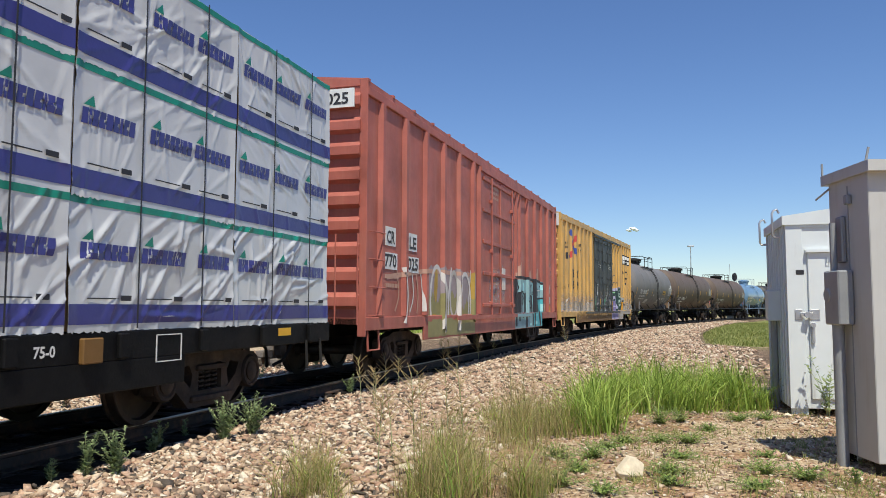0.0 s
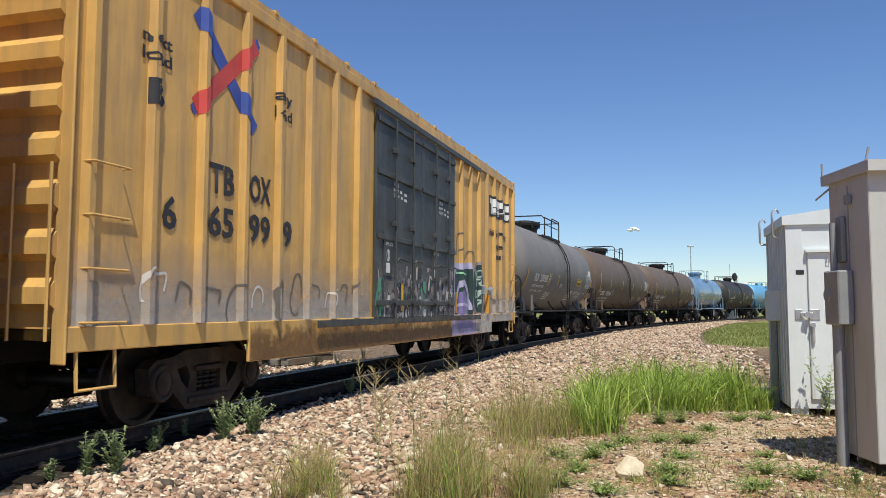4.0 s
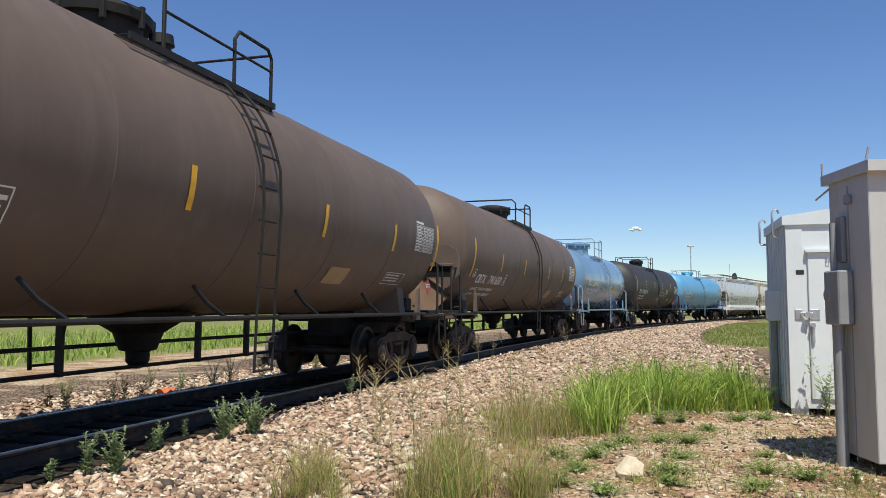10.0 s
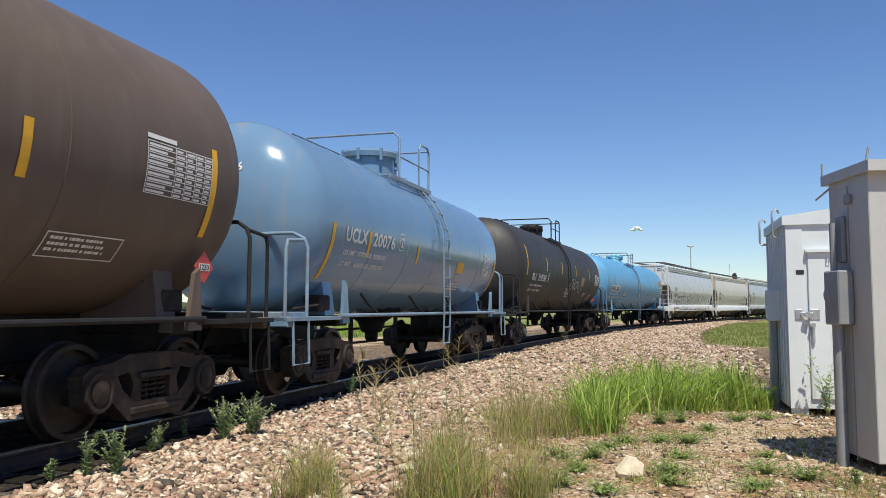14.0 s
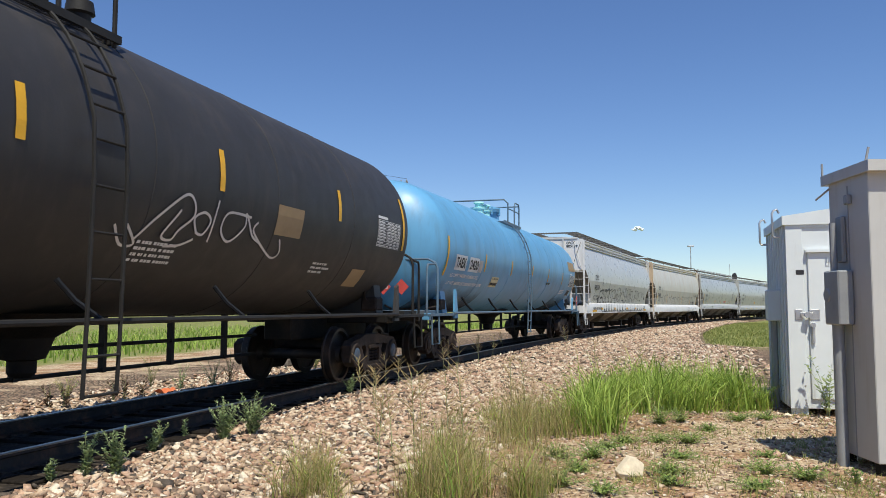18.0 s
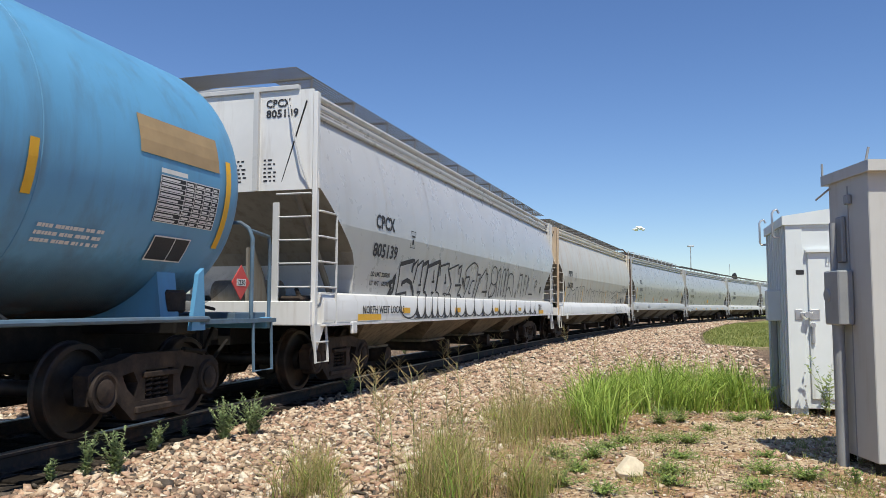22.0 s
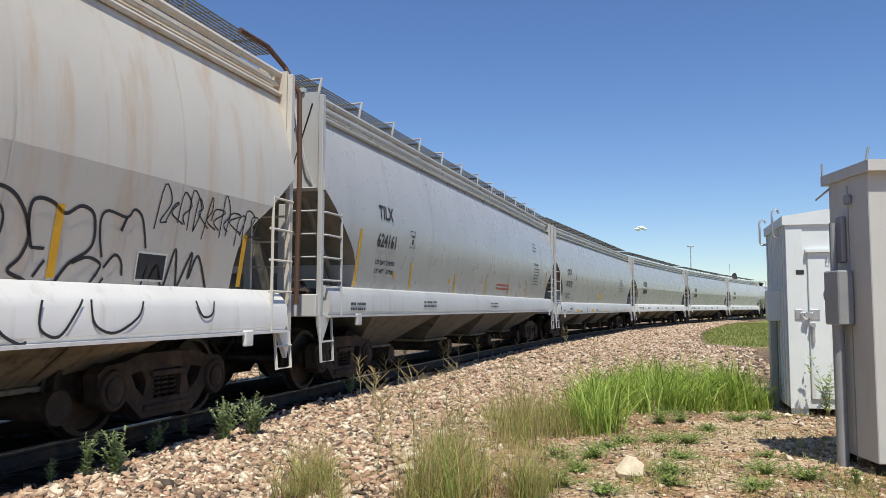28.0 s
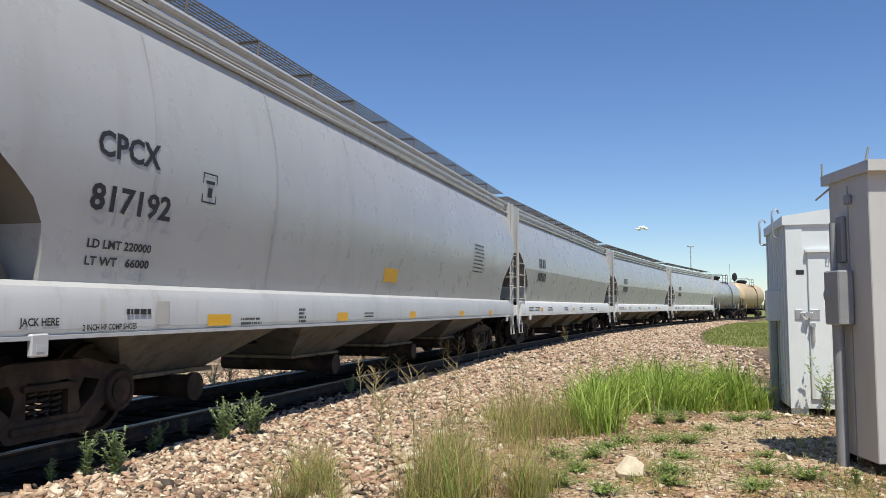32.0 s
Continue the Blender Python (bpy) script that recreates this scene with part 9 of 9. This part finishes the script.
def seed_stalk(x, y, height, seed, branches=18):
    """A thin, sparsely branched dry stalk."""
    rnd = random.Random(seed)
    w = thing("dry_stalk", "thin branching dry seed stalk", "weed", "dry stalks", m=pose(x, y, float(ground_z(x, y)[0]) - 0.02))
    lean = rnd.uniform(-0.12, 0.12)
    line = [(lean * t * t * height, 0.05 * t, t * height) for t in (0, 0.25, 0.5, 0.75, 1.0)]
    part("stem", Shape().tube(line, 0.006, 5, r2=0.003), M_STALK, w)
    twig = Shape()
    for k in range(branches):
        t = 0.45 + 0.55 * k / branches
        a = rnd.uniform(0, 6.28)
        l = 0.2 * rnd.uniform(0.4, 1.1) * (1.2 - 0.6 * t)
        b = Vector((lean * t * t * height, 0.05 * t, t * height))
        twig.tube([b, b + Vector((math.cos(a) * l, math.sin(a) * l, l * 0.9))], 0.0045, 4, r2=0.003)
    tagged(part("twig_spray", twig, M_STRAW, w), kind="stuff")
    return w


for i, (px, py, hh) in enumerate(((-1.02, 14.3, 0.6), (-0.82, 14.6, 0.55), (0.02, 17.6, 0.75), (0.12, 18.3, 0.7), (0.35, 18.9, 0.8), (0.9, 20.3, 0.7), (1.4, 22.5, 0.7), (-1.25, 12.2, 0.72), (-0.75, 9.0, 0.85), (-0.55, 8.6, 0.7), (-0.3, 10.8, 0.7), (4.1, 26.5, 0.9), (2.9, 15.2, 0.95), (3.9, 16.0, 0.8), (-1.08, 12.4, 0.55), (-0.6, 7.4, 0.75), (-0.25, 7.0, 1.0), (0.2, 7.6, 1.05), (0.05, 8.4, 0.9), (0.85, 9.9, 0.95), (1.1, 10.6, 0.9), (1.0, 22.6, 0.7), (1.9, 25.5, 0.7))):
    seed_stalk(px, py, hh, 80 + i)
leafy_weed(5.36, 11.15, 0.85, 0.32, 6, 20, M_WEED, "tall drooping weed in front of the door", 99, 0.12)
leafy_weed(3.5, 6.85, 0.16, 0.1, 6, 20, M_HERB, "small weed at the case's foot", 98, 0.05)


def boulder(x, y, size, seed, label, corners=None):
    """A broken, sharp-edged rock: the hull of a few random points, edges worn a little."""
    rnd = random.Random(seed)
    bm = bmesh.new()
    pts = [(rnd.uniform(-1, 1), rnd.uniform(-1, 1), rnd.uniform(-0.6, 0.25)) for _ in range(16)] + [(0.1, 0.0, 1.0), (-0.35, 0.1, 0.75), (0.35, -0.15, 0.6), (-0.6, -0.2, 0.3), (0.75, 0.1, 0.2)]
    for p in corners or pts:
        bm.verts.new((p[0] * size[0], p[1] * size[1], p[2] * size[2]))
    res = bmesh.ops.convex_hull(bm, input=bm.verts)
    bmesh.ops.delete(bm, geom=[g for g in res["geom_interior"] if isinstance(g, bmesh.types.BMVert)], context="VERTS")
    bmesh.ops.bevel(bm, geom=bm.edges[:], offset=0.006, segments=1, affect="EDGES")
    me = bpy.data.meshes.new("rock")
    bm.to_mesh(me)
    bm.free()
    me.materials.append(M_ROCK)
    ob = tagged(new("rock", me), label, "rock")
    ob.matrix_world = pose(x, y, float(ground_z(x, y)[0]) + size[2] * 0.45, 0, 0, 20)
    return ob


M_ROCK = material("limestone", (0.7, 0.6, 0.43), 0.9, 0, 0.18, 6, (0.4, 0.29, 0.19), 0.45, 5, bump=0.6, bump_scale=18)
boulder(1.66, 7.2, (0.15, 0.12, 0.13), 2, "pale wedge-shaped limestone rock on dry earth",
        [(-1, -0.4, 0.0), (-0.9, 0.3, 0.1), (-0.1, -0.3, 0.95), (0.1, 0.5, 1.0), (0.35, -0.2, 0.9), (1.0, -0.1, 0.4), (0.95, 0.5, 0.3), (0.55, -0.75, -0.2), (-0.5, -0.8, -0.15), (0.5, -0.4, -0.75), (-0.6, -0.4, -0.75), (0.5, 0.5, -0.75), (-0.6, 0.5, -0.7)])
boulder(2.12, 6.0, (0.1, 0.08, 0.07), 5, "half-buried pale limestone rock")
boulder(4.86, 11.35, (0.07, 0.05, 0.04), 8, "small reddish stone by the house's foot")
boulder(-0.35, 7.7, (0.1, 0.08, 0.05), 11, "pale stone in the grass")


# ---- far side: stacked old ties, a scrap of orange ----
M_OLDTIE = material("weathered_timber", (0.22, 0.19, 0.16), 0.9, 0, 0.35, 4, (0.1, 0.08, 0.065), 0.5, 2, stretch=(1, 8, 8), bump=0.5)


def tie_stack():
    rnd = random.Random(4)
    for layer in range(5):
        for row in range(4 - layer // 2):
            s, n = 12.6 + rnd.uniform(-0.25, 0.25), -3.5 - row * 0.3 - rnd.uniform(0, 0.04)
            p = beside(s, n, -0.15 + layer * 0.19)
            h = math.degrees(on_track(s)[2])
            ob = tagged(new("old_tie", Shape().box(-1.3, 1.3, -0.115, 0.115, 0, 0.175, 0.015).mesh("old_tie", M_OLDTIE)), "weathered grey wooden railway tie in a stack", "railway tie", "stacked ties")
            ob.matrix_world = pose(p.x, p.y, p.z - 0.1, 0, 0, 90 - h + rnd.uniform(-3, 3))


tie_stack()
M_CLOTH = material("orange_cloth", (0.6, 0.16, 0.06), 0.9, 0, 0.2, 8)
p = beside(4.65, -2.3)
rag = Shape()
for i in range(9):
    for j in range(6):
        rag.v.append((i * 0.045 - 0.18, j * 0.04 - 0.1, 0.05 + 0.035 * math.sin(i * 1.3 + j) + 0.03 * math.cos(j * 1.7 + 0.5 * i)))
rag.f = [(i * 6 + j, (i + 1) * 6 + j, (i + 1) * 6 + j + 1, i * 6 + j + 1) for i in range(8) for j in range(5)]
cloth = tagged(new("cloth_scrap", rag.mesh("cloth_scrap", M_CLOTH, 60)), "crumpled scrap of orange cloth on gravel", "cloth")
cloth.matrix_world = pose(p.x, p.y, float(ground_z(p.x, p.y)[0]), 0, 0, 30)


# ---- poles and the signal in the distance ----
def utility_pole(x, y, height):
    pole = thing("utility_pole", "wooden utility pole with a crossarm and insulators", "utility pole", m=pose(x, y, -0.3, 0, 0, -30))
    part("shaft", Shape().tube([(0, 0, 0), (0, 0, height)], 0.17, 12, r2=0.1), M_OLDTIE, pole)
    part("crossarm", Shape().box(-1.15, 1.15, -0.16, -0.05, height - 0.3, height - 0.18, 0.01), M_OLDTIE, pole)
    for k in (-1.05, -0.55, 0.55, 1.05):
        part("insulator", Shape().lathe([(height - 0.18, 0.03), (height - 0.1, 0.06), (height - 0.02, 0.04), (height, 0.0)], "z", 10, (k, -0.1, 0)), M_CONDUIT, pole)
    part("transformer", Shape().lathe([(height - 1.6, 0.2), (height - 0.9, 0.2), (height - 0.85, 0.1)], "z", 14, (0.35, 0, 0)), M_CONDUIT, pole)
    return pole


utility_pole(-3.6, 60.0, 11.25)
wires = thing("overhead_wires", "thin dark overhead wires running to the pole", "overhead wires")
for k in (-1.0, 1.0):
    a, b = Vector((-3.6 + k * 0.9, 60 - k * 0.5, 11.0)), Vector((-34 + k, 42, 15.5))
    part("wire", Shape().tube([a.lerp(b, t) - Vector((0, 0, 1.6 * t * (1 - t) * 4 * 0.4)) for t in [i / 12 for i in range(13)]], 0.012, 5), M_STEP, wires)

lamp = thing("light_pole", "tall slim galvanized light pole far off", "light pole", m=pose(41.0, 131.0, -0.3))
part("shaft", Shape().tube([(0, 0, 0), (0, 0, 11.6)], 0.13, 10, r2=0.07), M_GALV, lamp)
part("lamp_head", Shape().box(-0.5, 0.5, -0.25, 0.25, 11.55, 11.8, 0.05), M_GALV, lamp)

sig = thing("railway_signal", "railway signal with a black round target on a mast", "railway signal", m=pose(34.0, 92.5, -0.3, 0, 0, -20))
part("mast", Shape().tube([(0, 0, 0), (0, 0, 5.6)], 0.07, 10), M_GALV, sig)
tgt = part("target", Shape().lathe([(-0.06, 0.0), (-0.06, 0.46), (-0.02, 0.48), (0.02, 0.46), (0.02, 0.0)], "y", 24, (0, -0.1, 5.1)), M_INKBLACK, sig, "black signal target")
tgt.scale = (0.6, 1, 1)
part("lamp_hood", Shape().tube([(0, -0.15, 5.3), (0, -0.5, 5.3)], 0.13, 12).tube([(0, -0.15, 4.95), (0, -0.5, 4.95)], 0.13, 12), M_INKBLACK, sig)
part("relay_box", Shape().box(-1.0, -0.15, -0.4, 0.4, 0.0, 1.2, 0.02), M_GALV, sig)
part("whip_antenna", Shape().tube([(-0.5, 0, 1.2), (-0.5, 0, 6.6)], 0.03, 6), M_GALV, sig)
part("ladder", Shape().tube([(0.2, 0.2, 0), (0.2, 0.2, 4.8)], 0.02, 6).tube([(0.2, -0.1, 0), (0.2, -0.1, 4.8)], 0.02, 6), M_GALV, sig)


# ---- far horizon: a low line of trees ----
M_FARTREE = material("far_foliage", (0.05, 0.075, 0.03), 0.9, 0, 0.3, 0.05, bump=0)


def tree_line():
    v, k = [], 700
    a = np.radians(RNG.uniform(-75, 85, k))
    d = RNG.uniform(420, 640, k)
    sz = RNG.uniform(2.0, 4.2, k)
    base = np.stack([np.sin(a) * d, np.cos(a) * d, sz * 0.5 - 0.4], -1)
    v = ICO[None] * RNG.uniform(0.7, 1.25, (k, 12, 1)) * sz[:, None, None] * np.array([1.6, 1.6, 0.9]) + base[:, None]
    f = (ICO_F[None] + 12 * np.arange(k)[:, None, None]).reshape(-1)
    ob = new("far_trees", mesh_from("far_trees", v.reshape(-1, 3), f, np.full(20 * k, 3), M_FARTREE, True))
    tagged(ob, "low dark line of far trees and scrub", "far trees", kind="stuff")


tree_line()

# ---- a small cloud that drifts ----
M_CLOUD = material("cloud_white", (0.9, 0.92, 0.95), 1.0, 0, 0.02, 0.05, bump=0)
cloud = thing("cloud", "small white fair-weather cloud", "cloud")
rc = random.Random(3)
for k in range(26):
    bm = bmesh.new()
    bmesh.ops.create_icosphere(bm, subdivisions=3, radius=1)
    me = bpy.data.meshes.new("puff")
    f = rc.uniform(-1, 1)
    sx2 = rc.uniform(3.0, 6.5) * (1 - 0.55 * abs(f))
    off = Vector((f * 19, rc.uniform(-4, 4), rc.uniform(-2, 9) * (1 - abs(f)) - 2))
    for q in bm.verts:
        q.co = Vector((q.co.x * sx2 * 1.3, q.co.y * sx2, q.co.z * sx2 * 0.75)) * (1 + 0.35 * noise.noise(q.co * 1.7 + off)) + off
    bm.to_mesh(me)
    bm.free()
    me.shade_smooth()
    me.materials.append(M_CLOUD)
    part("puff", me, None, cloud)



# ---------------- what moves ----------------
def car_pose(mid, length):
    """A car stands on the track with its two trucks."""
    half = length / 2 - 2.5
    a, b = on_track(mid - half), on_track(mid + half)
    yaw = math.degrees(math.atan2(b[1] - a[1], b[0] - a[0]))
    return pose((a[0] + b[0]) / 2, (a[1] + b[1]) / 2, 0.0, 0.35, 0, yaw)


def motions():
    times = [float(t) for t in range(33)]
    for car, mid, length in TRAIN:
        walk(car, [(t, car_pose(mid - gone(t), length)) for t in times])
    walk(cloud, [(0.0, pose(600, 2500, 247)), (32.0, pose(630, 2500, 251))])
    spots = {car.name: (mid, length) for car, mid, length in TRAIN}
    for ob, car, at in RIDERS:
        mid, length = spots[car.name]
        walk(ob, [(t, car_pose(mid - gone(t), length) @ pose(*at)) for t in times])
    ticks = [k / 10 for k in range(321)]
    turns = [(t, math.degrees(-gone(t) / 0.457)) for t in ticks]
    for wheel, a in SPINNING:
        walk(wheel, [(t, pose(a, 0, 0.457, 0, w, 0)) for t, w in turns])


motions()
